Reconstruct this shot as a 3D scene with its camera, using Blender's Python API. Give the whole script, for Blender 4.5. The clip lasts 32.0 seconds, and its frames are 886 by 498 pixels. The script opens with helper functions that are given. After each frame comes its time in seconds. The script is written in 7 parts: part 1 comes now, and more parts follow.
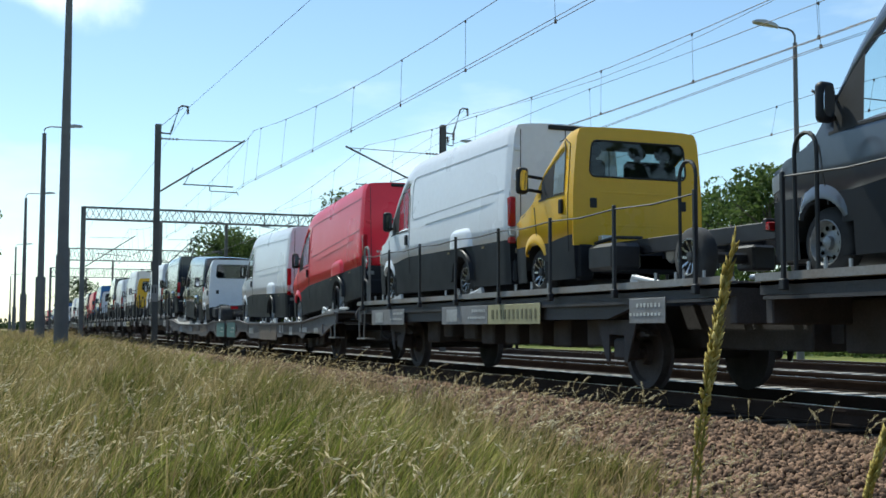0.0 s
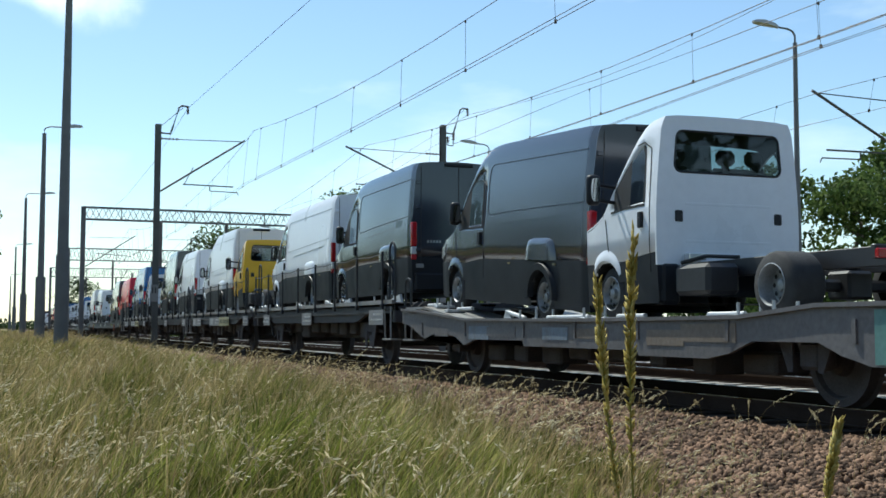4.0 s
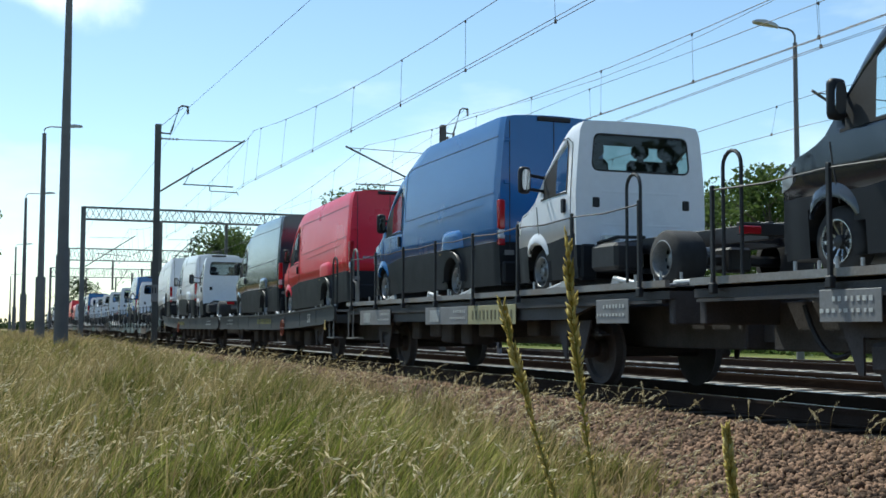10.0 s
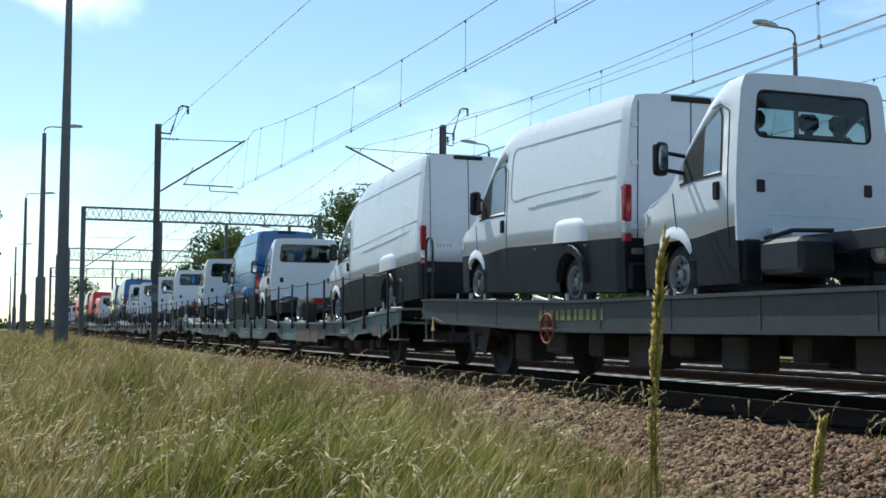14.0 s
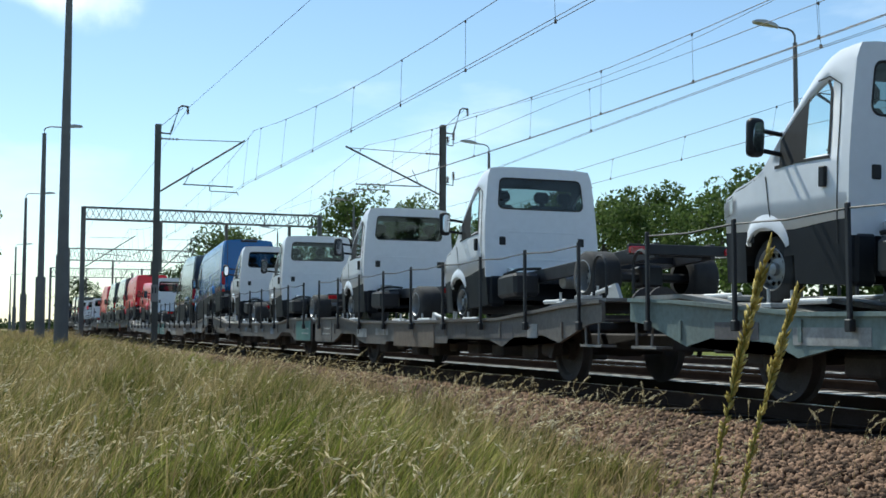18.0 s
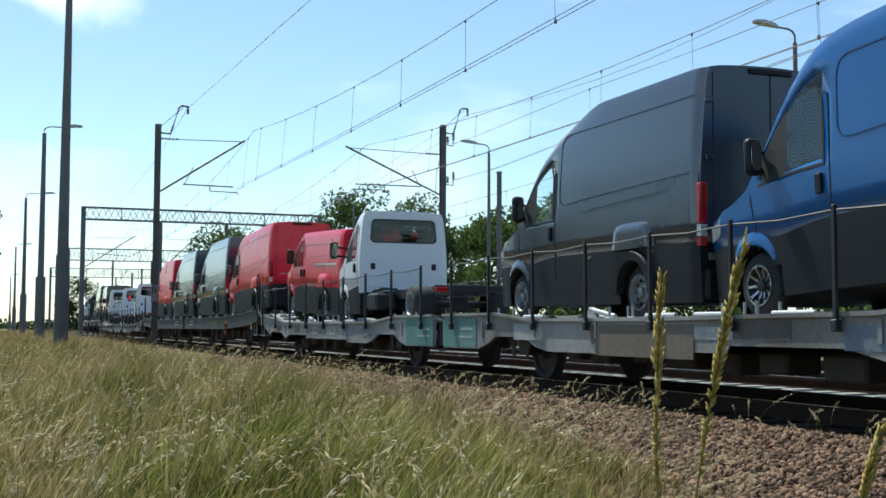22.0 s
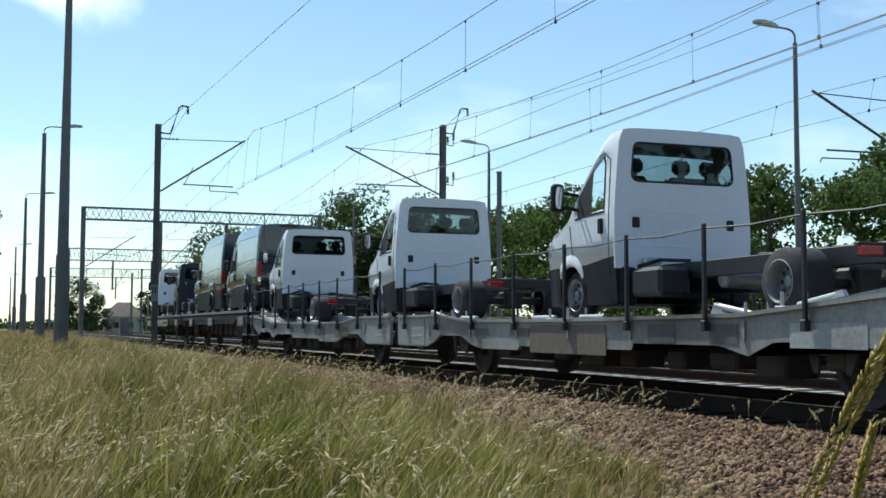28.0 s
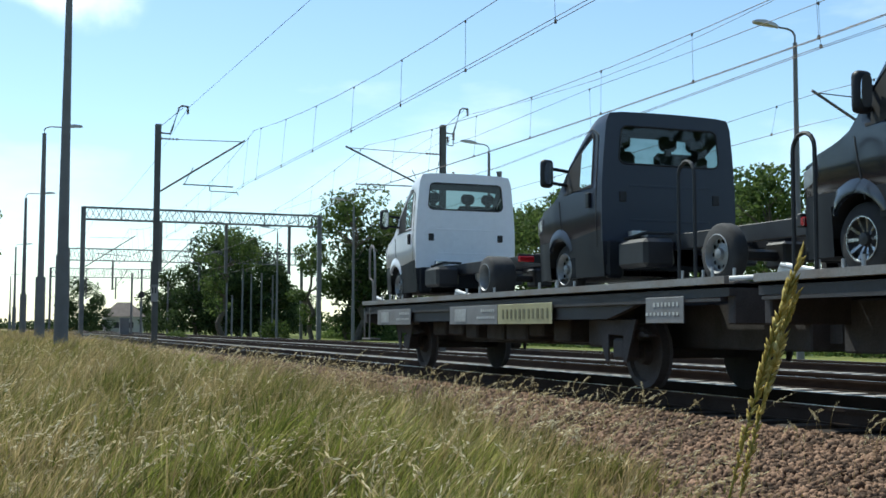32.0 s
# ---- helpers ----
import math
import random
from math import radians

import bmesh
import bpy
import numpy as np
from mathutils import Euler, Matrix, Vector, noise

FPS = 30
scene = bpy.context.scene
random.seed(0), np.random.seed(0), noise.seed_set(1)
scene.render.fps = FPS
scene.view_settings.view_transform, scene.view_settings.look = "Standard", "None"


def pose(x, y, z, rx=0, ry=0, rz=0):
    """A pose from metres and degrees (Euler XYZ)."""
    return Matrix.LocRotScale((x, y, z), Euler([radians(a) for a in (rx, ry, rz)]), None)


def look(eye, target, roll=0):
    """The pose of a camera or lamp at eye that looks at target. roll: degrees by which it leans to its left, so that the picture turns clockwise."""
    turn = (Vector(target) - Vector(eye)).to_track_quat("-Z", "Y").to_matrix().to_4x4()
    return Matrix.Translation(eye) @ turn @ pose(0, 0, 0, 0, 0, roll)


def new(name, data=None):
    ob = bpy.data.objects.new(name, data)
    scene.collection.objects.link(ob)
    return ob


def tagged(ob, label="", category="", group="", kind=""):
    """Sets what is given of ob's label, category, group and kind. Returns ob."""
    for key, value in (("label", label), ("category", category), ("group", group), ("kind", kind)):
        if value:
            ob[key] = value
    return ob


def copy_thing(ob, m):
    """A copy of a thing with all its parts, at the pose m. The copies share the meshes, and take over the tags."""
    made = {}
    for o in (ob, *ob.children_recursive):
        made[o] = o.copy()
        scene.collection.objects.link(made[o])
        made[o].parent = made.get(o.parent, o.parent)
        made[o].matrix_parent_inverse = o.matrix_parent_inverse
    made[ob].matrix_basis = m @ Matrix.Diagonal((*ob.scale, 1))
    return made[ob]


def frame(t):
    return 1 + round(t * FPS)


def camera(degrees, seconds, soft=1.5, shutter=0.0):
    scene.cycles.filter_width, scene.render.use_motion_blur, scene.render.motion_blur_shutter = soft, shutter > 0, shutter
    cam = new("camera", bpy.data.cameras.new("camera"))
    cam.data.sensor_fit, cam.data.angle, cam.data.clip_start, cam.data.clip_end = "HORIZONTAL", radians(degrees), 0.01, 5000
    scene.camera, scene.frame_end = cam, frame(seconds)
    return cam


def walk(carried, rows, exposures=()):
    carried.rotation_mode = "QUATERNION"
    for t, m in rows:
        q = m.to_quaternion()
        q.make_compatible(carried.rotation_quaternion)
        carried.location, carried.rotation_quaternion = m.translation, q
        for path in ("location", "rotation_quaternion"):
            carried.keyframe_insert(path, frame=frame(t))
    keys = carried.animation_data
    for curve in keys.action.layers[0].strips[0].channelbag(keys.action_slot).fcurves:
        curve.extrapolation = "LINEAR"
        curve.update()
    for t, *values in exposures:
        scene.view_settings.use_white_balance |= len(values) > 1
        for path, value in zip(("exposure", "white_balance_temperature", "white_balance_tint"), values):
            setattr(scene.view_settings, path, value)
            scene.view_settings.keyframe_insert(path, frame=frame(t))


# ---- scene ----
cam = camera(41.86, 32.0, soft=1.6)
EYE = (0.0, 0.0, 0.75)
VIEW = look(EYE, (EYE[0] + 35.195, EYE[1] + 93.352, EYE[2] + 6.832), 0.17)
walk(cam, [(0.0, VIEW), (32.0, VIEW)], [(0.0, 0.40, 6220, 0), (3.0, 0.38, 6220, 0), (6.0, 0.44, 6220, 0), (8.0, 0.41, 6220, 0), (12.0, 0.46, 6220, 0), (13.0, 0.48, 6220, 0), (14.0, 0.46, 6220, 0), (17.0, 0.40, 6220, 0), (18.0, 0.36, 6220, 0), (20.0, 0.34, 6220, 0), (22.0, 0.42, 6220, 0), (23.0, 0.44, 6220, 0), (25.0, 0.50, 6220, 0), (28.0, 0.36, 6220, 0), (30.0, 0.40, 6220, 0), (32.0, 0.50, 6220, 0)])

# ---------------------------------------------------------------- light
SUN_EL, SUN_AZ = 57.0, -15.0          # degrees; azimuth from the track's far end towards the far side
world = bpy.data.worlds.new("sky")
scene.world = world
world.use_nodes = True
wn = world.node_tree.nodes
sky = wn.new("ShaderNodeTexSky")
sky.sky_type, sky.sun_disc = "NISHITA", False
sky.sun_elevation, sky.sun_rotation = radians(SUN_EL), radians(SUN_AZ)
sky.air_density, sky.dust_density, sky.ozone_density = 1.0, 0.2, 1.7
wn["Background"].inputs["Strength"].default_value = 0.12
# thin drifting cloud all over the sky
wl = world.node_tree.links
wco, wmap, wno, wra, wmx = (wn.new(k) for k in ("ShaderNodeTexCoord", "ShaderNodeMapping", "ShaderNodeTexNoise", "ShaderNodeMapRange", "ShaderNodeMix"))
wmap.inputs["Scale"].default_value = (1.3, 1.3, 4.0)
wmap.inputs["Rotation"].default_value = (0, 0, 1.5)
wno.inputs["Scale"].default_value, wno.inputs["Detail"].default_value, wno.inputs["Roughness"].default_value = 2.2, 7, 0.55
wra.inputs["From Min"].default_value, wra.inputs["From Max"].default_value, wra.inputs["To Max"].default_value = 0.53, 0.80, 0.6
wmx.data_type = "RGBA"
wmx.inputs["B"].default_value = (9.0, 9.3, 9.8, 1)
wl.new(wco.outputs["Generated"], wmap.inputs[0])
wl.new(wmap.outputs[0], wno.inputs["Vector"])
wl.new(wno.outputs[0], wra.inputs["Value"])
wl.new(wra.outputs[0], wmx.inputs["Factor"])
wl.new(sky.outputs[0], wmx.inputs["A"])
# one bright cumulus edge high over the path
cld, cmx, cno, cad, cra = (wn.new(k) for k in ("ShaderNodeVectorMath", "ShaderNodeMix", "ShaderNodeTexNoise", "ShaderNodeMath", "ShaderNodeMapRange"))
cld.operation = "DISTANCE"
cld.inputs[1].default_value = (0.051, 0.943, 0.328)
cno.inputs["Scale"].default_value, cno.inputs["Detail"].default_value = 14.0, 6
cad.operation = "MULTIPLY_ADD"
cad.inputs[1].default_value = 0.07
cra.inputs["From Min"].default_value, cra.inputs["From Max"].default_value = 0.128, 0.085
cra.interpolation_type = "SMOOTHSTEP"
cmx.data_type = "RGBA"
cmx.inputs["B"].default_value = (11.0, 11.0, 11.2, 1)
wl.new(wco.outputs["Generated"], cld.inputs[0])
wl.new(wco.outputs["Generated"], cno.inputs["Vector"])
wl.new(cno.outputs[0], cad.inputs[0])
wl.new(cld.outputs["Value"], cad.inputs[2])
wl.new(cad.outputs[0], cra.inputs["Value"])
wl.new(cra.outputs[0], cmx.inputs["Factor"])
wl.new(wmx.outputs["Result"], cmx.inputs["A"])
wl.new(cmx.outputs["Result"], wn["Background"].inputs[0])
sun_data = bpy.data.lights.new("sun", "SUN")
sun_data.energy, sun_data.angle, sun_data.color = 4.2, radians(0.53), (1.0, 0.95, 0.87)
sun = new("sun", sun_data)
se, sa = radians(SUN_EL), radians(SUN_AZ)
sun.matrix_world = look((math.sin(sa) * math.cos(se) * 50, math.cos(sa) * math.cos(se) * 50, math.sin(se) * 50), (0, 0, 0))

# ---------------------------------------------------------------- materials
TRACK_X, TRACK2_X, TRACK3_X = 8.34, 12.6, 18.0


def material(name, colour, rough=0.6, metal=0.0, vary=0.25, scale=3.0, fine=40.0, bump=0.0, coat=0.0, tint=None, spot=0.0, per="", spec=0.5):
    """A surface with variation at two scales; tint: a second colour for stains; per: 'object' or 'island' for piece by piece shades."""
    m = bpy.data.materials.new(name)
    m.use_nodes = True
    n, l = m.node_tree.nodes, m.node_tree.links
    b = n["Principled BSDF"]
    b.inputs["Roughness"].default_value, b.inputs["Metallic"].default_value = rough, metal
    b.inputs["Coat Weight"].default_value, b.inputs["Coat Roughness"].default_value = coat, 0.14
    b.inputs["Specular IOR Level"].default_value = spec
    co = n.new("ShaderNodeTexCoord")
    big, small = n.new("ShaderNodeTexNoise"), n.new("ShaderNodeTexNoise")
    big.inputs["Scale"].default_value, small.inputs["Scale"].default_value = scale, fine
    big.inputs["Detail"].default_value = small.inputs["Detail"].default_value = 5
    for q in (big, small):
        l.new(co.outputs["Object"], q.inputs["Vector"])
    mix = n.new("ShaderNodeMix")
    mix.data_type = "RGBA"
    t2 = tint or tuple(c * 0.55 for c in colour)
    mix.inputs["A"].default_value, mix.inputs["B"].default_value = (*colour, 1), (*t2, 1)
    ramp = n.new("ShaderNodeMapRange")
    ramp.inputs["From Min"].default_value, ramp.inputs["From Max"].default_value = 0.42 - spot, 0.75 - spot
    ramp.inputs["To Max"].default_value = min(1.0, vary * 2)
    l.new(big.outputs[0], ramp.inputs["Value"])
    l.new(ramp.outputs[0], mix.inputs["Factor"])
    hsv = n.new("ShaderNodeHueSaturation")
    l.new(mix.outputs["Result"], hsv.inputs["Color"])
    val = n.new("ShaderNodeMapRange")
    val.inputs["To Min"].default_value, val.inputs["To Max"].default_value = 1 - vary, 1 + vary
    src = small.outputs[0]
    if per:
        info = n.new("ShaderNodeObjectInfo") if per == "object" else n.new("ShaderNodeNewGeometry")
        add = n.new("ShaderNodeMath")
        add.operation = "ADD"
        half = n.new("ShaderNodeMath")
        half.operation = "MULTIPLY_ADD"
        spread = 0.9 if per == "object" else 1.7
        half.inputs[1].default_value, half.inputs[2].default_value = spread, -0.5 * spread
        l.new(info.outputs["Random" if per == "object" else "Random Per Island"], half.inputs[0])
        l.new(half.outputs[0], add.inputs[0])
        l.new(src, add.inputs[1])
        src = add.outputs[0]
    l.new(src, val.inputs["Value"])
    l.new(val.outputs[0], hsv.inputs["Value"])
    l.new(hsv.outputs[0], b.inputs["Base Color"])
    if bump:
        bm = n.new("ShaderNodeBump")
        bm.inputs["Strength"].default_value, bm.inputs["Distance"].default_value = bump, 0.02
        l.new(small.outputs[0], bm.inputs["Height"])
        l.new(bm.outputs[0], b.inputs["Normal"])
    rr = n.new("ShaderNodeMapRange")
    rr.inputs["To Min"].default_value, rr.inputs["To Max"].default_value = max(0.03, rough - 0.12), min(1, rough + 0.12)
    l.new(big.outputs[0], rr.inputs["Value"])
    l.new(rr.outputs[0], b.inputs["Roughness"])
    return m


def paint(name, colour, rough=0.22, coat=0.2):
    return material(name, colour, rough + 0.08, 0.0, 0.06, 0.7, 9.0, coat=coat, spec=0.35, tint=tuple(c * 0.85 + 0.02 for c in colour))


def glass(name, colour, alpha_rough=0.02):
    m = bpy.data.materials.new(name)
    m.use_nodes = True
    n, l = m.node_tree.nodes, m.node_tree.links
    n.remove(n["Principled BSDF"])
    tr, gl, lw, mx = n.new("ShaderNodeBsdfTransparent"), n.new("ShaderNodeBsdfGlossy"), n.new("ShaderNodeLayerWeight"), n.new("ShaderNodeMixShader")
    po, fr = n.new("ShaderNodeMath"), n.new("ShaderNodeMath")
    po.operation, fr.operation = "POWER", "MULTIPLY_ADD"
    po.inputs[1].default_value = 5.0
    fr.inputs[1].default_value, fr.inputs[2].default_value = 0.45, 0.05
    l.new(lw.outputs["Facing"], po.inputs[0])
    l.new(po.outputs[0], fr.inputs[0])
    tr.inputs[0].default_value = (*colour, 1)
    gl.inputs["Roughness"].default_value = alpha_rough
    l.new(fr.outputs[0], mx.inputs[0])
    l.new(tr.outputs[0], mx.inputs[1])
    l.new(gl.outputs[0], mx.inputs[2])
    l.new(mx.outputs[0], n["Material Output"].inputs[0])
    return m


M = {
    "white": paint("white_paint", (0.77, 0.79, 0.835)), "red": paint("red_paint", (0.70, 0.016, 0.042)),
    "yellow": paint("yellow_paint", (0.72, 0.42, 0.015)), "blue": paint("blue_paint", (0.010, 0.10, 0.31), 0.16, 0.5),
    "slate": paint("slate_blue_grey_paint", (0.075, 0.088, 0.115), 0.14, 0.8), "grey": paint("dark_grey_paint", (0.038, 0.046, 0.064), 0.14, 0.8), "black": paint("black_paint", (0.020, 0.026, 0.038), 0.1, 0.8),
    "navy": paint("navy_paint", (0.018, 0.024, 0.045), 0.3),
    "cladding": material("black_plastic", (0.015, 0.0165, 0.021), 0.5, 0, 0.2, 2.0, 60, spec=0.25),
    "glass": glass("car_glass", (0.90, 0.955, 0.945)), "tinted": glass("tinted_glass", (0.24, 0.30, 0.30)), "seam": material("seam_rubber", (0.02, 0.02, 0.022), 0.7),
    "tyre": material("tyre_rubber", (0.03, 0.03, 0.032), 0.85, 0, 0.25, 6, 80, 0.2),
    "rim": material("steel_rim", (0.27, 0.28, 0.29), 0.42, 0.4, 0.3, 8, 50),
    "alloy": material("alloy_rim", (0.6, 0.61, 0.63), 0.25, 0.8, 0.1, 8, 50),
    "barrel": material("dark_wheel_barrel", (0.03, 0.03, 0.033), 0.5, 0.2, 0.2, 8, 50), "red_lens": material("red_lens", (0.36, 0.006, 0.012), 0.12, coat=0.6), "clear_lens": material("clear_lens", (0.65, 0.66, 0.68), 0.1, 0.4, 0.1, coat=0.6),
    "lining": material("grey_cab_lining", (0.10, 0.10, 0.105), 0.9, 0, 0.2, 4, 40), "seat": material("seat_cloth", (0.03, 0.03, 0.034), 0.9, 0, 0.3, 5, 90),
    "chassis": material("chassis_black", (0.018, 0.018, 0.021), 0.5, 0, 0.3, 4, 60),
    "badge": material("badge_chrome", (0.62, 0.63, 0.65), 0.25, 0.7),
    "mirror": material("mirror_silver", (0.48, 0.52, 0.56), 0.05, 1.0, 0.03),
    "deck_grey": material("weathered_deck_steel", (0.24, 0.24, 0.235), 0.6, 0.1, 0.3, 1.5, 30, 0.15, tint=(0.17, 0.12, 0.08)),
    "sill_black": material("dirty_black_steel", (0.048, 0.047, 0.051), 0.62, 0.1, 0.35, 1.2, 25, 0.2, tint=(0.05, 0.042, 0.036)),
    "sill_pale": material("pale_grey_wagon_paint", (0.30, 0.30, 0.285), 0.6, 0, 0.42, 0.6, 18, 0.12, tint=(0.11, 0.095, 0.078)),
    "sill_mauve": material("dull_mauve_grey_wagon_paint", (0.125, 0.118, 0.12), 0.6, 0, 0.42, 0.6, 18, 0.12, tint=(0.08, 0.07, 0.062)),
    "sill_mint": material("pale_mint_grey_wagon_paint", (0.165, 0.22, 0.21), 0.58, 0, 0.4, 0.6, 18, 0.12, tint=(0.14, 0.13, 0.11)),
    "sill_taupe": material("taupe_grey_wagon_paint", (0.155, 0.142, 0.13), 0.6, 0, 0.42, 0.6, 18, 0.12, tint=(0.09, 0.078, 0.066)),
    "patch_light": material("light_grey_repaint", (0.38, 0.39, 0.39), 0.6, 0, 0.4, 1.6, 22, 0.1, tint=(0.16, 0.15, 0.13)),
    "patch_blue": material("blue_grey_repaint", (0.16, 0.21, 0.27), 0.6, 0, 0.4, 1.6, 22, 0.1, tint=(0.13, 0.12, 0.11)),
    "rib_steel": material("galvanised_ribbed_steel", (0.42, 0.43, 0.43), 0.5, 0.3, 0.25, 4, 30),
    "sill_brown": material("beige_brown_wagon_paint", (0.17, 0.135, 0.105), 0.62, 0, 0.35, 1.2, 20, 0.12, tint=(0.10, 0.08, 0.065)),
    "sill_teal": material("faded_teal_wagon_paint", (0.09, 0.21, 0.195), 0.5, 0, 0.25, 0.8, 18, 0.12, tint=(0.2, 0.3, 0.27)),
    "sill_green": material("dark_olive_wagon_paint", (0.044, 0.049, 0.052), 0.55, 0, 0.35, 0.7, 16, 0.12, tint=(0.075, 0.078, 0.08)),
    "bogie": material("greasy_iron", (0.078, 0.073, 0.074), 0.85, 0.0, 0.3, 3, 40, 0.2, spec=0.2),
    "plate": material("pale_plate", (0.21, 0.212, 0.217), 0.6, 0, 0.25, 3, 30, tint=(0.15, 0.135, 0.12)),
    "plate_yellow": material("faded_yellow_plate", (0.36, 0.335, 0.19), 0.6, 0, 0.25, 3, 30, tint=(0.24, 0.22, 0.14)),
    "yellow_mark": material("faded_yellow_lettering", (0.24, 0.22, 0.07), 0.7, 0, 0.3, 8, 40),
    "board_mark": material("dull_olive_lettering", (0.17, 0.16, 0.09), 0.7, 0, 0.3, 8, 40),
    "white_mark": material("faded_white_lettering", (0.55, 0.56, 0.54), 0.7, 0, 0.3, 8, 40),
    "grey_mark": material("faded_grey_lettering", (0.2, 0.2, 0.2), 0.7, 0, 0.3, 8, 40),
    "post": material("dark_steel_post", (0.02, 0.022, 0.026), 0.6, 0.0, 0.2, 5, 40),
    "handrail": material("yellow_grey_handrail", (0.3, 0.24, 0.12), 0.6, 0.1, 0.4, 4, 40),
    "brake_red": material("rusty_red_paint", (0.25, 0.06, 0.03), 0.65, 0, 0.3, 6, 40),
    "lever": material("faded_yellow_paint", (0.5, 0.36, 0.14), 0.65, 0, 0.3, 6, 40),
    "chock": material("galvanised_chock", (0.48, 0.49, 0.50), 0.45, 0.3, 0.2, 6, 40),
    "rail_side": material("rusty_rail", (0.04, 0.028, 0.022), 0.85, 0.0, 0.3, 3, 40, 0.2, spec=0.1),
    "rail_head": material("polished_rail_head", (0.5, 0.5, 0.5), 0.28, 1.0, 0.08, 2, 20),
    "sleeper": material("concrete_sleeper", (0.33, 0.31, 0.28), 0.9, 0, 0.2, 3, 30, 0.2, per="object"),
    # near-track sleepers: grime and the train's shadow band, both in the colour
    "sleeper_dirt_shade": material("oily_concrete_sleeper", (0.052, 0.044, 0.038), 0.95, 0, 0.3, 3, 30, 0.2, tint=(0.03, 0.025, 0.022), per="object", spec=0.1),
    "concrete": material("spun_concrete", (0.15, 0.153, 0.158), 0.85, 0, 0.18, 1.5, 30, 0.15),
    "mast": material("grey_green_mast_paint", (0.085, 0.088, 0.085), 0.6, 0.2, 0.25, 2, 30),
    "lattice": material("galvanised_lattice", (0.13, 0.135, 0.14), 0.55, 0.4, 0.2, 2, 20),
    "wire": material("dark_copper_wire", (0.07, 0.06, 0.05), 0.5, 0.6, 0.2, 1, 10),
    "insulator": material("brown_insulator", (0.09, 0.05, 0.035), 0.25, 0, 0.2),
    "lamp_head": material("lamp_housing", (0.45, 0.45, 0.44), 0.5, 0.2, 0.2),
}


# ---------------------------------------------------------------- mesh helpers
def part(name, bm, mat, parent=None, label="", smooth=False):
    """Links a bmesh as one mesh object, under a thing or part."""
    me = bpy.data.meshes.new(name)
    bmesh.ops.recalc_face_normals(bm, faces=bm.faces)
    bm.to_mesh(me)
    bm.free()
    me.materials.append(M[mat] if isinstance(mat, str) else mat)
    if smooth:
        me.shade_smooth()
        me.set_sharp_from_angle(angle=radians(38))
    ob = new(name, me)
    ob.parent = parent
    if label:
        ob["label"] = label
    return ob


def again(ob, parent, m=None):
    """Another object on the same mesh under parent."""
    o = new(ob.name.split(".")[0], ob.data)
    o.parent = parent
    if m is not None:
        o.matrix_basis = m
    return o


def empty(name, m=None):
    ob = new(name)
    ob.empty_display_size = 0.2
    if m is not None:
        ob.matrix_basis = m
    return ob


def box(bm, x0, x1, y0, y1, z0, z1, bevel=0.0):
    v = [bm.verts.new((x, y, z)) for x in (x0, x1) for y in (y0, y1) for z in (z0, z1)]
    fs = [bm.faces.new([v[i] for i in q]) for q in ((0, 1, 3, 2), (4, 6, 7, 5), (0, 4, 5, 1), (2, 3, 7, 6), (0, 2, 6, 4), (1, 5, 7, 3))]
    if bevel:
        es = list({e for f in fs for e in f.edges})
        bmesh.ops.bevel(bm, geom=es, offset=bevel, segments=1, affect="EDGES", profile=0.5)


def boxes(*dims, bevel=0.0):
    bm = bmesh.new()
    for d in dims:
        box(bm, *d, bevel=bevel)
    return bm


def beam(bm, a, b, r, sides=6, r2=None):
    """A round bar from a to b."""
    a, b = Vector(a), Vector(b)
    d = b - a
    if d.length < 1e-6:
        return
    q = d.to_track_quat("Z", "Y")
    rings = []
    for p, rr in ((a, r), (b, r if r2 is None else r2)):
        rings.append([bm.verts.new(p + q @ Vector((rr * math.cos(2 * math.pi * k / sides), rr * math.sin(2 * math.pi * k / sides), 0))) for k in range(sides)])
    for k in range(sides):
        bm.faces.new((rings[0][k], rings[0][(k + 1) % sides], rings[1][(k + 1) % sides], rings[1][k]))
    bm.faces.new(rings[0][::-1])
    bm.faces.new(rings[1])


def tube(bm, pts, r, sides=6):
    """A round bar swept along points."""
    pts = [Vector(p) for p in pts]
    rings = []
    for i, p in enumerate(pts):
        d = pts[min(i + 1, len(pts) - 1)] - pts[max(i - 1, 0)]
        q = d.to_track_quat("Z", "Y")
        if rings:
            best = min(range(sides), key=lambda k: (p + q @ Vector((r * math.cos(2 * math.pi * k / sides), r * math.sin(2 * math.pi * k / sides), 0)) - pts[i - 1] - first).length)
        else:
            best = 0
        ring = [p + q @ Vector((r * math.cos(2 * math.pi * (k + best) / sides), r * math.sin(2 * math.pi * (k + best) / sides), 0)) for k in range(sides)]
        first = ring[0] - p
        rings.append([bm.verts.new(v) for v in ring])
    for a, b in zip(rings, rings[1:]):
        for k in range(sides):
            bm.faces.new((a[k], a[(k + 1) % sides], b[(k + 1) % sides], b[k]))
    bm.faces.new(rings[0][::-1])
    bm.faces.new(rings[-1])


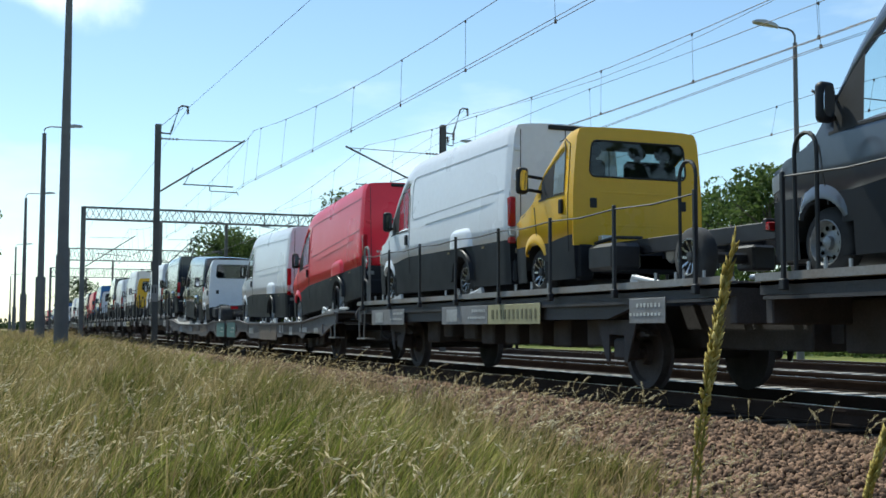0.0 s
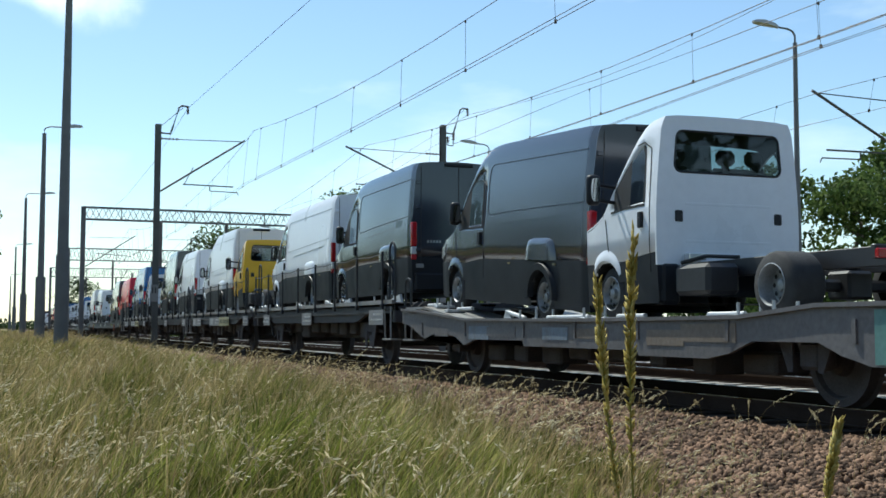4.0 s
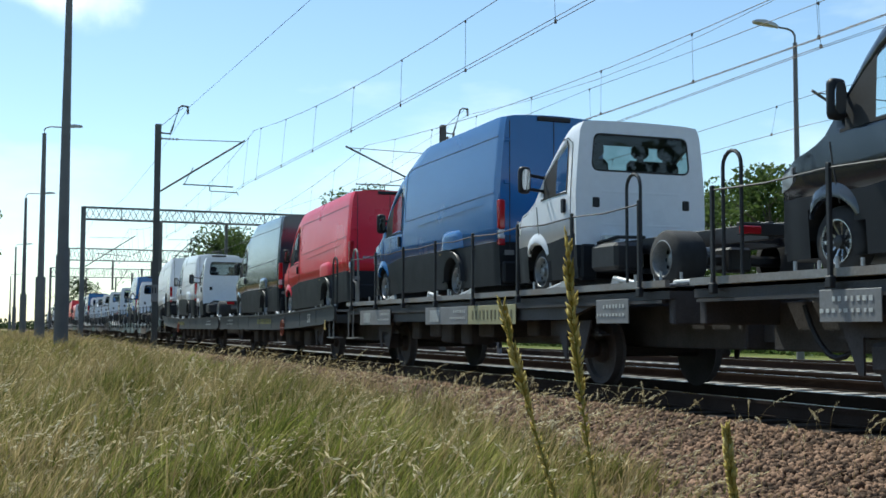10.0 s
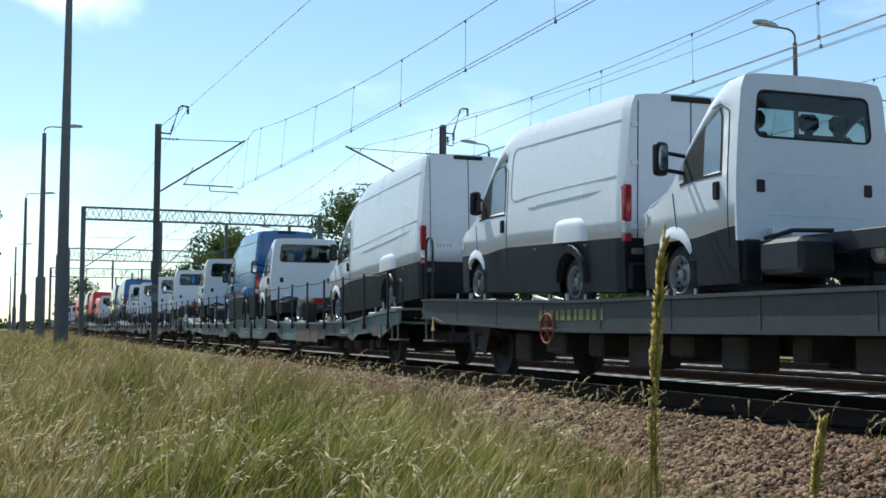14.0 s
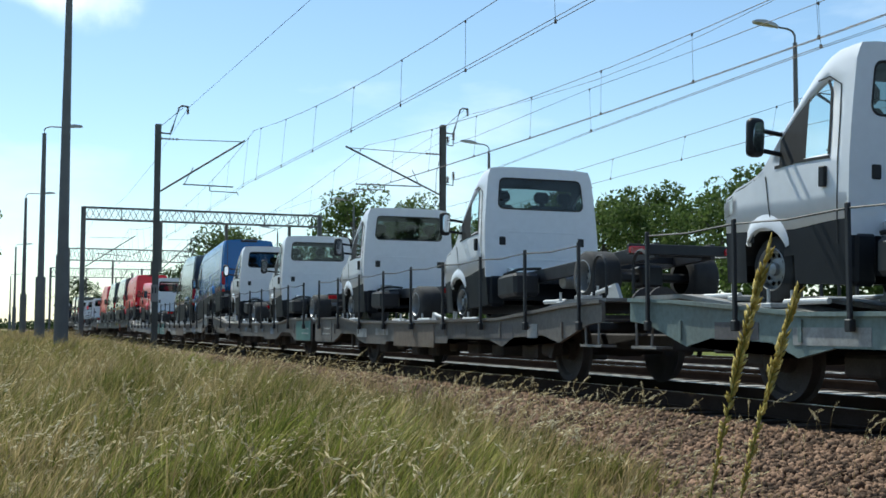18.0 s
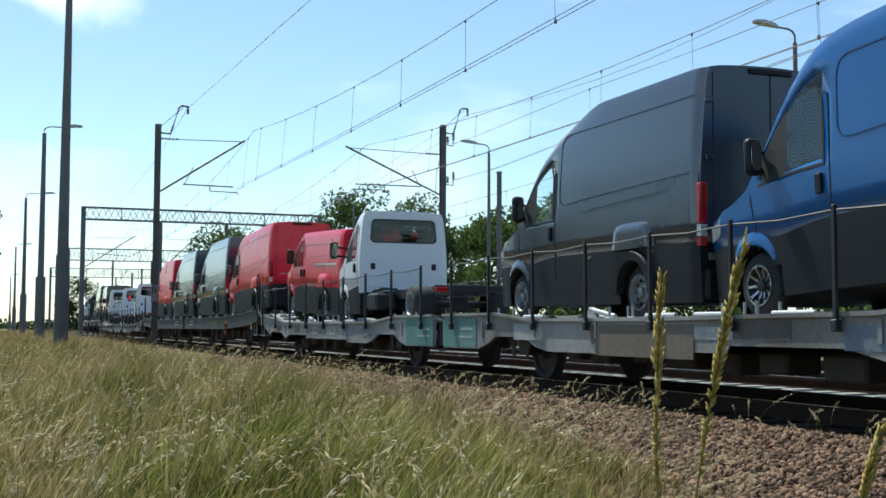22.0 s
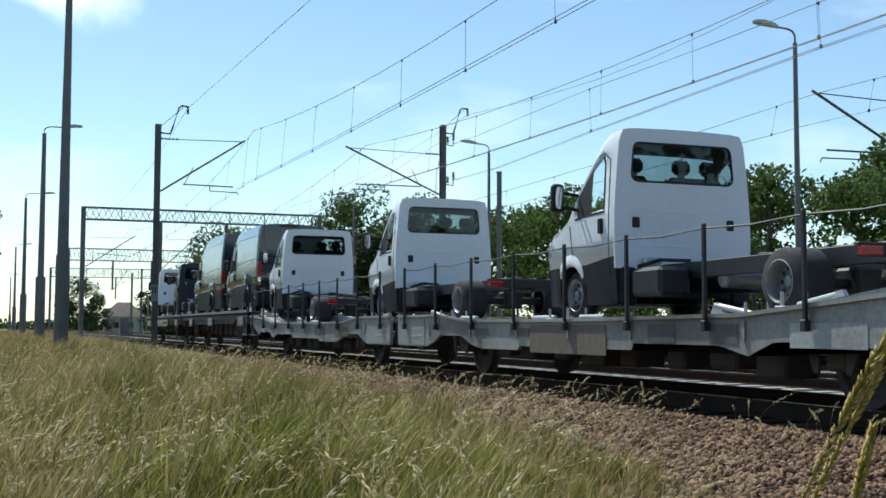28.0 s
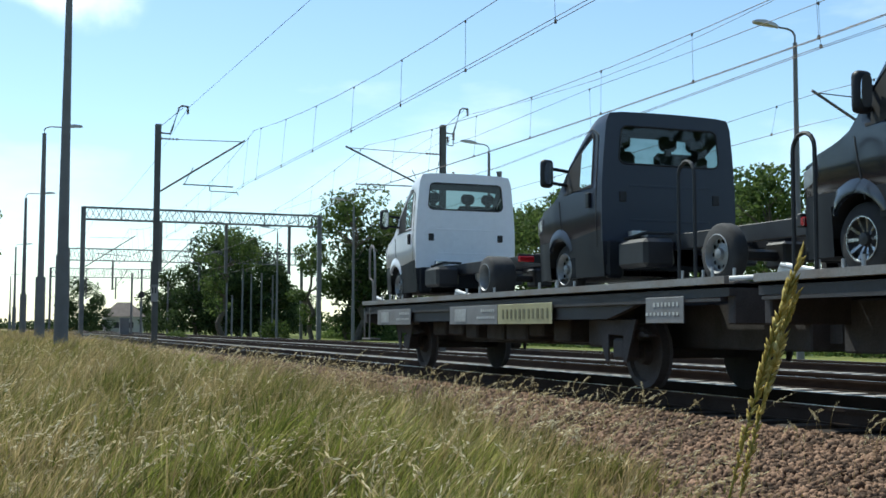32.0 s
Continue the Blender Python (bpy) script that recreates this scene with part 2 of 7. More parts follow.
def lathe(bm, prof, axis="X", steps=20, x0=0.0, y0=0.0, z0=0.0, caps=(True, True)):
    """Turns profile rows (along, radius) about an axis through x0, y0, z0."""
    rings = []
    for a, r in prof:
        ring = []
        for k in range(steps):
            c, s = r * math.cos(2 * math.pi * k / steps), r * math.sin(2 * math.pi * k / steps)
            ring.append(bm.verts.new((x0 + a, y0 + c, z0 + s) if axis == "X" else (x0 + c, y0 + s, z0 + a)))
        rings.append(ring)
    for p, q in zip(rings, rings[1:]):
        for k in range(steps):
            bm.faces.new((p[k], p[(k + 1) % steps], q[(k + 1) % steps], q[k]))
    if caps[0]:
        bm.faces.new(rings[0][::-1])
    if caps[1]:
        bm.faces.new(rings[-1])


def extrude_poly(bm, pts, x0, x1):
    """A side outline (y, z) given thickness from x0 to x1."""
    a = [bm.verts.new((x0, y, z)) for y, z in pts]
    b = [bm.verts.new((x1, y, z)) for y, z in pts]
    n = len(pts)
    bm.faces.new(a)
    bm.faces.new(b[::-1])
    for k in range(n):
        bm.faces.new((a[k], b[k], b[(k + 1) % n], a[(k + 1) % n]))


# ---------------------------------------------------------------- vehicles
# A vehicle's own space: rear end at y = 0, nose towards +y, tyres on z = 0, centre line x = 0.
BELT, SILL = 1.28, 0.815
SINK = 0.085      # the tyres stand in troughs below the deck's edge


class Shape:
    """Body form of a van or cab: length, roof height, first column y (0 for a van, the cab's rear wall for a chassis)."""

    def __init__(self, length, roof, back, axles):
        self.L, self.roof, self.back, self.axles = length, roof, back, axles
        self.bottom = 0.12
        self.extra = 0.025 if back == 0.0 else 0.05
        self.lean = 0.10 if back == 0.0 else 0.14
        self.sill_z = SILL if back == 0.0 else 0.74

    def top(self, y):
        """Height of the centre line: nose, bonnet, screen, roof, with soft bends over the cab."""
        d = self.L - y
        if d < 1.5:
            return self.line(y)
        return sum(self.line(y + k * 0.06) for k in (-3, -2, -1, 0, 1, 2, 3)) / 7

    def line(self, y):
        d = self.L - y
        pts = [(0, 0.80), (0.04, 0.92), (0.14, 1.02), (0.45, 1.13), (0.80, 1.22), (0.95, 1.30), (1.30, 1.78)]
        r = self.roof
        if r < 2.5:
            pts += [(1.62, r - 0.24), (1.80, r - 0.09), (2.05, r)]
        elif r < 2.8:
            pts += [(1.56, 2.18), (1.78, 2.40), (2.0, r - 0.12), (2.3, r - 0.03), (2.8, r)]
        else:
            pts += [(1.62, 2.20), (1.9, 2.37), (2.22, 2.54), (2.76, r - 0.16), (3.3, r)]
        for (a, za), (b, zb) in zip(pts, pts[1:]):
            if d <= b:
                return za + (zb - za) * (d - a) / (b - a)
        return self.roof - (0.03 if y < self.back + 0.05 else 0.0)

    def sill(self, y):
        """Top of the black lower panel: sweeps down at the front door."""
        d = self.L - y
        return self.sill_z - 0.08 * min(1.0, max(0.0, (2.3 - d) / 0.8)) ** 1.4

    def half(self, y):
        d = self.L - y
        w = 0.985
        for a, v in ((0.0, 0.66), (0.05, 0.74), (0.15, 0.82), (0.35, 0.90), (0.7, 0.95), (1.2, 0.975)):
            if d <= a + 1e-6:
                return v
            w = v
        if d < 2.0:
            return 0.975 + 0.01 * (d - 1.2) / 0.8
        return 0.985 - (0.03 if y < 0.06 else 0.0)

    def hw(self, y, z):
        """Half width of the side at y, z: bulges at the waist, leans in above."""
        w = self.half(y) + self.extra
        if z > 1.1:
            w -= self.lean * min(1.0, (z - 1.1) / 1.55) ** 1.6
        else:
            w -= 0.03 * ((1.1 - z) / 0.9) ** 2
        return w

    def ring(self, y):
        """Half section at y from the bottom up and over to the middle: points and a row tag."""
        zt = self.top(y)
        belt = min(BELT, zt)
        pts = []
        s = self.sill(y)
        b = self.bottom
        low = [b] + [b + (s - b) * f for f in (0.25, 0.52, 0.78, 1.0)] + [(s + BELT) / 2, BELT]
        for z in low:
            z = min(z, belt)
            pts.append((self.hw(y, z), z))
        for f in (0.08, 0.3, 0.52, 0.74, 0.86, 0.94):
            z = belt + f * (zt - belt)
            pts.append((self.hw(y, z) - (0.0 if f < 0.9 else 0.02), z))
        w = self.hw(y, zt)
        h = zt - belt
        in1 = (0.028 if self.back == 0.0 else 0.02) + min(0.02, h * 0.02)
        pts.append((w - in1, zt - 0.012))
        for f in (0.82, 0.55, 0.28, 0.0):
            pts.append(((w - in1) * f, zt + (0.03 + 0.012 * (h > 0.1)) * (1 if self.back == 0.0 else 0.5) * (1 - f * f)))
        return pts


N_LOW, N_UP = 7, 6      # rows below and above the belt


def build_body(thing, shape, columns, colour, is_van):
    rings = [shape.ring(y) for y in columns]
    n = len(rings[0])
    L = shape.L
    ws_a, ws_b = L - 1.64, L - 0.93          # windscreen, top and foot
    win_a, win_b, trim_b = (L - 2.2 if is_van else L - 1.98), L - 1.64, L - 1.22          # side window and the black trim before it
    sets = {"body": [], "lower_panel": [], "windscreen": [], "side_window": [], "side_window2": [], "pillar_trim": [], "pillar_trim2": []}
    for c in range(len(columns) - 1):
        ym = 0.5 * (columns[c] + columns[c + 1])
        for r in range(n - 1):
            for side in (-1, 1):
                key = "body"
                zm = 0.5 * (rings[c][r][1] + rings[c][r + 1][1])
                if r < 4:
                    key = "lower_panel"
                    if any((ym - a) ** 2 + (zm - 0.30) ** 2 < 0.40 ** 2 for a in shape.axles):
                        continue
                elif N_LOW <= r < N_LOW + 3 and win_a < ym < win_b:
                    key = "side_window" if side < 0 else "side_window2"
                elif N_LOW <= r < N_LOW + 3 and win_b < ym < trim_b:
                    key = "pillar_trim" if side < 0 else "pillar_trim2"
                elif r >= N_LOW + N_UP and ws_a < ym < ws_b:
                    key = "windscreen"
                q = [(side * rings[i][j][0], columns[i], rings[i][j][1]) for i, j in ((c, r), (c + 1, r), (c + 1, r + 1), (c, r + 1))]
                sets[key].append(q)
    made = {}
    for key, quads in sets.items():
        bm = bmesh.new()
        for q in quads:
            bm.faces.new([bm.verts.new(p) for p in q])
        bmesh.ops.remove_doubles(bm, verts=bm.verts, dist=0.004)
        if key == "body":
            # nose cap
            end = [p for p in rings[-1] if p[1] > shape.sill(columns[-1]) - 0.001]
            nose = [bm.verts.new((s * x, columns[-1], z)) for s, seq in ((-1, end), (1, end[::-1])) for x, z in seq if not (s == 1 and x == 0.0)]
            if len(nose) > 2:
                bm.faces.new(nose)
            if is_van:
                rear = rings[0]
                ys = columns[0]
                for r in range(4, n - 1):
                    (xa, za), (xb, zb) = rear[r], rear[r + 1]
                    bm.faces.new([bm.verts.new(p) for p in ((-xa, ys, za), (xa, ys, za), (xb, ys, zb), (-xb, ys, zb))][: 4])
            bmesh.ops.remove_doubles(bm, verts=bm.verts, dist=0.003)
            bmesh.ops.dissolve_degenerate(bm, edges=bm.edges, dist=0.001)
        if key == "lower_panel":
            for y, out in ((columns[0], -1), (columns[-1], 1)):
                rr = rings[0] if out < 0 else rings[-1]
                if out < 0 and not is_van:
                    pts = [p for p in rr if p[1] <= shape.sill(y) + 0.01]
                    pts = pts[1:]
                else:
                    pts = [p for p in rr if p[1] <= shape.sill(y) + 0.01]
                vs = [bm.verts.new((-x, y, z)) for x, z in pts] + [bm.verts.new((x, y, z)) for x, z in pts[::-1]]
                if len({(round(v.co.x, 4), round(v.co.z, 4)) for v in vs}) > 2:
                    bm.faces.new(vs)
            # floor
            vs = []
            y0, y1 = columns[0], columns[-1]
            w0, w1 = rings[0][0][0], rings[-1][0][0]
            bm.faces.new([bm.verts.new(p) for p in ((-w0, y0, 0.125), (w0, y0, 0.125), (0.93, y1 - 0.4, 0.125), (w1, y1, 0.125), (-w1, y1, 0.125), (-0.93, y1 - 0.4, 0.125))])
            bmesh.ops.remove_doubles(bm, verts=bm.verts, dist=0.003)
        name = key.rstrip("2")
        mat = {"body": colour, "lower_panel": "cladding", "pillar_trim": "seam", "pillar_trim2": "seam"}.get(key, "glass")
        ob = part(name, bm, mat, thing, {"lower_panel": "glossy black lower body panel"}.get(name, ""), smooth=True)
        if mat == "glass":
            ob.visible_shadow = False
        elif key == "body":
            mod = ob.modifiers.new("thick", "SOLIDIFY")
            mod.thickness, mod.offset = 0.03, -1
            ob.data.materials.append(M["lining"])
            mod.material_offset = 1
        made[key] = ob
    return made


def wheel(thing, x, y, alloy=False, r=0.35, w=0.21, dual=False):
    """A road wheel: tyre, rim with dark hole discs or spokes, hub."""
    s = -1 if x < 0 else 1
    ww = w * (2.1 if dual else 1.0)
    bm = bmesh.new()
    prof = [(0, r * 0.62), (0.015, r * 0.9), (0.045, r * 0.985), (0.07, r), (ww - 0.07, r), (ww - 0.045, r * 0.985), (ww - 0.015, r * 0.9), (ww, r * 0.62)]
    lathe(bm, [(s * -a if s > 0 else a, b) for a, b in prof], "X", 28, caps=(False, False))
    t = part("wheel", bm, "tyre", thing, smooth=True)
    t.matrix_basis = pose(x, y, r - SINK)
    bm = bmesh.new()
    k = s
    depth = 0.06 if not dual else 0.15
    lathe(bm, [(k * 0.006, r * 0.65), (k * 0.012, r * 0.62), (-k * 0.01, r * 0.585), (-k * depth, r * 0.54), (-k * (depth + 0.01), r * 0.36), (-k * (depth - 0.01), r * 0.2), (-k * (depth - 0.05), r * 0.17), (-k * (depth - 0.06), 0.02)], "X", 24, caps=(False, True))
    part("rim", bm, "barrel" if alloy else "rim", t, smooth=True)
    bm = bmesh.new()
    if alloy:
        for q in range(10):
            a = 2 * math.pi * q / 10
            d = 0.12
            p0, p1 = r * 0.16, r * 0.60
            for da in (0.085,):
                x1 = -k * (depth - 0.012)
                vs = [(x1, p0 * math.cos(a - 0.22), p0 * math.sin(a - 0.22)), (x1, p0 * math.cos(a + 0.22), p0 * math.sin(a + 0.22)), (-k * 0.004, p1 * math.cos(a + da), p1 * math.sin(a + da)), (-k * 0.004, p1 * math.cos(a - da), p1 * math.sin(a - da))]
                bm.faces.new([bm.verts.new(v) for v in vs])
        bmesh.ops.solidify(bm, geom=bm.faces[:], thickness=0.015)
        lathe(bm, [(-k * 0.002, r * 0.62), (k * 0.008, r * 0.63), (k * 0.008, r * 0.58), (-k * 0.006, r * 0.575)], "X", 28, caps=(False, False))
        lathe(bm, [(-k * depth, r * 0.2), (-k * (depth - 0.03), r * 0.18), (-k * (depth - 0.035), 0.01)], "X", 14, caps=(False, True))
        part("spokes", bm, "alloy", t)
    else:
        # flat dark discs on the rim draw the shade inside its holes
        for q in range(10):
            a = 2 * math.pi * q / 10
            cy, cz = r * 0.43 * math.cos(a), r * 0.43 * math.sin(a)
            ring = [bm.verts.new((-k * (depth - 0.004), cy + 0.026 * math.cos(u * math.pi / 4), cz + 0.026 * math.sin(u * math.pi / 4))) for u in range(8)]
            bm.faces.new(ring)
        bmesh.ops.solidify(bm, geom=bm.faces[:], thickness=0.004)
        tagged(part("rim_shadow_gap", bm, "seam", t), kind="stuff")
    return t


def side_strip(shape, side, pts, width, off=0.006):
    """A thin band on the body side along (y, z) points."""
    bm = bmesh.new()
    prev = None
    for i, (y, z) in enumerate(pts):
        a = Vector(pts[max(0, i - 1)])
        b = Vector(pts[min(len(pts) - 1, i + 1)])
        d = (b - a).normalized()
        nrm = Vector((-d.y, d.x)) * width * 0.5
        row = []
        for q in (1, -1):
            yy, zz = y + nrm.x * q, z + nrm.y * q
            for o in (-0.004, off):
                row.append(bm.verts.new((side * (shape.hw(yy, zz) + o), yy, zz)))
        if prev:
            for i0, i1 in ((0, 1), (1, 3), (3, 2), (2, 0)):
                bm.faces.new((prev[i0], prev[i1], row[i1], row[i0]))
        else:
            bm.faces.new((row[0], row[1], row[3], row[2]))
        prev = row
    bm.faces.new((prev[0], prev[1], prev[3], prev[2]))
    return bm


def wing_flare(shape, side, y):
    """Painted flare over the front wheel, swollen at the top and dying into the wing at both ends."""
    bm = bmesh.new()
    rows = []
    for k in range(15):
        f = k / 14
        a = radians(32 + 120 * f)
        swell = math.sin(math.pi * f) ** 0.7
        row = []
        for rr, o in ((0.385, -0.03), (0.39, 0.010 + 0.018 * swell), (0.415 + 0.02 * swell, 0.010 + 0.02 * swell), (0.43 + 0.05 * swell, 0.004 + 0.010 * swell), (0.44 + 0.10 * swell, -0.004)):
            yy, zz = y + rr * math.cos(a), 0.30 + rr * math.sin(a)
            row.append(bm.verts.new((side * (shape.hw(yy, max(0.35, zz)) + o), yy, zz)))
        rows.append(row)
    for p, q in zip(rows, rows[1:]):
        for i in range(4):
            bm.faces.new((p[i], p[i + 1], q[i + 1], q[i]))
    return bm


def arch(shape, side, y, r0=0.36, r1=0.47, proud=0.03):
    bm = bmesh.new()
    rows = []
    for k in range(13):
        a = math.pi * (k / 12) * 1.08 - 0.04 * math.pi
        row = []
        for rr, o in ((r0, -0.03), (r0 + 0.01, proud), (r1 - 0.03, proud + 0.004), (r1, 0.0)):
            yy, zz = y + rr * math.cos(a), 0.30 + rr * math.sin(a)
            row.append(bm.verts.new((side * (shape.hw(yy, max(0.35, zz)) + o), yy, zz)))
        rows.append(row)
    for p, q in zip(rows, rows[1:]):
        for i in range(3):
            bm.faces.new((p[i], p[i + 1], q[i + 1], q[i]))
    return bm


def liner(thing, shape, y):
    """Dark wheel housings behind the openings of one axle."""
    for s in (-1, 1):
        bm = bmesh.new()
        rows = []
        for k in range(11):
            a = math.pi * k / 10
            yy, zz = y + 0.43 * math.cos(a), 0.30 + 0.43 * math.sin(a)
            rows.append([bm.verts.new((s * x, yy, zz)) for x in (shape.hw(yy, max(zz, 0.35)) - 0.01, 0.62)])
        for p, q in zip(rows, rows[1:]):
            bm.faces.new((p[0], p[1], q[1], q[0]))
        bm.faces.new([r[1] for r in rows])
        part("wheel_housing", bm, "seam", thing)


def front_end(thing, shape, colour, is_van=True):
    """Bumper, grille, lamps, mirrors, door seams, wheels' arches: what vans and cabs share."""
    L = shape.L
    dy = 0.0 if is_van else 0.22
    bm = boxes((-0.78, 0.78, L - 0.24, L + 0.05, 0.16, 0.70), bevel=0.05)
    part("front_bumper", bm, "cladding", thing)
    bm = boxes((-0.5, 0.5, L - 0.03, L + 0.02, 0.76, 0.92), bevel=0.02)
    part("grille", bm, "seam", thing)
    for s in (-1, 1):
        bm = bmesh.new()
        rows = []
        for y in (L - 0.42, L - 0.3, L - 0.18, L - 0.08):
            z1 = shape.top(y) - 0.05
            rows.append([bm.verts.new((s * (shape.hw(y, z) + 0.012), y, z)) for z in (z1 - 0.17, z1 - 0.08, z1)])
        for p, q in zip(rows, rows[1:]):
            for i in range(2):
                bm.faces.new((p[i], p[i + 1], q[i + 1], q[i]))
        bmesh.ops.solidify(bm, geom=bm.faces[:], thickness=0.015)
        part("headlight", bm, "clear_lens", thing, smooth=True)
        # mirror on two arms
        bm = bmesh.new()
        mx = 1.02 if is_van else 1.24
        box(bm, s * mx, s * (mx + 0.19), L - 1.31, L - 1.18, 1.38, 1.78)
        bmesh.ops.bevel(bm, geom=bm.edges[:], offset=0.062, segments=3, affect="EDGES", profile=0.5)
        m = part("door_mirror", bm, "cladding", thing, "tall black door mirror", smooth=True)
        bm = bmesh.new()
        ring = [(mx + 0.095 + 0.062 * math.copysign(abs(math.cos(q)) ** 0.6, math.cos(q)), 1.58 + 0.15 * math.copysign(abs(math.sin(q)) ** 0.6, math.sin(q))) for q in [k * math.pi / 10 for k in range(20)]]
        front, back_ = ([bm.verts.new((s * px_, L - yy - (pz_ - 1.58) * 0.03, pz_)) for px_, pz_ in ring] for yy in (1.318, 1.306))
        bm.faces.new(front)
        for k in range(20):
            bm.faces.new((front[k], front[(k + 1) % 20], back_[(k + 1) % 20], back_[k]))
        part("mirror_glass", bm, "mirror", m)
        for z in (1.46, 1.66):
            bm = bmesh.new()
            beam(bm, (s * 0.90, L - 1.22, z - 0.04), (s * (mx + 0.07), L - 1.24, z), 0.025)
            part("mirror_arm", bm, "cladding", m)
        # door seams, handle, window frame
        yb = L - 2.29 + (0.0 if is_van else 0.17)
        bm = side_strip(shape, s, [(yb, 0.5), (yb, 0.9), (yb, 1.3), (yb, 1.7), (yb + 0.02, 2.02), (yb + 0.2, 2.12), (L - 1.75, 2.10)], 0.012)
        part("door_seam", bm, "seam", thing)
        bm = side_strip(shape, s, [(L - 1.12, 0.62), (L - 1.06, 0.9), (L - 1.0, 1.22)], 0.012)
        part("door_seam", bm, "seam", thing)
        bm = bmesh.new()
        y0, z0 = L - 2.15 + dy, 1.14
        box(bm, s * (shape.hw(y0, z0) - 0.005), s * (shape.hw(y0, z0) + 0.04), y0 - 0.045, y0 + 0.045, z0 - 0.09, z0 + 0.11, bevel=0.01)
        part("door_handle", bm, "cladding", thing)
        bm = side_strip(shape, s, [(L - 2.21 + dy, 1.36), (L - 2.21 + dy, 1.65), (L - 2.19 + dy, 1.98), (L - 2.13 + dy, 2.08)], 0.03)
        part("window_frame", bm, "seam", thing)
        bm = side_strip(shape, s, [(L - 2.22 + dy, 1.335), (L - 1.9, 1.335), (L - 1.5, 1.33), (L - 1.15, 1.30)], 0.03)
        part("window_frame", bm, "seam", thing)
        # painted front wing above the wheel
        part("wing_flare", wing_flare(shape, s, shape.axles[-1]), colour, thing, smooth=True)
    liner(thing, shape, shape.axles[-1])
    # seats and dashboard
    for x0, x1, heads in ((-0.80, -0.36, (-0.58,)), (-0.06, 0.80, (0.15, 0.58))):
        bm = bmesh.new()
        box(bm, x0, x1, L - 2.04, L - 1.91, 0.9, 1.84, bevel=0.06)
        for x in heads:
            box(bm, x - 0.14, x + 0.14, L - 2.04, L - 1.95, 1.87, 2.07, bevel=0.055)
            box(bm, x - 0.05, x + 0.05, L - 2.01, L - 1.98, 1.80, 1.90)
        part("seat", bm, "seat", thing, smooth=True)
    part("dashboard", boxes((-0.88, 0.88, L - 1.35, L - 0.98, 0.95, 1.27), bevel=0.04), "cladding", thing)
    for s in (-0.16, 0.3):
        bm = bmesh.new()
        beam(bm, (s, L - 1.02, 1.30), (s - 0.45, L - 1.06, 1.34), 0.012)
        part("wiper", bm, "seam", thing)


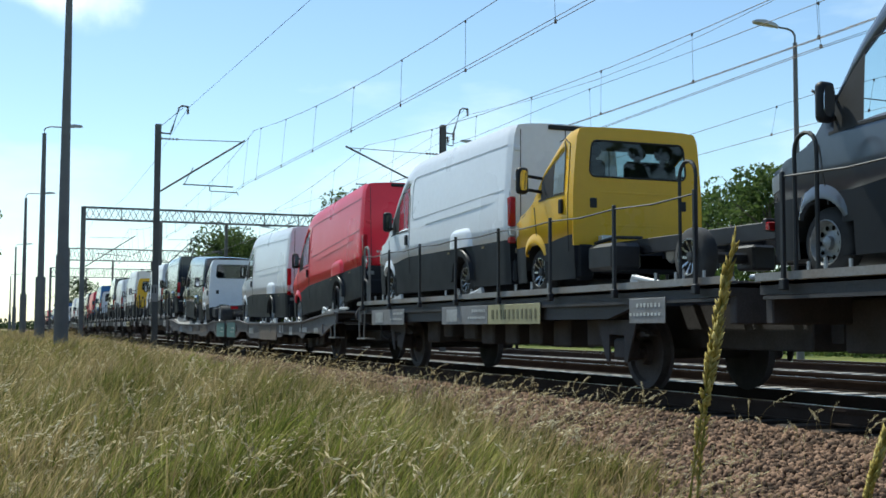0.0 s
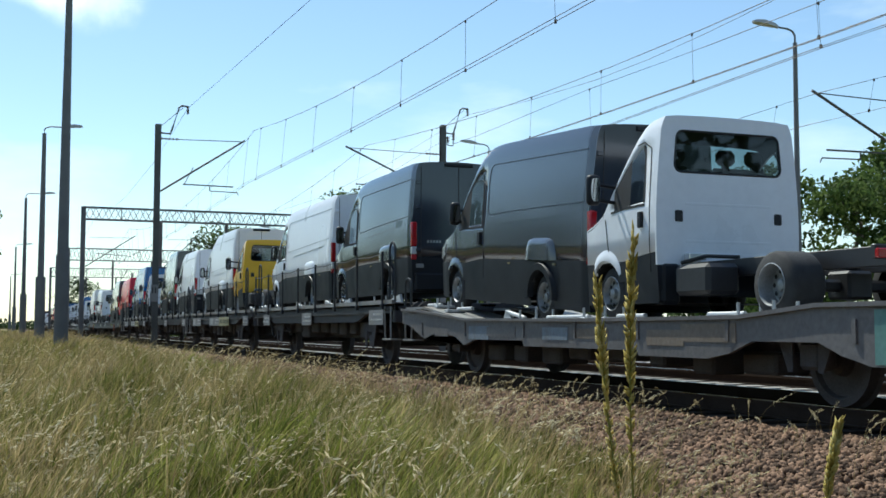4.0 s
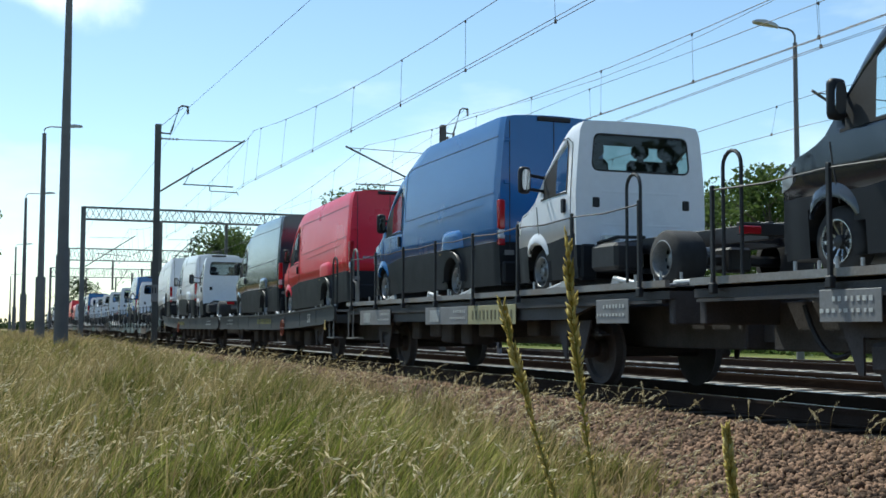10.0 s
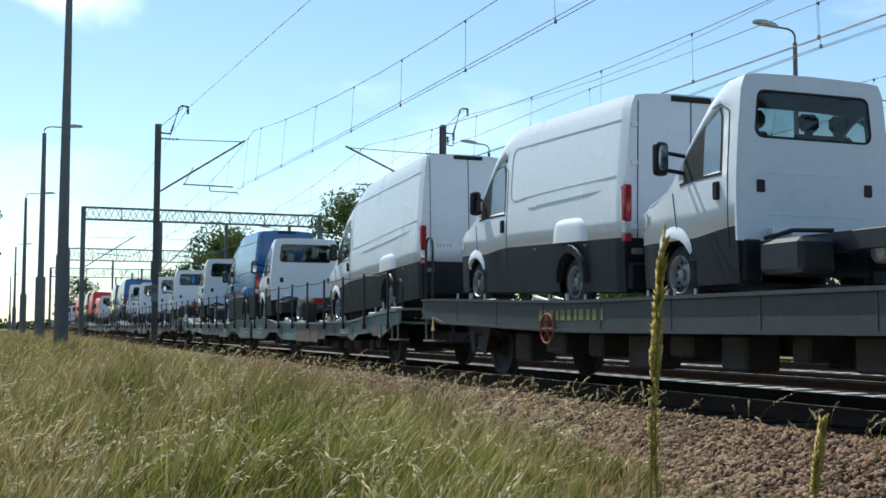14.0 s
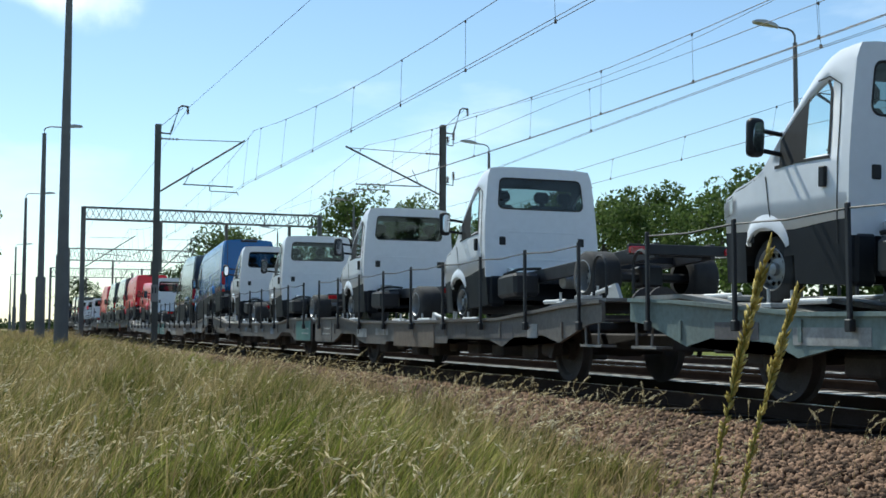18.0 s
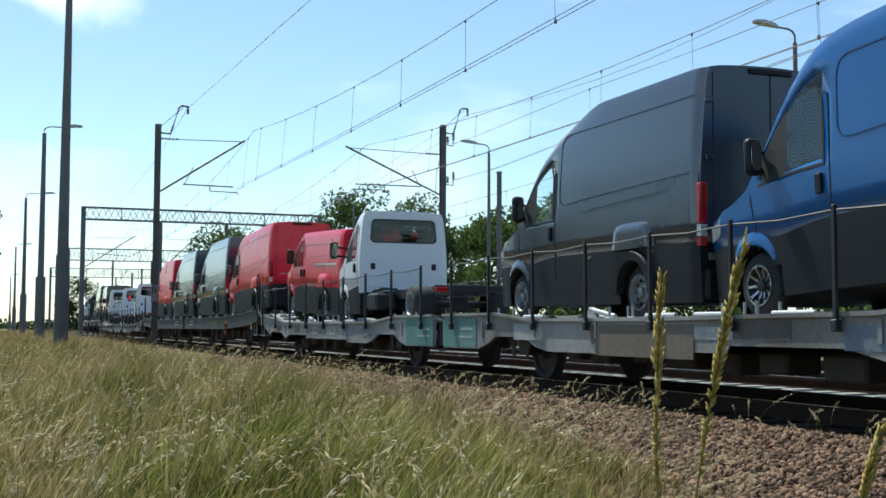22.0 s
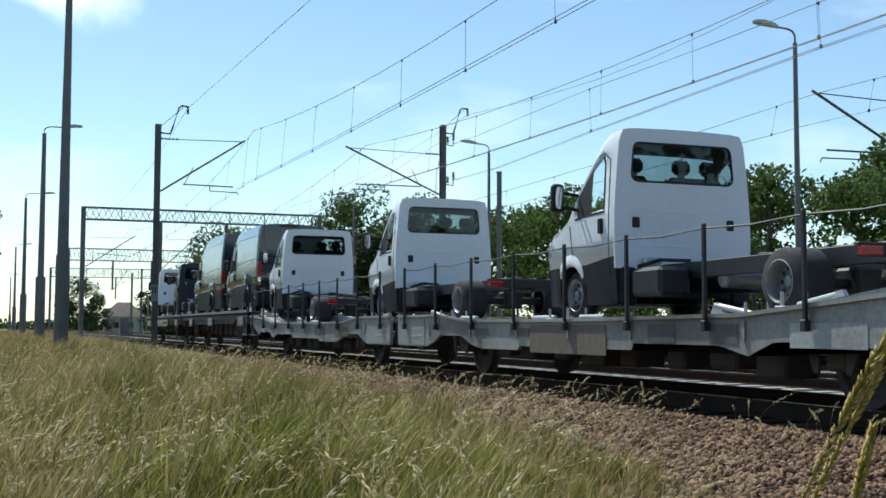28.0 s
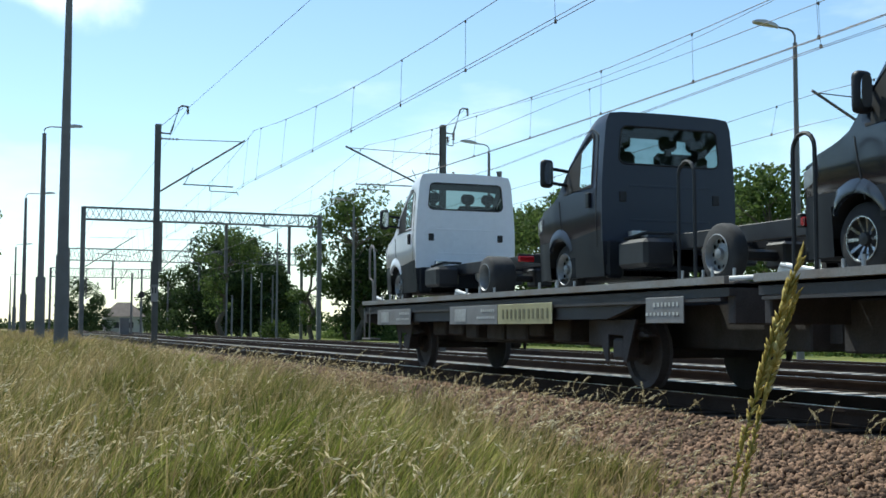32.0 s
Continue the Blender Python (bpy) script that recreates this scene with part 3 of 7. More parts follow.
def van(kind, colour, alloy=False):
    """A panel van of one of three sizes; returns its Empty."""
    L, roof, wb, ro = {"long": (7.05, 2.68, 4.1, 1.95), "long_tall": (7.05, 2.89, 4.1, 1.95), "mid": (5.95, 2.69, 3.52, 1.43), "mid_tall": (5.95, 2.87, 3.52, 1.43), "mid_high": (5.95, 2.99, 3.52, 1.43), "low": (5.95, 2.22, 3.52, 1.43)}[kind]
    thing = empty("panel_van")
    ax = (ro, ro + wb)
    sh = Shape(L, roof, 0.0, ax)
    cols = [0.0, 0.03, 0.1]
    y = 0.22
    marks = sorted({L - d for d in (3.5, 3.3, 3.12, 2.94, 2.76, 2.62, 2.5, 2.36, 2.2, 2.05, 1.90, 1.80, 1.64, 1.46, 1.30, 1.22, 1.08, 0.93, 0.80, 0.62, 0.45, 0.3, 0.2, 0.14, 0.08, 0.04, 0.0)})
    while y < marks[0] - 0.06:
        cols.append(y)
        y += 0.16
    cols += marks
    build_body(thing, sh, cols, colour, True)
    front_end(thing, sh, colour)
    part("bulkhead", boxes((-0.9, 0.9, L - 2.56, L - 2.54, 0.4, sh.top(L - 2.5) - 0.10)), "seat", thing)
    zt = roof
    for s in (-1, 1):
        # pressed panel: outline groove, its shade a strip of darkened paint; shoulder mouldings
        y1 = L - 2.40
        top = zt - 0.34
        g = side_strip(sh, s, [(0.16, top), (1.2, top), (2.4, top), (y1 - 0.14, top), (y1 - 0.04, top - 0.05), (y1, top - 0.16), (y1 - 0.01, 1.85), (y1 - 0.02, 1.64), (y1 - 0.08, 1.55), (y1 - 0.2, 1.525), (2.8, 1.56), (1.4, 1.595), (0.2, 1.62)], 0.018)
        part("panel_groove", g, M["groove_" + colour], thing)
        g = side_strip(sh, s, [(0.03, 1.54), (0.9, 1.515), (1.9, 1.485), (2.9, 1.46), (y1 - 1.0, 1.44), (y1 - 0.8, 1.435)], 0.125, 0.012)
        part("side_moulding", g, colour, thing)
        # painted bulge over the rear wheel
        bm = bmesh.new()
        rows = []
        for i in range(13):
            u = -1 + i / 6
            row = []
            for j in range(9):
                v = -1 + j / 4
                yy, zz = ax[0] + 0.04 + 0.53 * u * (1 - 0.14 * (v + 1) ** 1.5 / 2), 0.975 + 0.165 * v - 0.02 * abs(u) ** 4 * (v + 1)
                off = 0.058 * max(0.0, 1 - abs(u) ** 8) * max(0.0, 1 - max(0.0, v) ** 6)
                row.append(bm.verts.new((s * (sh.hw(yy, zz) + off - 0.002), yy, zz)))
            rows.append(row)
        for p, q in zip(rows, rows[1:]):
            for i in range(8):
                bm.faces.new((p[i], p[i + 1], q[i + 1], q[i]))
        part("wing_bulge", bm, colour, thing, smooth=True)
        part("wheel_arch", arch(sh, s, ax[0], 0.36, 0.50, 0.062), "cladding", thing, smooth=True)
        # tail light wraps the corner
        bm = bmesh.new()
        xs = sh.hw(0.05, 1.4)
        box(bm, s * (xs - 0.10), s * (xs + 0.016), -0.022, 0.15, 1.02, 1.50, bevel=0.02)
        tl = part("tail_light", bm, "red_lens", thing, smooth=True)
        part("lens", boxes((s * (xs - 0.095), s * (xs + 0.014), -0.02, 0.135, 0.87, 1.015), bevel=0.012), "clear_lens", tl, "clear reversing lens")
        part("lower_lens", boxes((s * (xs - 0.095), s * (xs + 0.014), -0.02, 0.13, 0.76, 0.865), bevel=0.012), "red_lens", tl)
        if s < 0:
            part("sliding_rail", side_strip(sh, s, [(0.3, 1.385), (1.4, 1.385), (2.4, 1.385)], 0.03, 0.02), "badge", thing) if kind == "low" else None
            if kind == "low":
                part("door_handle", boxes((s * (sh.hw(L - 2.5, 1.14) - 0.005), s * (sh.hw(L - 2.5, 1.14) + 0.04), L - 2.545, L - 2.455, 1.05, 1.25), bevel=0.01), "cladding", thing)
        for i, y in enumerate((1.0, 2.6)):
            part("side_marker", boxes((s * (sh.hw(y, 0.75) + 0.001), s * (sh.hw(y, 0.9) + 0.012), y - 0.04, y + 0.04, 0.74, 0.77)), "handrail", thing)
        for i in range(2):
            w_ = wheel(thing, s * 0.935, ax[i], alloy)
    liner(thing, sh, ax[0])
    # rear doors
    for x in (0.0,):
        part("door_seam", boxes((-0.007, 0.007, -0.006, 0.002, 0.6, zt - 0.06)), "seam", thing)
    for s in (-1, 1):
        part("door_seam", boxes((s * 0.79 - 0.006, s * 0.79 + 0.006, -0.006, 0.002, 0.6, zt - 0.10)), "seam", thing)
        for z in (0.92, 1.75, zt - 0.45):
            part("hinge", boxes((s * 0.80, s * 0.90, -0.03, 0.004, z, z + 0.07), bevel=0.01), colour, thing)
    part("rear_handle", boxes((0.05, 0.13, -0.03, 0.002, 1.02, 1.2), bevel=0.01), "cladding", thing)
    part("brake_light", boxes((-0.30, 0.30, -0.03, 0.05, zt - 0.075, zt + 0.0), bevel=0.012), "cladding", thing, "black high brake light")
    part("rear_bumper", boxes((-0.93, 0.93, -0.09, 0.1, 0.16, 0.5), bevel=0.03), "cladding", thing)
    bm = bmesh.new()
    for i in range(5):
        box(bm, -0.66 + i * 0.062, -0.62 + i * 0.062, -0.008, 0.002, 1.10, 1.15)
    tagged(part("badge", bm, "badge", thing), kind="stuff")
    part("plate", boxes((-0.92, -0.76, -0.1, -0.088, 0.60, 0.68)), "plate", thing)
    return thing


def cab(colour, length=5.9, wb=3.6, alloy=False, dual=True, roof=2.42):
    """A single cab on a bare chassis."""
    thing = empty("chassis_cab")
    L = length
    back = L - 2.28
    ax = (L - 1.0 - wb, L - 1.0)
    sh = Shape(L, roof, back, (L - 1.0,))
    cols = [back, back + 0.03, back + 0.09] + sorted({L - d for d in (1.98, 1.88, 1.80, 1.64, 1.46, 1.30, 1.22, 1.08, 0.93, 0.80, 0.62, 0.45, 0.3, 0.2, 0.14, 0.08, 0.04, 0.0)})
    build_body(thing, sh, cols, colour, False)
    front_end(thing, sh, colour, False)
    # rear wall round its window
    lo = sh.ring(back)[3]
    rg = [(lo[0], 0.58)] + [p for p in sh.ring(back) if p[1] > 0.60]
    wx, wz0, wz1 = 0.775, sh.roof - 0.70, sh.roof - 0.19
    outer = [(-x, z) for x, z in rg] + [(x, z) for x, z in rg[::-1] if x > 0]
    inner = []
    for cx_, cz_, a0 in ((-wx + 0.09, wz0 + 0.09, 180), (wx - 0.09, wz0 + 0.09, 270), (wx - 0.12, wz1 - 0.09, 0), (-wx + 0.12, wz1 - 0.09, 90)):
        for k in range(4):
            a = radians(a0 + 30 * k)
            inner.append((cx_ + 0.09 * math.cos(a), cz_ + 0.09 * math.sin(a)))
    bm = bmesh.new()
    es = []
    for loop in (outer, inner):
        vs = [bm.verts.new((x * 1.004, back - 0.005, z + (0.004 if z > 2 else 0))) for x, z in loop]
        es += [bm.edges.new((vs[i], vs[(i + 1) % len(vs)])) for i in range(len(vs))]
    bmesh.ops.triangle_fill(bm, edges=es, use_beauty=True)
    ob = part("rear_wall", bm, colour, thing)
    mod = ob.modifiers.new("thick", "SOLIDIFY")
    mod.thickness, mod.offset = 0.03, 1
    part("wall_lining", boxes((-0.86, -0.80, back + 0.035, back + 0.045, 0.9, wz1 + 0.05), (0.80, 0.86, back + 0.035, back + 0.045, 0.9, wz1 + 0.05), (-0.86, 0.86, back + 0.035, back + 0.045, 0.9, wz0 - 0.02)), "lining", thing)
    part("under_wall_panel", boxes((-0.9, 0.9, back + 0.0, back + 0.05, 0.2, 0.575), bevel=0.01), "cladding", thing)
    bm = bmesh.new()
    bm.faces.new([bm.verts.new((x * 0.995, back + 0.004, (z - wz0 - 0.21) * 0.99 + wz0 + 0.21)) for x, z in inner])
    g = part("rear_window", bm, "tinted", thing, "dark tinted rear window")
    g.visible_shadow = False
    bm = bmesh.new()
    for i in range(len(inner)):
        a, b = inner[i], inner[(i + 1) % len(inner)]
        beam(bm, (a[0], back - 0.004, a[1]), (b[0], back - 0.004, b[1]), 0.014, 4)
    part("window_frame", bm, "seam", thing)
    for s in (-1, 1):
        part("air_vent", boxes((s * 0.72 - 0.055, s * 0.72 + 0.055, back - 0.016, back + 0.002, 1.11, 1.25), bevel=0.012), "seam", thing)
        # frame rails
        bm = boxes((s * 0.38, s * 0.46, -0.0, L - 1.6, 0.42, 0.62), bevel=0.008)
        part("frame_rail", bm, "chassis", thing)
        wheel(thing, s * 0.935, ax[1], alloy)
        wheel(thing, s * (0.99 if dual else 0.93), ax[0], alloy and not dual, dual=dual)
        # tail lamp
        bm = boxes((s * 0.72 - 0.13, s * 0.72 + 0.13, -0.06, 0.0, 0.47, 0.56), bevel=0.01)
        part("tail_light", bm, "red_lens", thing)
        # mudguard behind the front wheel
        bm = boxes((s * 0.70, s * 0.98, back - 0.03, back + 0.12, 0.10, 0.62), bevel=0.05)
        part("mudguard", bm, "cladding", thing)
    # pressed ribs of the rear wall
    bm = bmesh.new()
    for z in (0.70, 0.86, 1.32):
        box(bm, -0.62, 0.62, back - 0.008, back + 0.001, z, z + 0.03, bevel=0.003)
    part("rear_ribs", bm, colour, thing)
    y = 0.93
    one = part("cross_member", boxes((-0.40, 0.40, -0.035, 0.035, 0.46, 0.60)), "chassis", thing)
    one.location.y = 0.18
    while y < back:
        again(one, thing, pose(0, y + 0.035, 0))
        y += 0.78
    part("tail_beam", boxes((-0.85, 0.85, -0.02, 0.05, 0.46, 0.60), bevel=0.01), "chassis", thing)
    part("rear_axle", boxes((-0.8, 0.8, ax[0] - 0.06, ax[0] + 0.06, 0.2, 0.33), (-0.16, 0.16, ax[0] - 0.18, ax[0] + 0.18, 0.12, 0.42), bevel=0.03), "chassis", thing)
    bm = boxes((-0.95, -0.5, back - 0.95, back - 0.25, 0.2, 0.56), bevel=0.05)
    part("fuel_tank", bm, "chassis", thing)
    part("battery_box", boxes((0.5, 0.9, back - 0.7, back - 0.2, 0.26, 0.58), bevel=0.03), "chassis", thing)
    bm = bmesh.new()
    lathe(bm, [(0, 0.1), (0.02, 0.12), (0.5, 0.12), (0.52, 0.1)], "X", 14, -0.3, back - 1.3, 0.4)
    part("silencer", bm, "rim", thing, smooth=True)
    part("work_lamp", boxes((-0.66, -0.42, back - 0.14, back - 0.02, 0.64, 0.72), bevel=0.01), "clear_lens", thing)
    bm = bmesh.new()
    tube(bm, [(-0.75, back - 0.1, 0.6), (-0.6, back - 0.4, 0.67), (-0.42, back - 0.8, 0.64)], 0.025)
    part("hose", bm, "seam", thing)
    bm = bmesh.new()
    tube(bm, [(0.2, 0.3, 0.62), (0.1, 0.9, 0.66), (0.3, back - 0.2, 0.63)], 0.02)
    part("hose", bm, "seam", thing)
    return thing


# each paint at half value, as the shade inside its pressed grooves
for name in ("white", "red", "yellow", "blue", "slate", "grey", "black", "navy"):
    c = M[name].node_tree.nodes["Mix"].inputs["A"].default_value
    M["groove_" + name] = material("groove_" + name, tuple(v * 0.5 for v in c[:3]), 0.35)


# ---------------------------------------------------------------- the train
# How far the train has run at t, in metres (0 at 16 s).
RUN = (149.661, 9.422, -10.074, -5.425, 14.573, 14.653, -10.907, -16.095, 3.235, 5.867)


def run(t):
    q = (t - 16.0) / 16.0
    return sum(c * q ** (k + 1) for k, c in enumerate(RUN))


# Wagon units: kind, outer end, joint, outer end along the train.
UNITS = [("black", -142.3, -128.2, -114.6),
         ("pale", -112.9, -99.1, -84.85),
         ("black", -84.2, -70.7, -58.0),
         ("black", -57.5, -43.4, -30.15),
         ("olive", -29.15, -14.15, 0.8),
         ("pale", 2.15, 16.1, 30.9),
         ("pale", 31.6, 46.0, 60.65),
         ("pale", 61.65, 75.5, 90.2),
         ("olive", 90.75, 105.65, 120.7),
         ("pale", 121.8, 136.1, 149.9),
         ("black", 150.6, 164.8, 178.0)]
RAILZ = {"black": 1.31, "olive": 1.11, "pale": 0.93}


def deck_z(kind, y, outer, joint):
    """Height of the running boards above the rail."""
    base = RAILZ[kind]
    a, b = abs(y - outer), abs(y - joint)
    if kind == "pale":
        up = max(0.0, min(1.0, (3.4 - a) / 2.4)) * 0.29
        mid = max(0.0, min(1.0, (3.2 - b) / 1.8)) * 0.06
        return base + up + mid
    if kind == "olive":
        return base + max(0.0, min(1.0, (5.5 - a) / 5.0)) * 0.14
    return base


def deck_at(ytr):
    best = None
    for kind, e0, j, e1 in UNITS:
        for outer in (e0, e1):
            lo, hi = min(outer, j), max(outer, j)
            d = max(lo - ytr, ytr - hi, 0.0)
            if best is None or d < best[0]:
                best = (d, deck_z(kind, min(max(ytr, lo), hi), outer, j))
    return best[1]


moving = []     # (thing, local pose at run 0)
wheelsets = []
HALF = 1.42


def wheelset(thing, y):
    bm = bmesh.new()
    beam(bm, (-1.1, 0, 0), (1.1, 0, 0), 0.08, 10)
    ws = part("wheelset", bm, "bogie", thing)
    for s in (-1, 1):
        bm = bmesh.new()
        x = s * 0.72
        lathe(bm, [(x - s * 0.03, 0.49), (x - s * 0.0, 0.46), (x + s * 0.10, 0.45), (x + s * 0.10, 0.37), (x + s * 0.05, 0.35), (x + s * 0.05, 0.16), (x + s * 0.14, 0.14), (x + s * 0.14, 0.10)], "X", 28)
        part("wheel", bm, "bogie", ws, smooth=True)
    ws.matrix_basis = pose(0, y, 0.455)
    wheelsets.append((ws, y))
    for s in (-1, 1):
        bm = boxes((s * 0.95, s * 1.18, y - 0.16, y + 0.16, 0.36, 0.64), bevel=0.04)
        part("axle_box", bm, "bogie", thing)
        bm = bmesh.new()
        for k in range(5):
            box(bm, s * 1.0, s * 1.12, y - 0.62 + 0.1 * k, y + 0.62 - 0.1 * k, 0.66 + 0.03 * k, 0.685 + 0.03 * k)
        part("leaf_spring", bm, "bogie", thing)
        bm = bmesh.new()
        extrude_poly(bm, [(y - 0.5, 0.86), (y + 0.5, 0.86), (y + 0.26, 0.34), (y + 0.19, 0.34), (y + 0.19, 0.68), (y - 0.19, 0.68), (y - 0.19, 0.34), (y - 0.26, 0.34)], s * 1.19, s * 1.215)
        part("axle_guard", bm, "bogie", thing)


def hoop(thing, x, y, z0, h, wy=0.34, mat="post"):
    bm = bmesh.new()
    pts = [(x, y, z0)] + [(x, y + wy / 2 - wy / 2 * math.cos(a), z0 + h - wy / 2 + wy / 2 * math.sin(a)) for a in [math.pi * k / 8 for k in range(9)]] + [(x, y + wy, z0)]
    tube(bm, pts, 0.022)
    part("end_hoop", bm, mat, thing)


def chock_mesh(rise):
    """A galvanised wheel chock: a bar along the deck, a cross foot and two pegs; rise lifts the free end."""
    bm = bmesh.new()
    beam(bm, (0, 0, 0.06), (0, 0.66, 0.06 + rise), 0.031, 10)
    if rise > 0.05:
        extrude_poly(bm, [(0.42, 0.0), (0.78, 0.0), (0.66, 0.09 + rise), (0.58, 0.08 + rise)], -0.02, 0.03)
    beam(bm, (-0.07, 0.02, 0.0), (-0.07, 0.02, 0.18), 0.02)
    beam(bm, (0.16, -0.05, 0.0), (0.16, -0.05, 0.19), 0.02)
    box(bm, -0.12, 0.22, -0.10, 0.06, 0, 0.05, bevel=0.008)
    return bm


CHOCKS = []


def add_chocks(wagons, yax, rnd):
    """Chocks beside the wheels of one axle, on the wagon under it."""
    best = min(wagons, key=lambda w: max(min(w[1], w[2]) - yax, yax - max(w[1], w[2]), 0.0))
    thing, outer = best[0], best[1]
    if not CHOCKS:
        for rise in (0.0, 0.10):
            bm = chock_mesh(rise)
            CHOCKS.append(part("wheel_chock", bm, "chock", thing, "galvanised wheel chock"))
    for x, dy, turn in ((-1.12, 0.28, 0), (-1.08, -0.42, 180), (0.98, 0.40, 0)):
        pick = CHOCKS[1 if rnd.random() < 0.35 else 0]
        y = yax + dy
        m = pose(x, y - outer, deck_at(y) - 0.082, 0, 0, turn)
        if not pick.get("placed"):
            pick["placed"] = 1
            pick.parent = thing
            pick.matrix_basis = m
        else:
            again(pick, thing, m)


def letters(parent, x, y0, z0, n, w, h, gap, mat, seed):
    """A row of plain bars in place of lettering."""
    rnd = random.Random(seed)
    bm = bmesh.new()
    y = y0
    for i in range(n):
        ww = w * rnd.uniform(0.6, 1.0)
        box(bm, x, x + 0.004, y, y + ww, z0, z0 + h)
        y += w + gap
    tagged(part("marking", bm, mat, parent), kind="stuff")


def wagon(kind, outer, joint, index):
    """One half of a twin wagon, with its outer end and its joint."""
    sgn = 1 if joint > outer else -1          # from the outer end towards the joint
    ln = abs(joint - outer) - 0.25
    lab = {"black": "black flat wagon with pale plates and stake posts", "pale": "pale grey stepped-sill car wagon with stake posts", "olive": "dark olive flat wagon with a deep plain sill"}[kind]
    thing = tagged(empty("flat_wagon"), lab, "wagon", "wagons of the train")
    sill_mat = {1: "sill_mauve", 5: "sill_mint", 6: "sill_taupe", 7: "sill_pale", 9: "sill_pale"}.get(index // 2, "sill_pale")
    yb = lambda a: sgn * a                       # a: metres from the outer end
    z = lambda a: deck_z(kind, outer + sgn * a, outer, joint)
    ys = [0.0, 0.5, 1.0, 1.6, 2.2, 2.8, 3.4] + [3.4 + (ln - 3.4) * k / 9 for k in range(1, 10)]
    # deck of cross planks or running boards
    for x0, x1, nm in ((-HALF + 0.06, -0.42, "running_board"), (0.42, HALF - 0.06, "running_board")):
        bm = bmesh.new()
        prev = None
        for a in ys:
            row = [bm.verts.new((x, yb(a), z(a) + dz)) for x, dz in ((x0, -0.085), (x1, -0.085), (x1, -0.13), (x0, -0.13))]
            if prev:
                for i in range(4):
                    bm.faces.new((prev[i], prev[(i + 1) % 4], row[(i + 1) % 4], row[i]))
            else:
                bm.faces.new(row)
            prev = row
        bm.faces.new(prev)
        part(nm, bm, "deck_grey", thing)
    a, first = 0.3, None
    while a < ln - 0.3:
        m = pose(0, yb(a), z(a) - 0.19)
        if first is None:
            first = part("cross_bearer", boxes((-1.3, 1.3, -0.05, 0.05, -0.05, 0.05)), "bogie", thing)
            first.matrix_basis = m
        else:
            again(first, thing, m)
        a += 0.9
    part("centre_sill", boxes((-0.34, 0.34, min(yb(0.1), yb(ln)), max(yb(0.1), yb(ln)), max(0.46, RAILZ[kind] - 0.8), RAILZ[kind] - 0.25), bevel=0.02), "bogie", thing)
    for s in (-1, 1):
        bm = bmesh.new()
        if kind == "black":
            zt = RAILZ[kind]
            extrude_poly(bm, [(yb(0), zt - 0.01), (yb(ln), zt - 0.01), (yb(ln), zt - 0.09), (yb(0), zt - 0.09)], s * (HALF - 0.06), s * HALF)
            part("deck_edge", bm, "deck_grey", thing, "weathered pale deck edge")
            bm = bmesh.new()
            extrude_poly(bm, [(yb(0), zt - 0.095), (yb(ln), zt - 0.095), (yb(ln), zt - 0.22), (yb(ln - 1.7), zt - 0.24), (yb(ln - 2.6), zt - 0.44), (yb(2.6), zt - 0.44), (yb(1.7), zt - 0.24), (yb(0), zt - 0.22)], s * (HALF - 0.14), s * (HALF - 0.06))
            part("side_sill", bm, "sill_black", thing)
            extra = bmesh.new()
            box(extra, min(s * (HALF - 0.06), s * (HALF - 0.02)), max(s * (HALF - 0.06), s * (HALF - 0.02)), min(yb(0.1), yb(ln - 0.1)), max(yb(0.1), yb(ln - 0.1)), zt - 0.27, zt - 0.235)
            part("sill_flange", extra, "sill_black", thing)
        elif kind == "olive":
            top = [(yb(a), z(a) - 0.0) for a in ys]
            low = [(yb(a), z(a) - 0.0 - (0.40 if a > 0.8 else 0.33)) for a in ys]
            extrude_poly(bm, top + low[::-1], s * (HALF - 0.05), s * HALF)
            part("side_sill", bm, "sill_green", thing)
            bm = bmesh.new()
            extrude_poly(bm, [(y, q + 0.012) for y, q in top] + [(y, q - 0.028) for y, q in top[::-1]], s * HALF, s * (HALF + 0.035))
            extrude_poly(bm, [(y, q + 0.028) for y, q in low] + [(y, q - 0.012) for y, q in low[::-1]], s * HALF, s * (HALF + 0.035))
            part("sill_flange", bm, "sill_green", thing)
            for k in range(1, 9):
                aa = ln * k / 9
                part("stiffener", boxes((min(s * HALF, s * (HALF + 0.006)), max(s * HALF, s * (HALF + 0.006)), yb(aa) - 0.015, yb(aa) + 0.015, z(aa) - 0.37, z(aa) - 0.03)), "sill_green", thing)
        else:
            teal = index in (2, 3, 13, 14, 15)
            axo, axj = 2.15, ln - 2.75 + 0.12
            top = [(0, 1.10), (1.0, 1.06), (3.2, 0.90), (ln * 0.5, 0.87), (ln - 3.4, 0.88), (ln - 2.2, 0.98), (ln, 0.98)]
            low = [(ln, 0.43), (ln - 1.5, 0.43), (ln - 1.9, 0.52), (ln - 2.2, 0.63), (ln - 3.2, 0.63), (ln - 3.6, 0.50), (ln - 4.0, 0.44), (ln - 5.4, 0.44), (ln - 5.45, 0.50), (5.4, 0.50), (5.35, 0.58), (3.6, 0.58), (3.1, 0.48), (2.7, 0.62), (1.7, 0.66), (1.2, 0.56), (0.4, 0.80), (0, 0.84)]
            # one welded plate per bay, so that the wells show
            extrude_poly(bm, [(yb(a), q) for a, q in top + low], s * (HALF - 0.05), s * HALF)
            bmesh.ops.triangulate(bm, faces=[f for f in bm.faces if len(f.verts) > 4])
            part("side_sill", bm, sill_mat, thing)
            bm = bmesh.new()
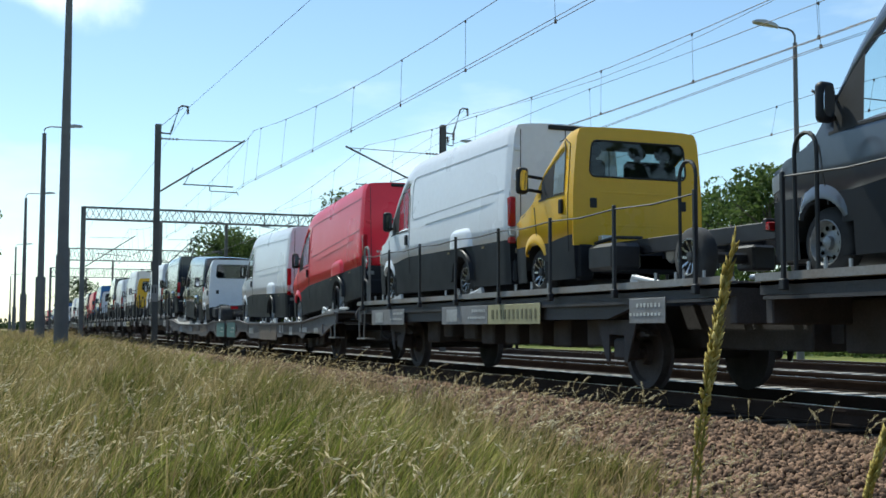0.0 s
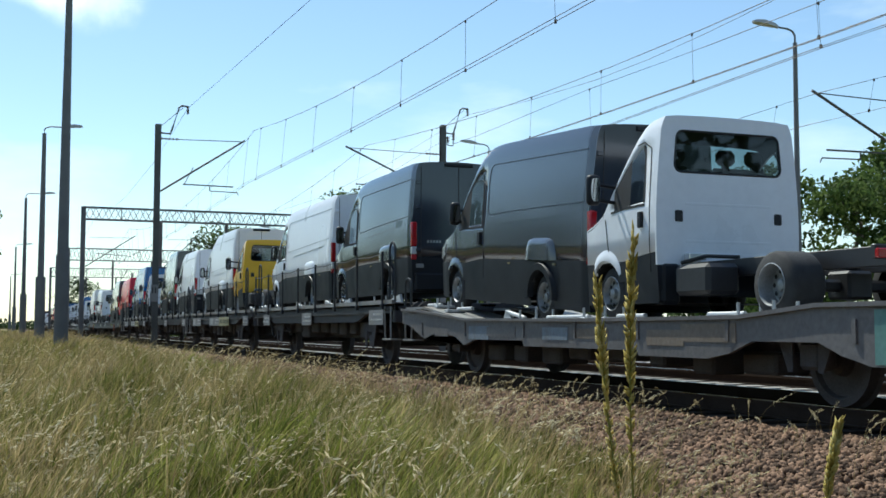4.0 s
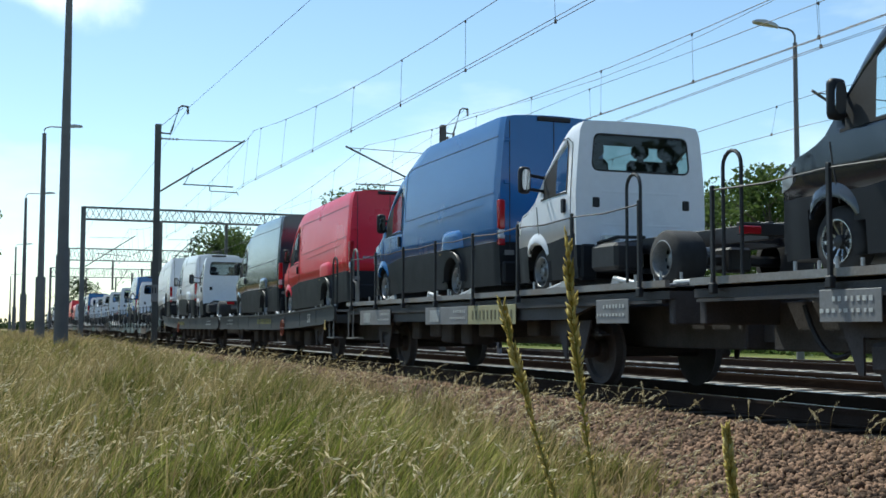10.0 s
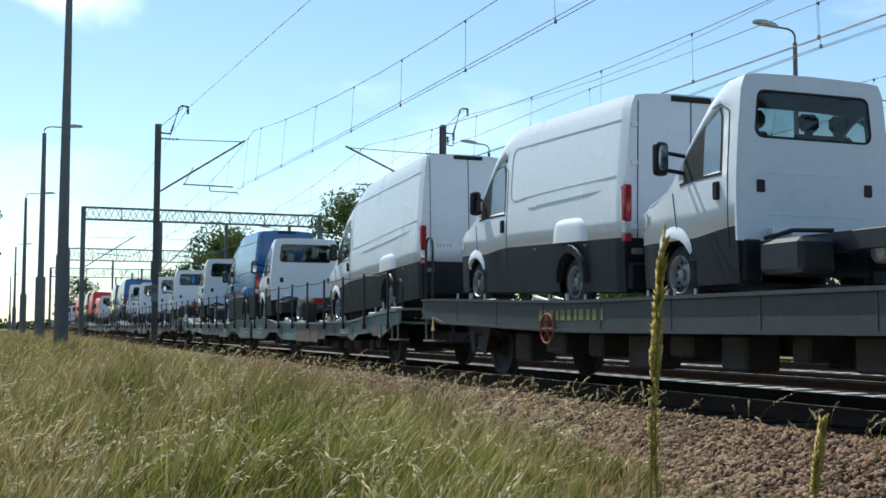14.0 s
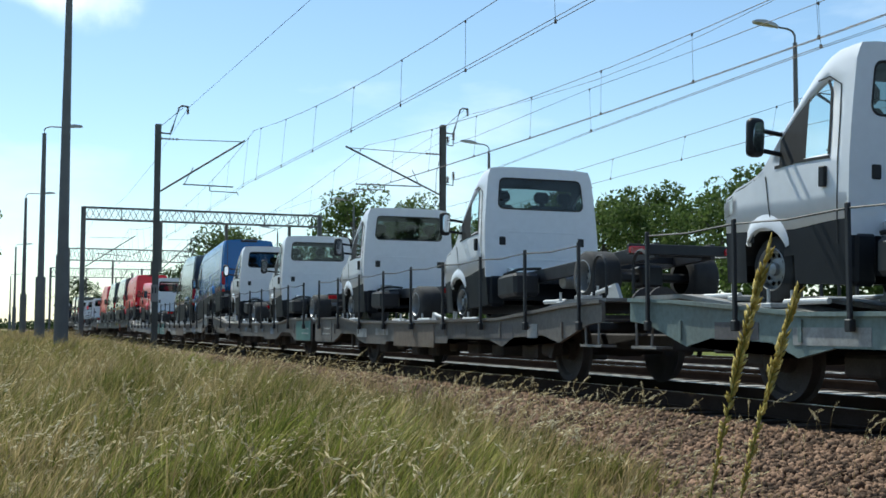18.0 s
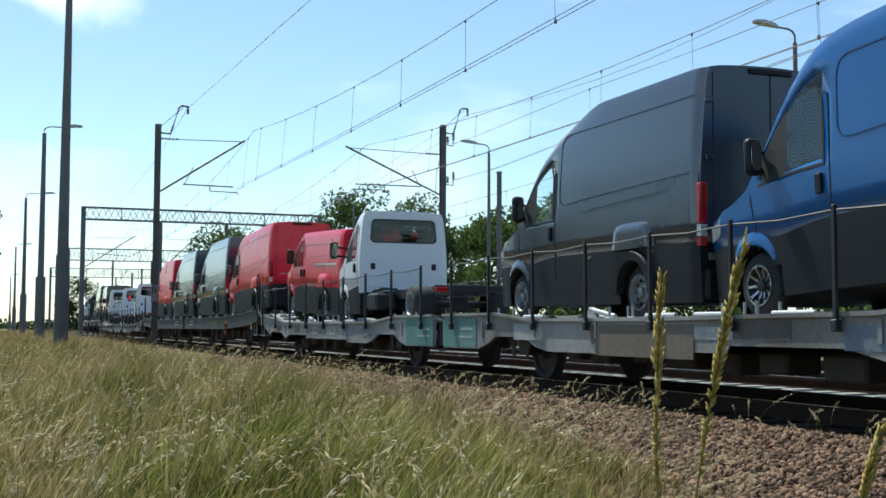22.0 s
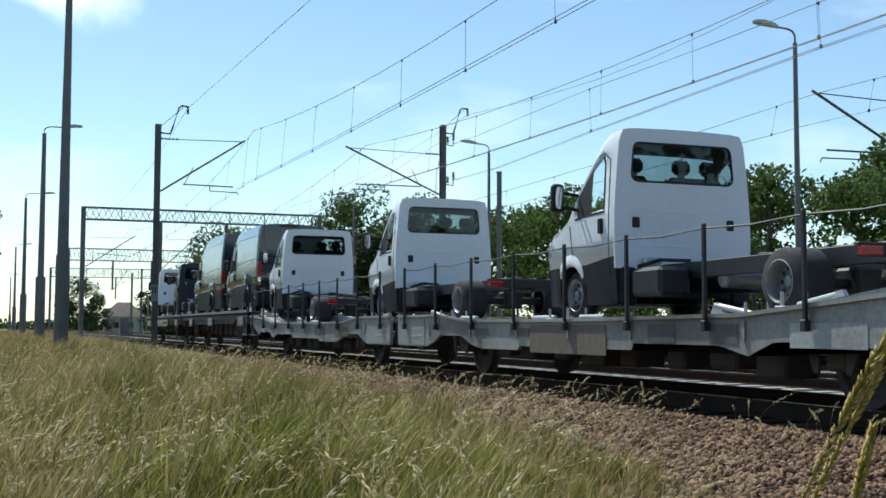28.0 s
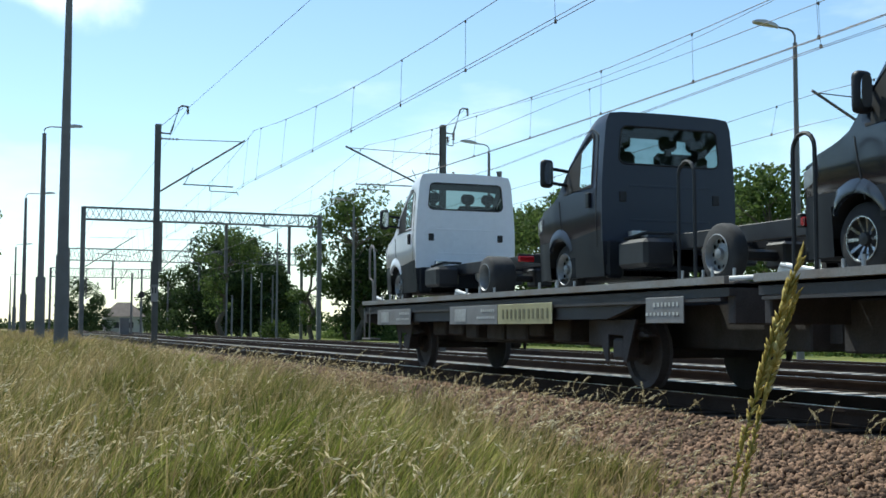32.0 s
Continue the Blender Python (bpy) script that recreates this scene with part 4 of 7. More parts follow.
            extrude_poly(bm, [(yb(a), q + 0.012) for a, q in top] + [(yb(a), q - 0.03) for a, q in top[::-1]], s * HALF, s * (HALF + 0.04))
            part("sill_flange", bm, sill_mat, thing)
            for aa in (1.1, 3.15, 5.4, ln * 0.5, ln - 5.4, ln - 3.6, ln - 1.7):
                part("stiffener", boxes((min(s * HALF, s * (HALF + 0.022)), max(s * HALF, s * (HALF + 0.022)), yb(aa) - 0.025, yb(aa) + 0.025, 0.63, 0.84)), sill_mat, thing)
            if index % 2 == 0:
                part("side_panel", boxes((min(s * HALF, s * (HALF + 0.014)), max(s * HALF, s * (HALF + 0.014)), min(yb(6.0), yb(8.2)), max(yb(6.0), yb(8.2)), 0.42, 0.80)), "sill_brown", thing, "beige repainted side panel")
            part("end_panel", boxes((min(s * HALF, s * (HALF + 0.012)), max(s * HALF, s * (HALF + 0.012)), min(yb(ln), yb(ln - 1.45)), max(yb(ln), yb(ln - 1.45)), 0.45, 0.92)), "sill_teal" if teal else sill_mat, thing, "faded teal end panel" if teal else "")
            # patches of newer paint and the ribbed plate over the joint's slope
            prn = random.Random(index * 3 + 1)
            for k in range(7):
                a0 = 1.3 + (ln - 4.6) * (k + prn.uniform(0.0, 0.6)) / 7
                w_, h0 = prn.uniform(0.25, 1.1), prn.uniform(0.56, 0.66)
                h1 = prn.uniform(0.74, 0.83)
                part("repaint_patch", boxes((min(s * HALF, s * (HALF + 0.006 + 0.0004 * k)), max(s * HALF, s * (HALF + 0.006 + 0.0004 * k)), min(yb(a0), yb(a0 + w_)), max(yb(a0), yb(a0 + w_)), h0, h1)), prn.choice(("patch_light", "sill_brown", "patch_blue", "sill_mauve", "patch_light")), thing)
            bm = bmesh.new()
            for k in range(22):
                aa = ln - 3.3 + 0.075 * k
                box(bm, min(s * 0.62, s * 1.30), max(s * 0.62, s * 1.30), yb(aa) - 0.016, yb(aa) + 0.016, z(aa) - 0.09, z(aa) - 0.03)
            part("ribbed_plate", bm, "rib_steel", thing, "galvanised ribbed bridging plate")
        # stake posts and rope
        if kind != "olive" and index not in (2, 3, 20, 21):
            n = 8 if kind == "black" else 9
            hp = 0.98 if kind == "black" else 1.08
            tops = []
            for k in range(n):
                aa = 0.5 + (ln - 1.0) * k / (n - 1)
                zz = (z(aa) - 0.14) if kind == "black" else 0.78
                zz1 = zz + hp + (0.1 if kind == "black" else 0.0)
                xx = s * (HALF + (0.035 if kind == "black" else 0.06))
                bm = boxes((xx - 0.02, xx + 0.02, yb(aa) - 0.023, yb(aa) + 0.023, zz, zz1), bevel=0.006)
                po = part("stake_post", bm, "post", thing)
                part("bracket", boxes((xx - 0.035, xx + 0.035, yb(aa) - 0.04, yb(aa) + 0.04, zz - 0.05, zz + 0.06), bevel=0.01), "post", po)
                tops.append((xx, yb(aa), zz1 - 0.05))
            bm = bmesh.new()
            for p, q in zip(tops, tops[1:]):
                mid = ((p[0] + q[0]) / 2, (p[1] + q[1]) / 2, (p[2] + q[2]) / 2 - 0.03)
                tube(bm, [p, mid, q], 0.011, 4)
            part("side_rope", bm, "post", thing)
        xs0, xs1 = (min(s * (HALF + 0.002), s * (HALF + 0.014)), max(s * (HALF + 0.002), s * (HALF + 0.014)))
        if kind == "black":
            # small plates on one half, long ones with a yellow name board on the other
            board = ((1.1, 3.1, "plate"), (5.1, 7.08, "plate"), (7.1, 8.95, "plate_yellow"), (11.4, 12.2, "plate")) if index % 2 else ((0.5, 1.45, "plate"), (6.2, 7.15, "plate"), (10.9, 11.7, "plate"))
            for a0, a1, mt in board:
                yy = min(yb(a0), yb(a1))
                pl = part("sign_plate", boxes((xs0, xs1, yy, yy + a1 - a0, 0.815, 1.105), bevel=0.004), mt, thing, "faded yellow name board" if mt == "plate_yellow" else "")
                if s < 0 and mt == "plate_yellow":
                    letters(pl, xs0 - 0.006, yy + 0.12, 0.89, 11, 0.085, 0.14, 0.065, "board_mark", index)
                elif s < 0:
                    letters(pl, xs0 - 0.006, yy + 0.1, 1.00, 7, 0.05, 0.045, 0.03, "white_mark", index)
                    letters(pl, xs0 - 0.006, yy + 0.1, 0.90, 9, 0.05, 0.035, 0.03, "white_mark", index + 9)
                    if a1 - a0 > 1.5:
                        part("data_panel", boxes((xs0 - 0.006, xs0 - 0.002, yy + 1.25, yy + 1.75, 0.86, 1.06)), "patch_light", pl)
        elif s < 0:
            if kind == "olive":
                letters(thing, -HALF - 0.006, yb(ln * 0.45), z(ln * 0.45) - 0.25, 11, 0.13, 0.14, 0.045, "yellow_mark", index)
                letters(thing, -HALF - 0.006, yb(ln - 1.9) - 0.4, z(ln - 1.9) - 0.15, 9, 0.06, 0.05, 0.04, "white_mark", index + 3)
                letters(thing, -HALF - 0.006, yb(ln - 1.9) - 0.4, z(ln - 1.9) - 0.26, 12, 0.055, 0.045, 0.035, "white_mark", index + 5)
            else:
                letters(thing, -HALF - 0.018, min(yb(ln - 0.2), yb(ln - 1.3)), 0.72, 6, 0.05, 0.04, 0.03, "white_mark", index)
                letters(thing, -HALF - 0.018, min(yb(ln - 0.2), yb(ln - 1.3)), 0.60, 8, 0.05, 0.035, 0.03, "white_mark", index + 2)
            if index == 8:
                fc = bpy.data.curves.new("lettering", "FONT")
                fc.body, fc.size, fc.extrude = "ST", 0.30, 0.002
                fc.materials.append(M["white_mark"])
                tx_ = new("lettering", fc)
                tx_.parent = thing
                tx_.matrix_basis = Matrix(((0, 0, -1, -HALF - 0.008), (-1, 0, 0, yb(2.28) + 0.17), (0, 1, 0, z(2.28) - 0.32), (0, 0, 0, 1)))
        # brake gear and solebar clutter under the deck
        rnd = random.Random(index * 7 + s)
        for k in range(8):
            bm = bmesh.new()
            aa = 3.3 + k * (ln - 6.6) / 7.5
            hh = rnd.uniform(0.16, 0.36) if kind != "pale" else rnd.uniform(0.08, 0.2)
            box(bm, min(s * 0.5, s * 0.95), max(s * 0.5, s * 0.95), yb(aa) - rnd.uniform(0.1, 0.4), yb(aa) + rnd.uniform(0.1, 0.4), RAILZ[kind] - 0.5 - hh, RAILZ[kind] - 0.42, bevel=0.03)
            part("brake_gear", bm, "bogie", thing)
        if kind == "olive":
            hw_ = bmesh.new()
            hx_, hy_, hz_ = s * (HALF + 0.03), yb(ln * 0.346), RAILZ[kind] - 0.36
            ring = [(hx_, hy_ + 0.2 * math.cos(k * math.pi / 10), hz_ + 0.2 * math.sin(k * math.pi / 10)) for k in range(21)]
            tube(hw_, ring, 0.018, 6)
            for k in range(3):
                a_ = k * math.pi / 3
                beam(hw_, (hx_, hy_ - 0.2 * math.cos(a_), hz_ - 0.2 * math.sin(a_)), (hx_, hy_ + 0.2 * math.cos(a_), hz_ + 0.2 * math.sin(a_)), 0.012)
            beam(hw_, (hx_ - s * 0.16, hy_, hz_), (hx_ + s * 0.02, hy_, hz_), 0.03, 8)
            part("brake_wheel", hw_, "brake_red", thing, "rusty red brake handwheel")
        if kind == "olive":
            bm = bmesh.new()
            yq, z3 = yb(0.63), 0.93
            extrude_poly(bm, [(yq - 0.09, z3 - 0.22), (yq + 0.09, z3 - 0.22), (yq + 0.035, z3 - 0.12), (yq + 0.03, z3), (yq - 0.03, z3), (yq - 0.035, z3 - 0.12)], s * (HALF + 0.036), s * (HALF + 0.05))
            part("changeover_lever", bm, "lever", thing, "yellow brake lever plate")
        # end fittings
        if kind == "black" and index % 2:
            bm = bmesh.new()
            f, y0, zd = -sgn, yb(0.75), z(0) - 0.05
            tube(bm, [(s * (HALF - 0.05), y0 + f * a_, zd + q) for a_, q in ((0, 0), (0.06, 0.95), (0.12, 1.1), (0.2, 1.16), (0.34, 1.15), (0.4, 1.08), (0.41, 0.6), (0.36, 0.5), (0.2, 0.46), (0.16, 0.4), (0.15, 0.0))], 0.024)
            part("end_handrail", bm, "deck_grey", thing, "bent grey handrail")
        if kind == "black":
            hoop(thing, s * (HALF - 0.04), yb(ln - 0.75) - 0.16, z(0) - 0.1, 1.38, 0.32)
            if index % 2 == 0:
                bm = bmesh.new()
                tube(bm, [(s * 1.05, yb(11.45 + 0.95 * q), 0.98 - 0.5 * math.sin(math.pi * q) ** 0.8) for q in [k / 10 for k in range(11)]], 0.028)
                part("hanging_hose", bm, "seam", thing)
        if kind != "black" or index % 2 == 0:
            hoop(thing, s * (HALF - 0.06), yb(0.15) - 0.17, z(0) - 0.05, 1.15 if kind != "pale" else 0.5)
        bm = bmesh.new()
        tube(bm, [(s * (HALF - 0.02), yb(0.5), z(0.5) - 0.15), (s * (HALF - 0.02), yb(0.45), 0.55)], 0.018)
        tube(bm, [(s * (HALF - 0.02), yb(0.1), z(0.5) - 0.15), (s * (HALF - 0.02), yb(0.12), 0.55)], 0.018)
        box(bm, min(s * 1.2, s * 1.42), max(s * 1.2, s * 1.42), yb(0.3) - 0.28, yb(0.3) + 0.28, 0.52, 0.55)
        part("foot_step", bm, "deck_grey", thing)
        bm = bmesh.new()
        f = -sgn
        for y0, y1, r in ((0.0, 0.28, 0.10), (0.28, 0.52, 0.075)):
            beam(bm, (s * 0.875, f * y0, 1.04), (s * 0.875, f * y1, 1.04), r, 14)
        beam(bm, (s * 0.875, f * 0.52, 1.04), (s * 0.875, f * 0.56, 1.04), 0.225, 18)
        part("buffer", bm, "bogie", thing, smooth=True)
    # ends, coupling, hose
    part("end_beam", boxes((-1.36, 1.36, min(yb(0), yb(0.14)), max(yb(0), yb(0.14)), 0.86, RAILZ[kind] - 0.06), bevel=0.015), {"black": "sill_black", "olive": "sill_green", "pale": sill_mat}[kind], thing)
    part("joint_beam", boxes((-1.30, 1.30, min(yb(ln), yb(ln - 0.12)), max(yb(ln), yb(ln - 0.12)), 0.45 if kind == "pale" else 0.8, RAILZ[kind] - 0.06), bevel=0.015), "bogie", thing)
    part("coupling_bar", boxes((-0.1, 0.1, min(yb(ln), yb(ln + 0.2)), max(yb(ln), yb(ln + 0.2)), 0.6, 0.8)), "bogie", thing)
    bm = bmesh.new()
    tube(bm, [(-0.35, yb(0.0), 0.9), (-0.38, yb(-0.2), 0.6), (-0.3, yb(-0.42), 0.5), (-0.2, yb(-0.5), 0.62)], 0.03)
    part("air_hose", bm, "tyre", thing)
    bm = bmesh.new()
    beam(bm, (0, yb(0.05), 1.0), (0, yb(-0.35), 0.92), 0.05, 8)
    lathe(bm, [(-0.05, 0.11), (0.05, 0.11)], "X", 12, 0, yb(-0.38), 0.92)
    part("coupling_hook", bm, "bogie", thing)
    for a_ in (2.1, ln - 2.65):
        wheelset(thing, yb(a_))
    thing.matrix_basis = pose(TRACK_X, outer, 0)
    moving.append((thing, TRACK_X, outer, 0.0, 0.0))
    return thing


i = 0
WAGONS = []
for kind, e0, j, e1 in UNITS:
    for outer in (e0, e1):
        WAGONS.append((wagon(kind, outer, j, i), outer, j))
        i += 1

# Vehicles, first to last: kind, colour, rear of the body along the train, wheelbase, single rear wheels.
LOAD = [("mid", "slate", -133.87), ("cab", "yellow", -123.5, 4.0, True), ("long", "white", -121.5), ("long", "red", -113.6), ("long", "white", -106.2),
        ("cab", "white", -92.95, 3.45), ("mid", "grey", -91.35), ("mid", "black", -84.08), ("long", "white", -78.15), ("cab", "yellow", -66.95, 4.0, True),
        ("long_tall", "white", -65.15), ("mid", "white", -56.48), ("mid_high", "black", -50.4), ("cab", "white", -39.95, 3.45), ("long_tall", "blue", -37.45),
        ("long", "red", -28.85), ("long_tall", "grey", -21.5), ("cab", "white", -7.8, 4.6), ("mid", "white", -5.55), ("long_tall", "white", 2.1),
        ("cab", "white", 15.5, 4.6), ("mid_tall", "blue", 17.7), ("cab", "white", 27.85, 3.75), ("cab", "white", 36.5, 4.6), ("cab", "white", 43.4, 4.6),
        ("cab", "white", 51.4, 4.6), ("cab", "white", 57.75, 3.45), ("long", "blue", 61.1), ("mid_tall", "grey", 68.2), ("cab", "white", 81.85, 4.6),
        ("low", "red", 83.3), ("long", "red", 91.12), ("long_tall", "grey", 98.45), ("long_tall", "grey", 106.05), ("long_tall", "red", 112.9),
        ("cab", "white", 128.55, 4.6), ("cab", "white", 137.5, 4.6), ("cab", "white", 147.75, 4.6), ("mid", "black", 151.1), ("long_tall", "black", 157.5),
        ("cab", "navy", 168.65, 3.75, True), ("cab", "white", 176.05, 4.6)]
NAMES = {"white": "white", "red": "red", "yellow": "yellow", "blue": "blue", "slate": "slate grey", "grey": "dark grey", "black": "black", "navy": "dark navy"}
ALLOYS = {1, 2, 7, 12, 27, 32, 39}
masters = {}
CAB_ROOF = {1: 2.25, 9: 2.35, 13: 2.33, 40: 2.32}
chock_rnd = random.Random(5)
for i, row in enumerate(LOAD):
    kind, colour, yr = row[:3]
    alloy = i in ALLOYS
    wb = row[3] if kind == "cab" else 0
    dual = not (len(row) > 4 and row[4])
    cab_roof = CAB_ROOF.get(i, 2.42)
    key = (kind, colour, wb, alloy, dual, cab_roof)
    if kind == "cab":
        length = wb + 1.0 + (1.35 if wb < 4.5 else 1.0)
        yr -= length - 2.28 + 0.28
        ax = (length - 1.0 - wb, length - 1.0)
        label = "%s single-cab truck with a bare chassis on a wagon" % NAMES[colour]
        category, group = "truck", "vehicles on the train"
    else:
        L, wb_, ro = {"long": (7.05, 4.1, 1.95), "mid": (5.95, 3.52, 1.43), "low": (5.95, 3.52, 1.43)}[kind.split("_")[0]]
        ax = (ro, ro + wb_)
        label = "%s %s panel van with black lower body" % ({"long": "long", "long_tall": "long high-roofed", "mid": "medium-length", "mid_tall": "high-roofed", "mid_high": "very high-roofed", "low": "low-roofed"}[kind], NAMES[colour])
        category, group = "van", "vehicles on the train"
    if key in masters:
        thing = copy_thing(masters[key], Matrix.Identity(4))
    else:
        thing = cab(colour, length, wb, alloy, dual, cab_roof) if kind == "cab" else van(kind, colour, alloy)
        masters[key] = thing
    tagged(thing, label, category, group)
    za, zb = deck_at(yr + ax[0]), deck_at(yr + ax[1])
    tilt = math.degrees(math.atan2(zb - za, ax[1] - ax[0]))
    z0 = za - math.tan(radians(tilt)) * ax[0] + 0.012
    thing.matrix_basis = pose(TRACK_X, yr, z0, tilt)
    moving.append((thing, TRACK_X, yr, z0, tilt))
    for a_ in ax:
        add_chocks(WAGONS, yr + a_, chock_rnd)


# ---------------------------------------------------------------- ground and track
def ground_z(x, y):
    """Height of the ground beside and under the track."""
    bank = -0.30 + 0.25 * min(1.0, max(0.0, (y - 8) / 50.0))          # grass side
    near = max(0.0, min(1.0, (x - 3.0) / 1.4))
    z = bank * (1 - near) + -0.46 * near
    if x > 5.2:
        z += min(1.0, (x - 5.2) / 1.5) * 0.25
    if x > 20.0:
        f = min(1.0, (x - 20.0) / 1.6)
        z = -0.21 * (1 - f) - 0.55 * f
    return z


def axis(cuts):
    out = []
    for a, b, n in cuts:
        out += [a + (b - a) * k / n for k in range(n)]
    return out + [cuts[-1][1]]


gx = axis(((-900, -60, 8), (-60, -6, 12), (-6, 3.5, 20), (3.5, 7.2, 26), (7.2, 19.6, 14), (19.6, 22, 8), (22, 60, 14), (60, 1500, 10)))
gy = axis(((-60, 2, 10), (2, 40, 76), (40, 120, 50), (120, 400, 20), (400, 2500, 8)))
bm = bmesh.new()
grid = [[bm.verts.new((x, y, ground_z(x, y) + (noise.noise(Vector((x * 0.8, y * 0.8, 0))) * 0.035 if x < 7 else 0))) for y in gy] for x in gx]
for i in range(len(gx) - 1):
    for j in range(len(gy) - 1):
        bm.faces.new((grid[i][j], grid[i + 1][j], grid[i + 1][j + 1], grid[i][j + 1]))


def ground_material():
    m = bpy.data.materials.new("ballast_and_soil")
    m.use_nodes = True
    n, l = m.node_tree.nodes, m.node_tree.links
    b = n["Principled BSDF"]
    b.inputs["Roughness"].default_value = 0.95
    b.inputs["Specular IOR Level"].default_value = 0.15
    co, sep = n.new("ShaderNodeTexCoord"), n.new("ShaderNodeSeparateXYZ")
    l.new(co.outputs["Object"], sep.inputs[0])
    vor, noi, big = n.new("ShaderNodeTexVoronoi"), n.new("ShaderNodeTexNoise"), n.new("ShaderNodeTexNoise")
    vor.inputs["Scale"].default_value, noi.inputs["Scale"].default_value, big.inputs["Scale"].default_value = 16, 45, 0.35
    for q in (vor, noi, big):
        l.new(co.outputs["Object"], q.inputs["Vector"])

    def mixer(a, b_, fac):
        mx = n.new("ShaderNodeMix")
        mx.data_type = "RGBA"
        for sock, v in (("A", a), ("B", b_)):
            if isinstance(v, tuple):
                mx.inputs[sock].default_value = (*v, 1)
            else:
                l.new(v, mx.inputs[sock])
        l.new(fac, mx.inputs["Factor"])
        return mx.outputs["Result"]

    def ranged(v, a, b_):
        r = n.new("ShaderNodeMapRange")
        r.inputs["From Min"].default_value, r.inputs["From Max"].default_value = a, b_
        l.new(v, r.inputs["Value"])
        return r.outputs[0]

    cell = n.new("ShaderNodeSeparateColor")
    l.new(vor.outputs["Color"], cell.inputs[0])
    stone = mixer((0.075, 0.048, 0.034), (0.24, 0.165, 0.12), cell.outputs[0])
    soil = mixer((0.13, 0.11, 0.05), (0.24, 0.2, 0.1), noi.outputs[0])
    meadow = mixer((0.07, 0.10, 0.022), (0.19, 0.19, 0.06), ranged(big.outputs[0], 0.35, 0.65))
    wob = n.new("ShaderNodeMath")
    wob.operation = "MULTIPLY_ADD"
    wob.inputs[1].default_value = 1.6
    l.new(big.outputs[0], wob.inputs[0])
    l.new(sep.outputs[0], wob.inputs[2])
    soil = mixer(soil, mixer((0.05, 0.075, 0.02), (0.13, 0.125, 0.045), noi.outputs[0]), ranged(sep.outputs[0], -0.8, -3.0))
    c1 = mixer(soil, stone, ranged(wob.outputs[0], 4.0, 4.8))
    c2 = mixer(c1, meadow, ranged(wob.outputs[0], 20.9, 21.7))
    l.new(c2, b.inputs["Base Color"])
    bp = n.new("ShaderNodeBump")
    bp.inputs["Strength"].default_value, bp.inputs["Distance"].default_value = 0.8, 0.05
    l.new(vor.outputs["Distance"], bp.inputs["Height"])
    l.new(bp.outputs[0], b.inputs["Normal"])
    return m


M["ground"] = ground_material()
ground = tagged(part("ground", bm, "ground", smooth=True), "gravel ballast and grassy soil beside the railway", "ground", kind="structure")

RAIL_Y0, RAIL_Y1 = -30.0, 700.0


def sleeper_mesh():
    """Concrete sleeper: waisted in the middle, sloped ends."""
    bm = bmesh.new()
    rows = []
    for x, w, h in ((-1.3, 0.125, -0.02), (-1.24, 0.135, 0.0), (-0.5, 0.135, 0.0), (-0.2, 0.11, -0.03), (0.2, 0.11, -0.03), (0.5, 0.135, 0.0), (1.24, 0.135, 0.0), (1.3, 0.125, -0.02)):
        rows.append([bm.verts.new(p) for p in ((x, -w - 0.02, -0.2), (x, -w, h), (x, w, h), (x, w + 0.02, -0.2))])
    for p, q in zip(rows, rows[1:]):
        for i in range(3):
            bm.faces.new((p[i], p[i + 1], q[i + 1], q[i]))
    bm.faces.new(rows[0])
    bm.faces.new(rows[-1])
    return bm


def build_track(tx, first, n_single, n_rest, mat="sleeper"):
    tr = tagged(empty("railway_track"), "straight railway track with concrete sleepers in brown ballast", "track", kind="structure")
    for s in (-1, 1):
        bm = bmesh.new()
        x = tx + s * 0.7535
        box(bm, x - 0.07, x + 0.07, RAIL_Y0, RAIL_Y1, -0.172, -0.155)
        box(bm, x - 0.01, x + 0.01, RAIL_Y0, RAIL_Y1, -0.155, -0.04)
        box(bm, x - 0.036, x + 0.036, RAIL_Y0, RAIL_Y1, -0.04, -0.004)
        r = part("rail", bm, "rail_side", tr, "rusty steel rail")
        part("rail_head", boxes((x - 0.03, x + 0.03, RAIL_Y0, RAIL_Y1, -0.004, 0.0)), "rail_head", r)
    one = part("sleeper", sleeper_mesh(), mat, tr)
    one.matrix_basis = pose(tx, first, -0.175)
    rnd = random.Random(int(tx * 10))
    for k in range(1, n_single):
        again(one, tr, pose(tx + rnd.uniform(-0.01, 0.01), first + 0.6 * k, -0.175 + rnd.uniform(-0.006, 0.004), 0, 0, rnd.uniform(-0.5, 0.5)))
    bm = bmesh.new()
    for k in range(n_single, n_single + n_rest):
        y = first + 0.6 * k
        box(bm, tx - 1.3, tx + 1.3, y - 0.13, y + 0.13, -0.4, -0.175)
    tagged(part("far_sleepers", bm, "sleeper", tr), kind="stuff")



build_track(TRACK_X, 1.0, 150, 300, "sleeper_dirt_shade")
build_track(TRACK2_X, 6.0, 150, 300)
build_track(TRACK3_X, 12.0, 100, 300)


# ---------------------------------------------------------------- masts, portals, wires, lamps
def column(parent, name, x, y, z0, z1, w0, w1, mat, sides=10):
    bm = bmesh.new()
    beam(bm, (x, y, z0), (x, y, z1), w0, sides, w1)
    return part(name, bm, mat, parent, smooth=True)


def insulator(parent, a, b, r=0.05):
    bm = bmesh.new()
    a, b = Vector(a), Vector(b)
    n = 5
    for k in range(n):
        p = a.lerp(b, (k + 0.15) / n)
        q = a.lerp(b, (k + 0.55) / n)
        beam(bm, p, q, r, 8, r * 0.6)
    beam(bm, a, b, r * 0.35, 6)
    part("insulator", bm, "insulator", parent)


SPAN, MAST_Y = 45.5, 41.7


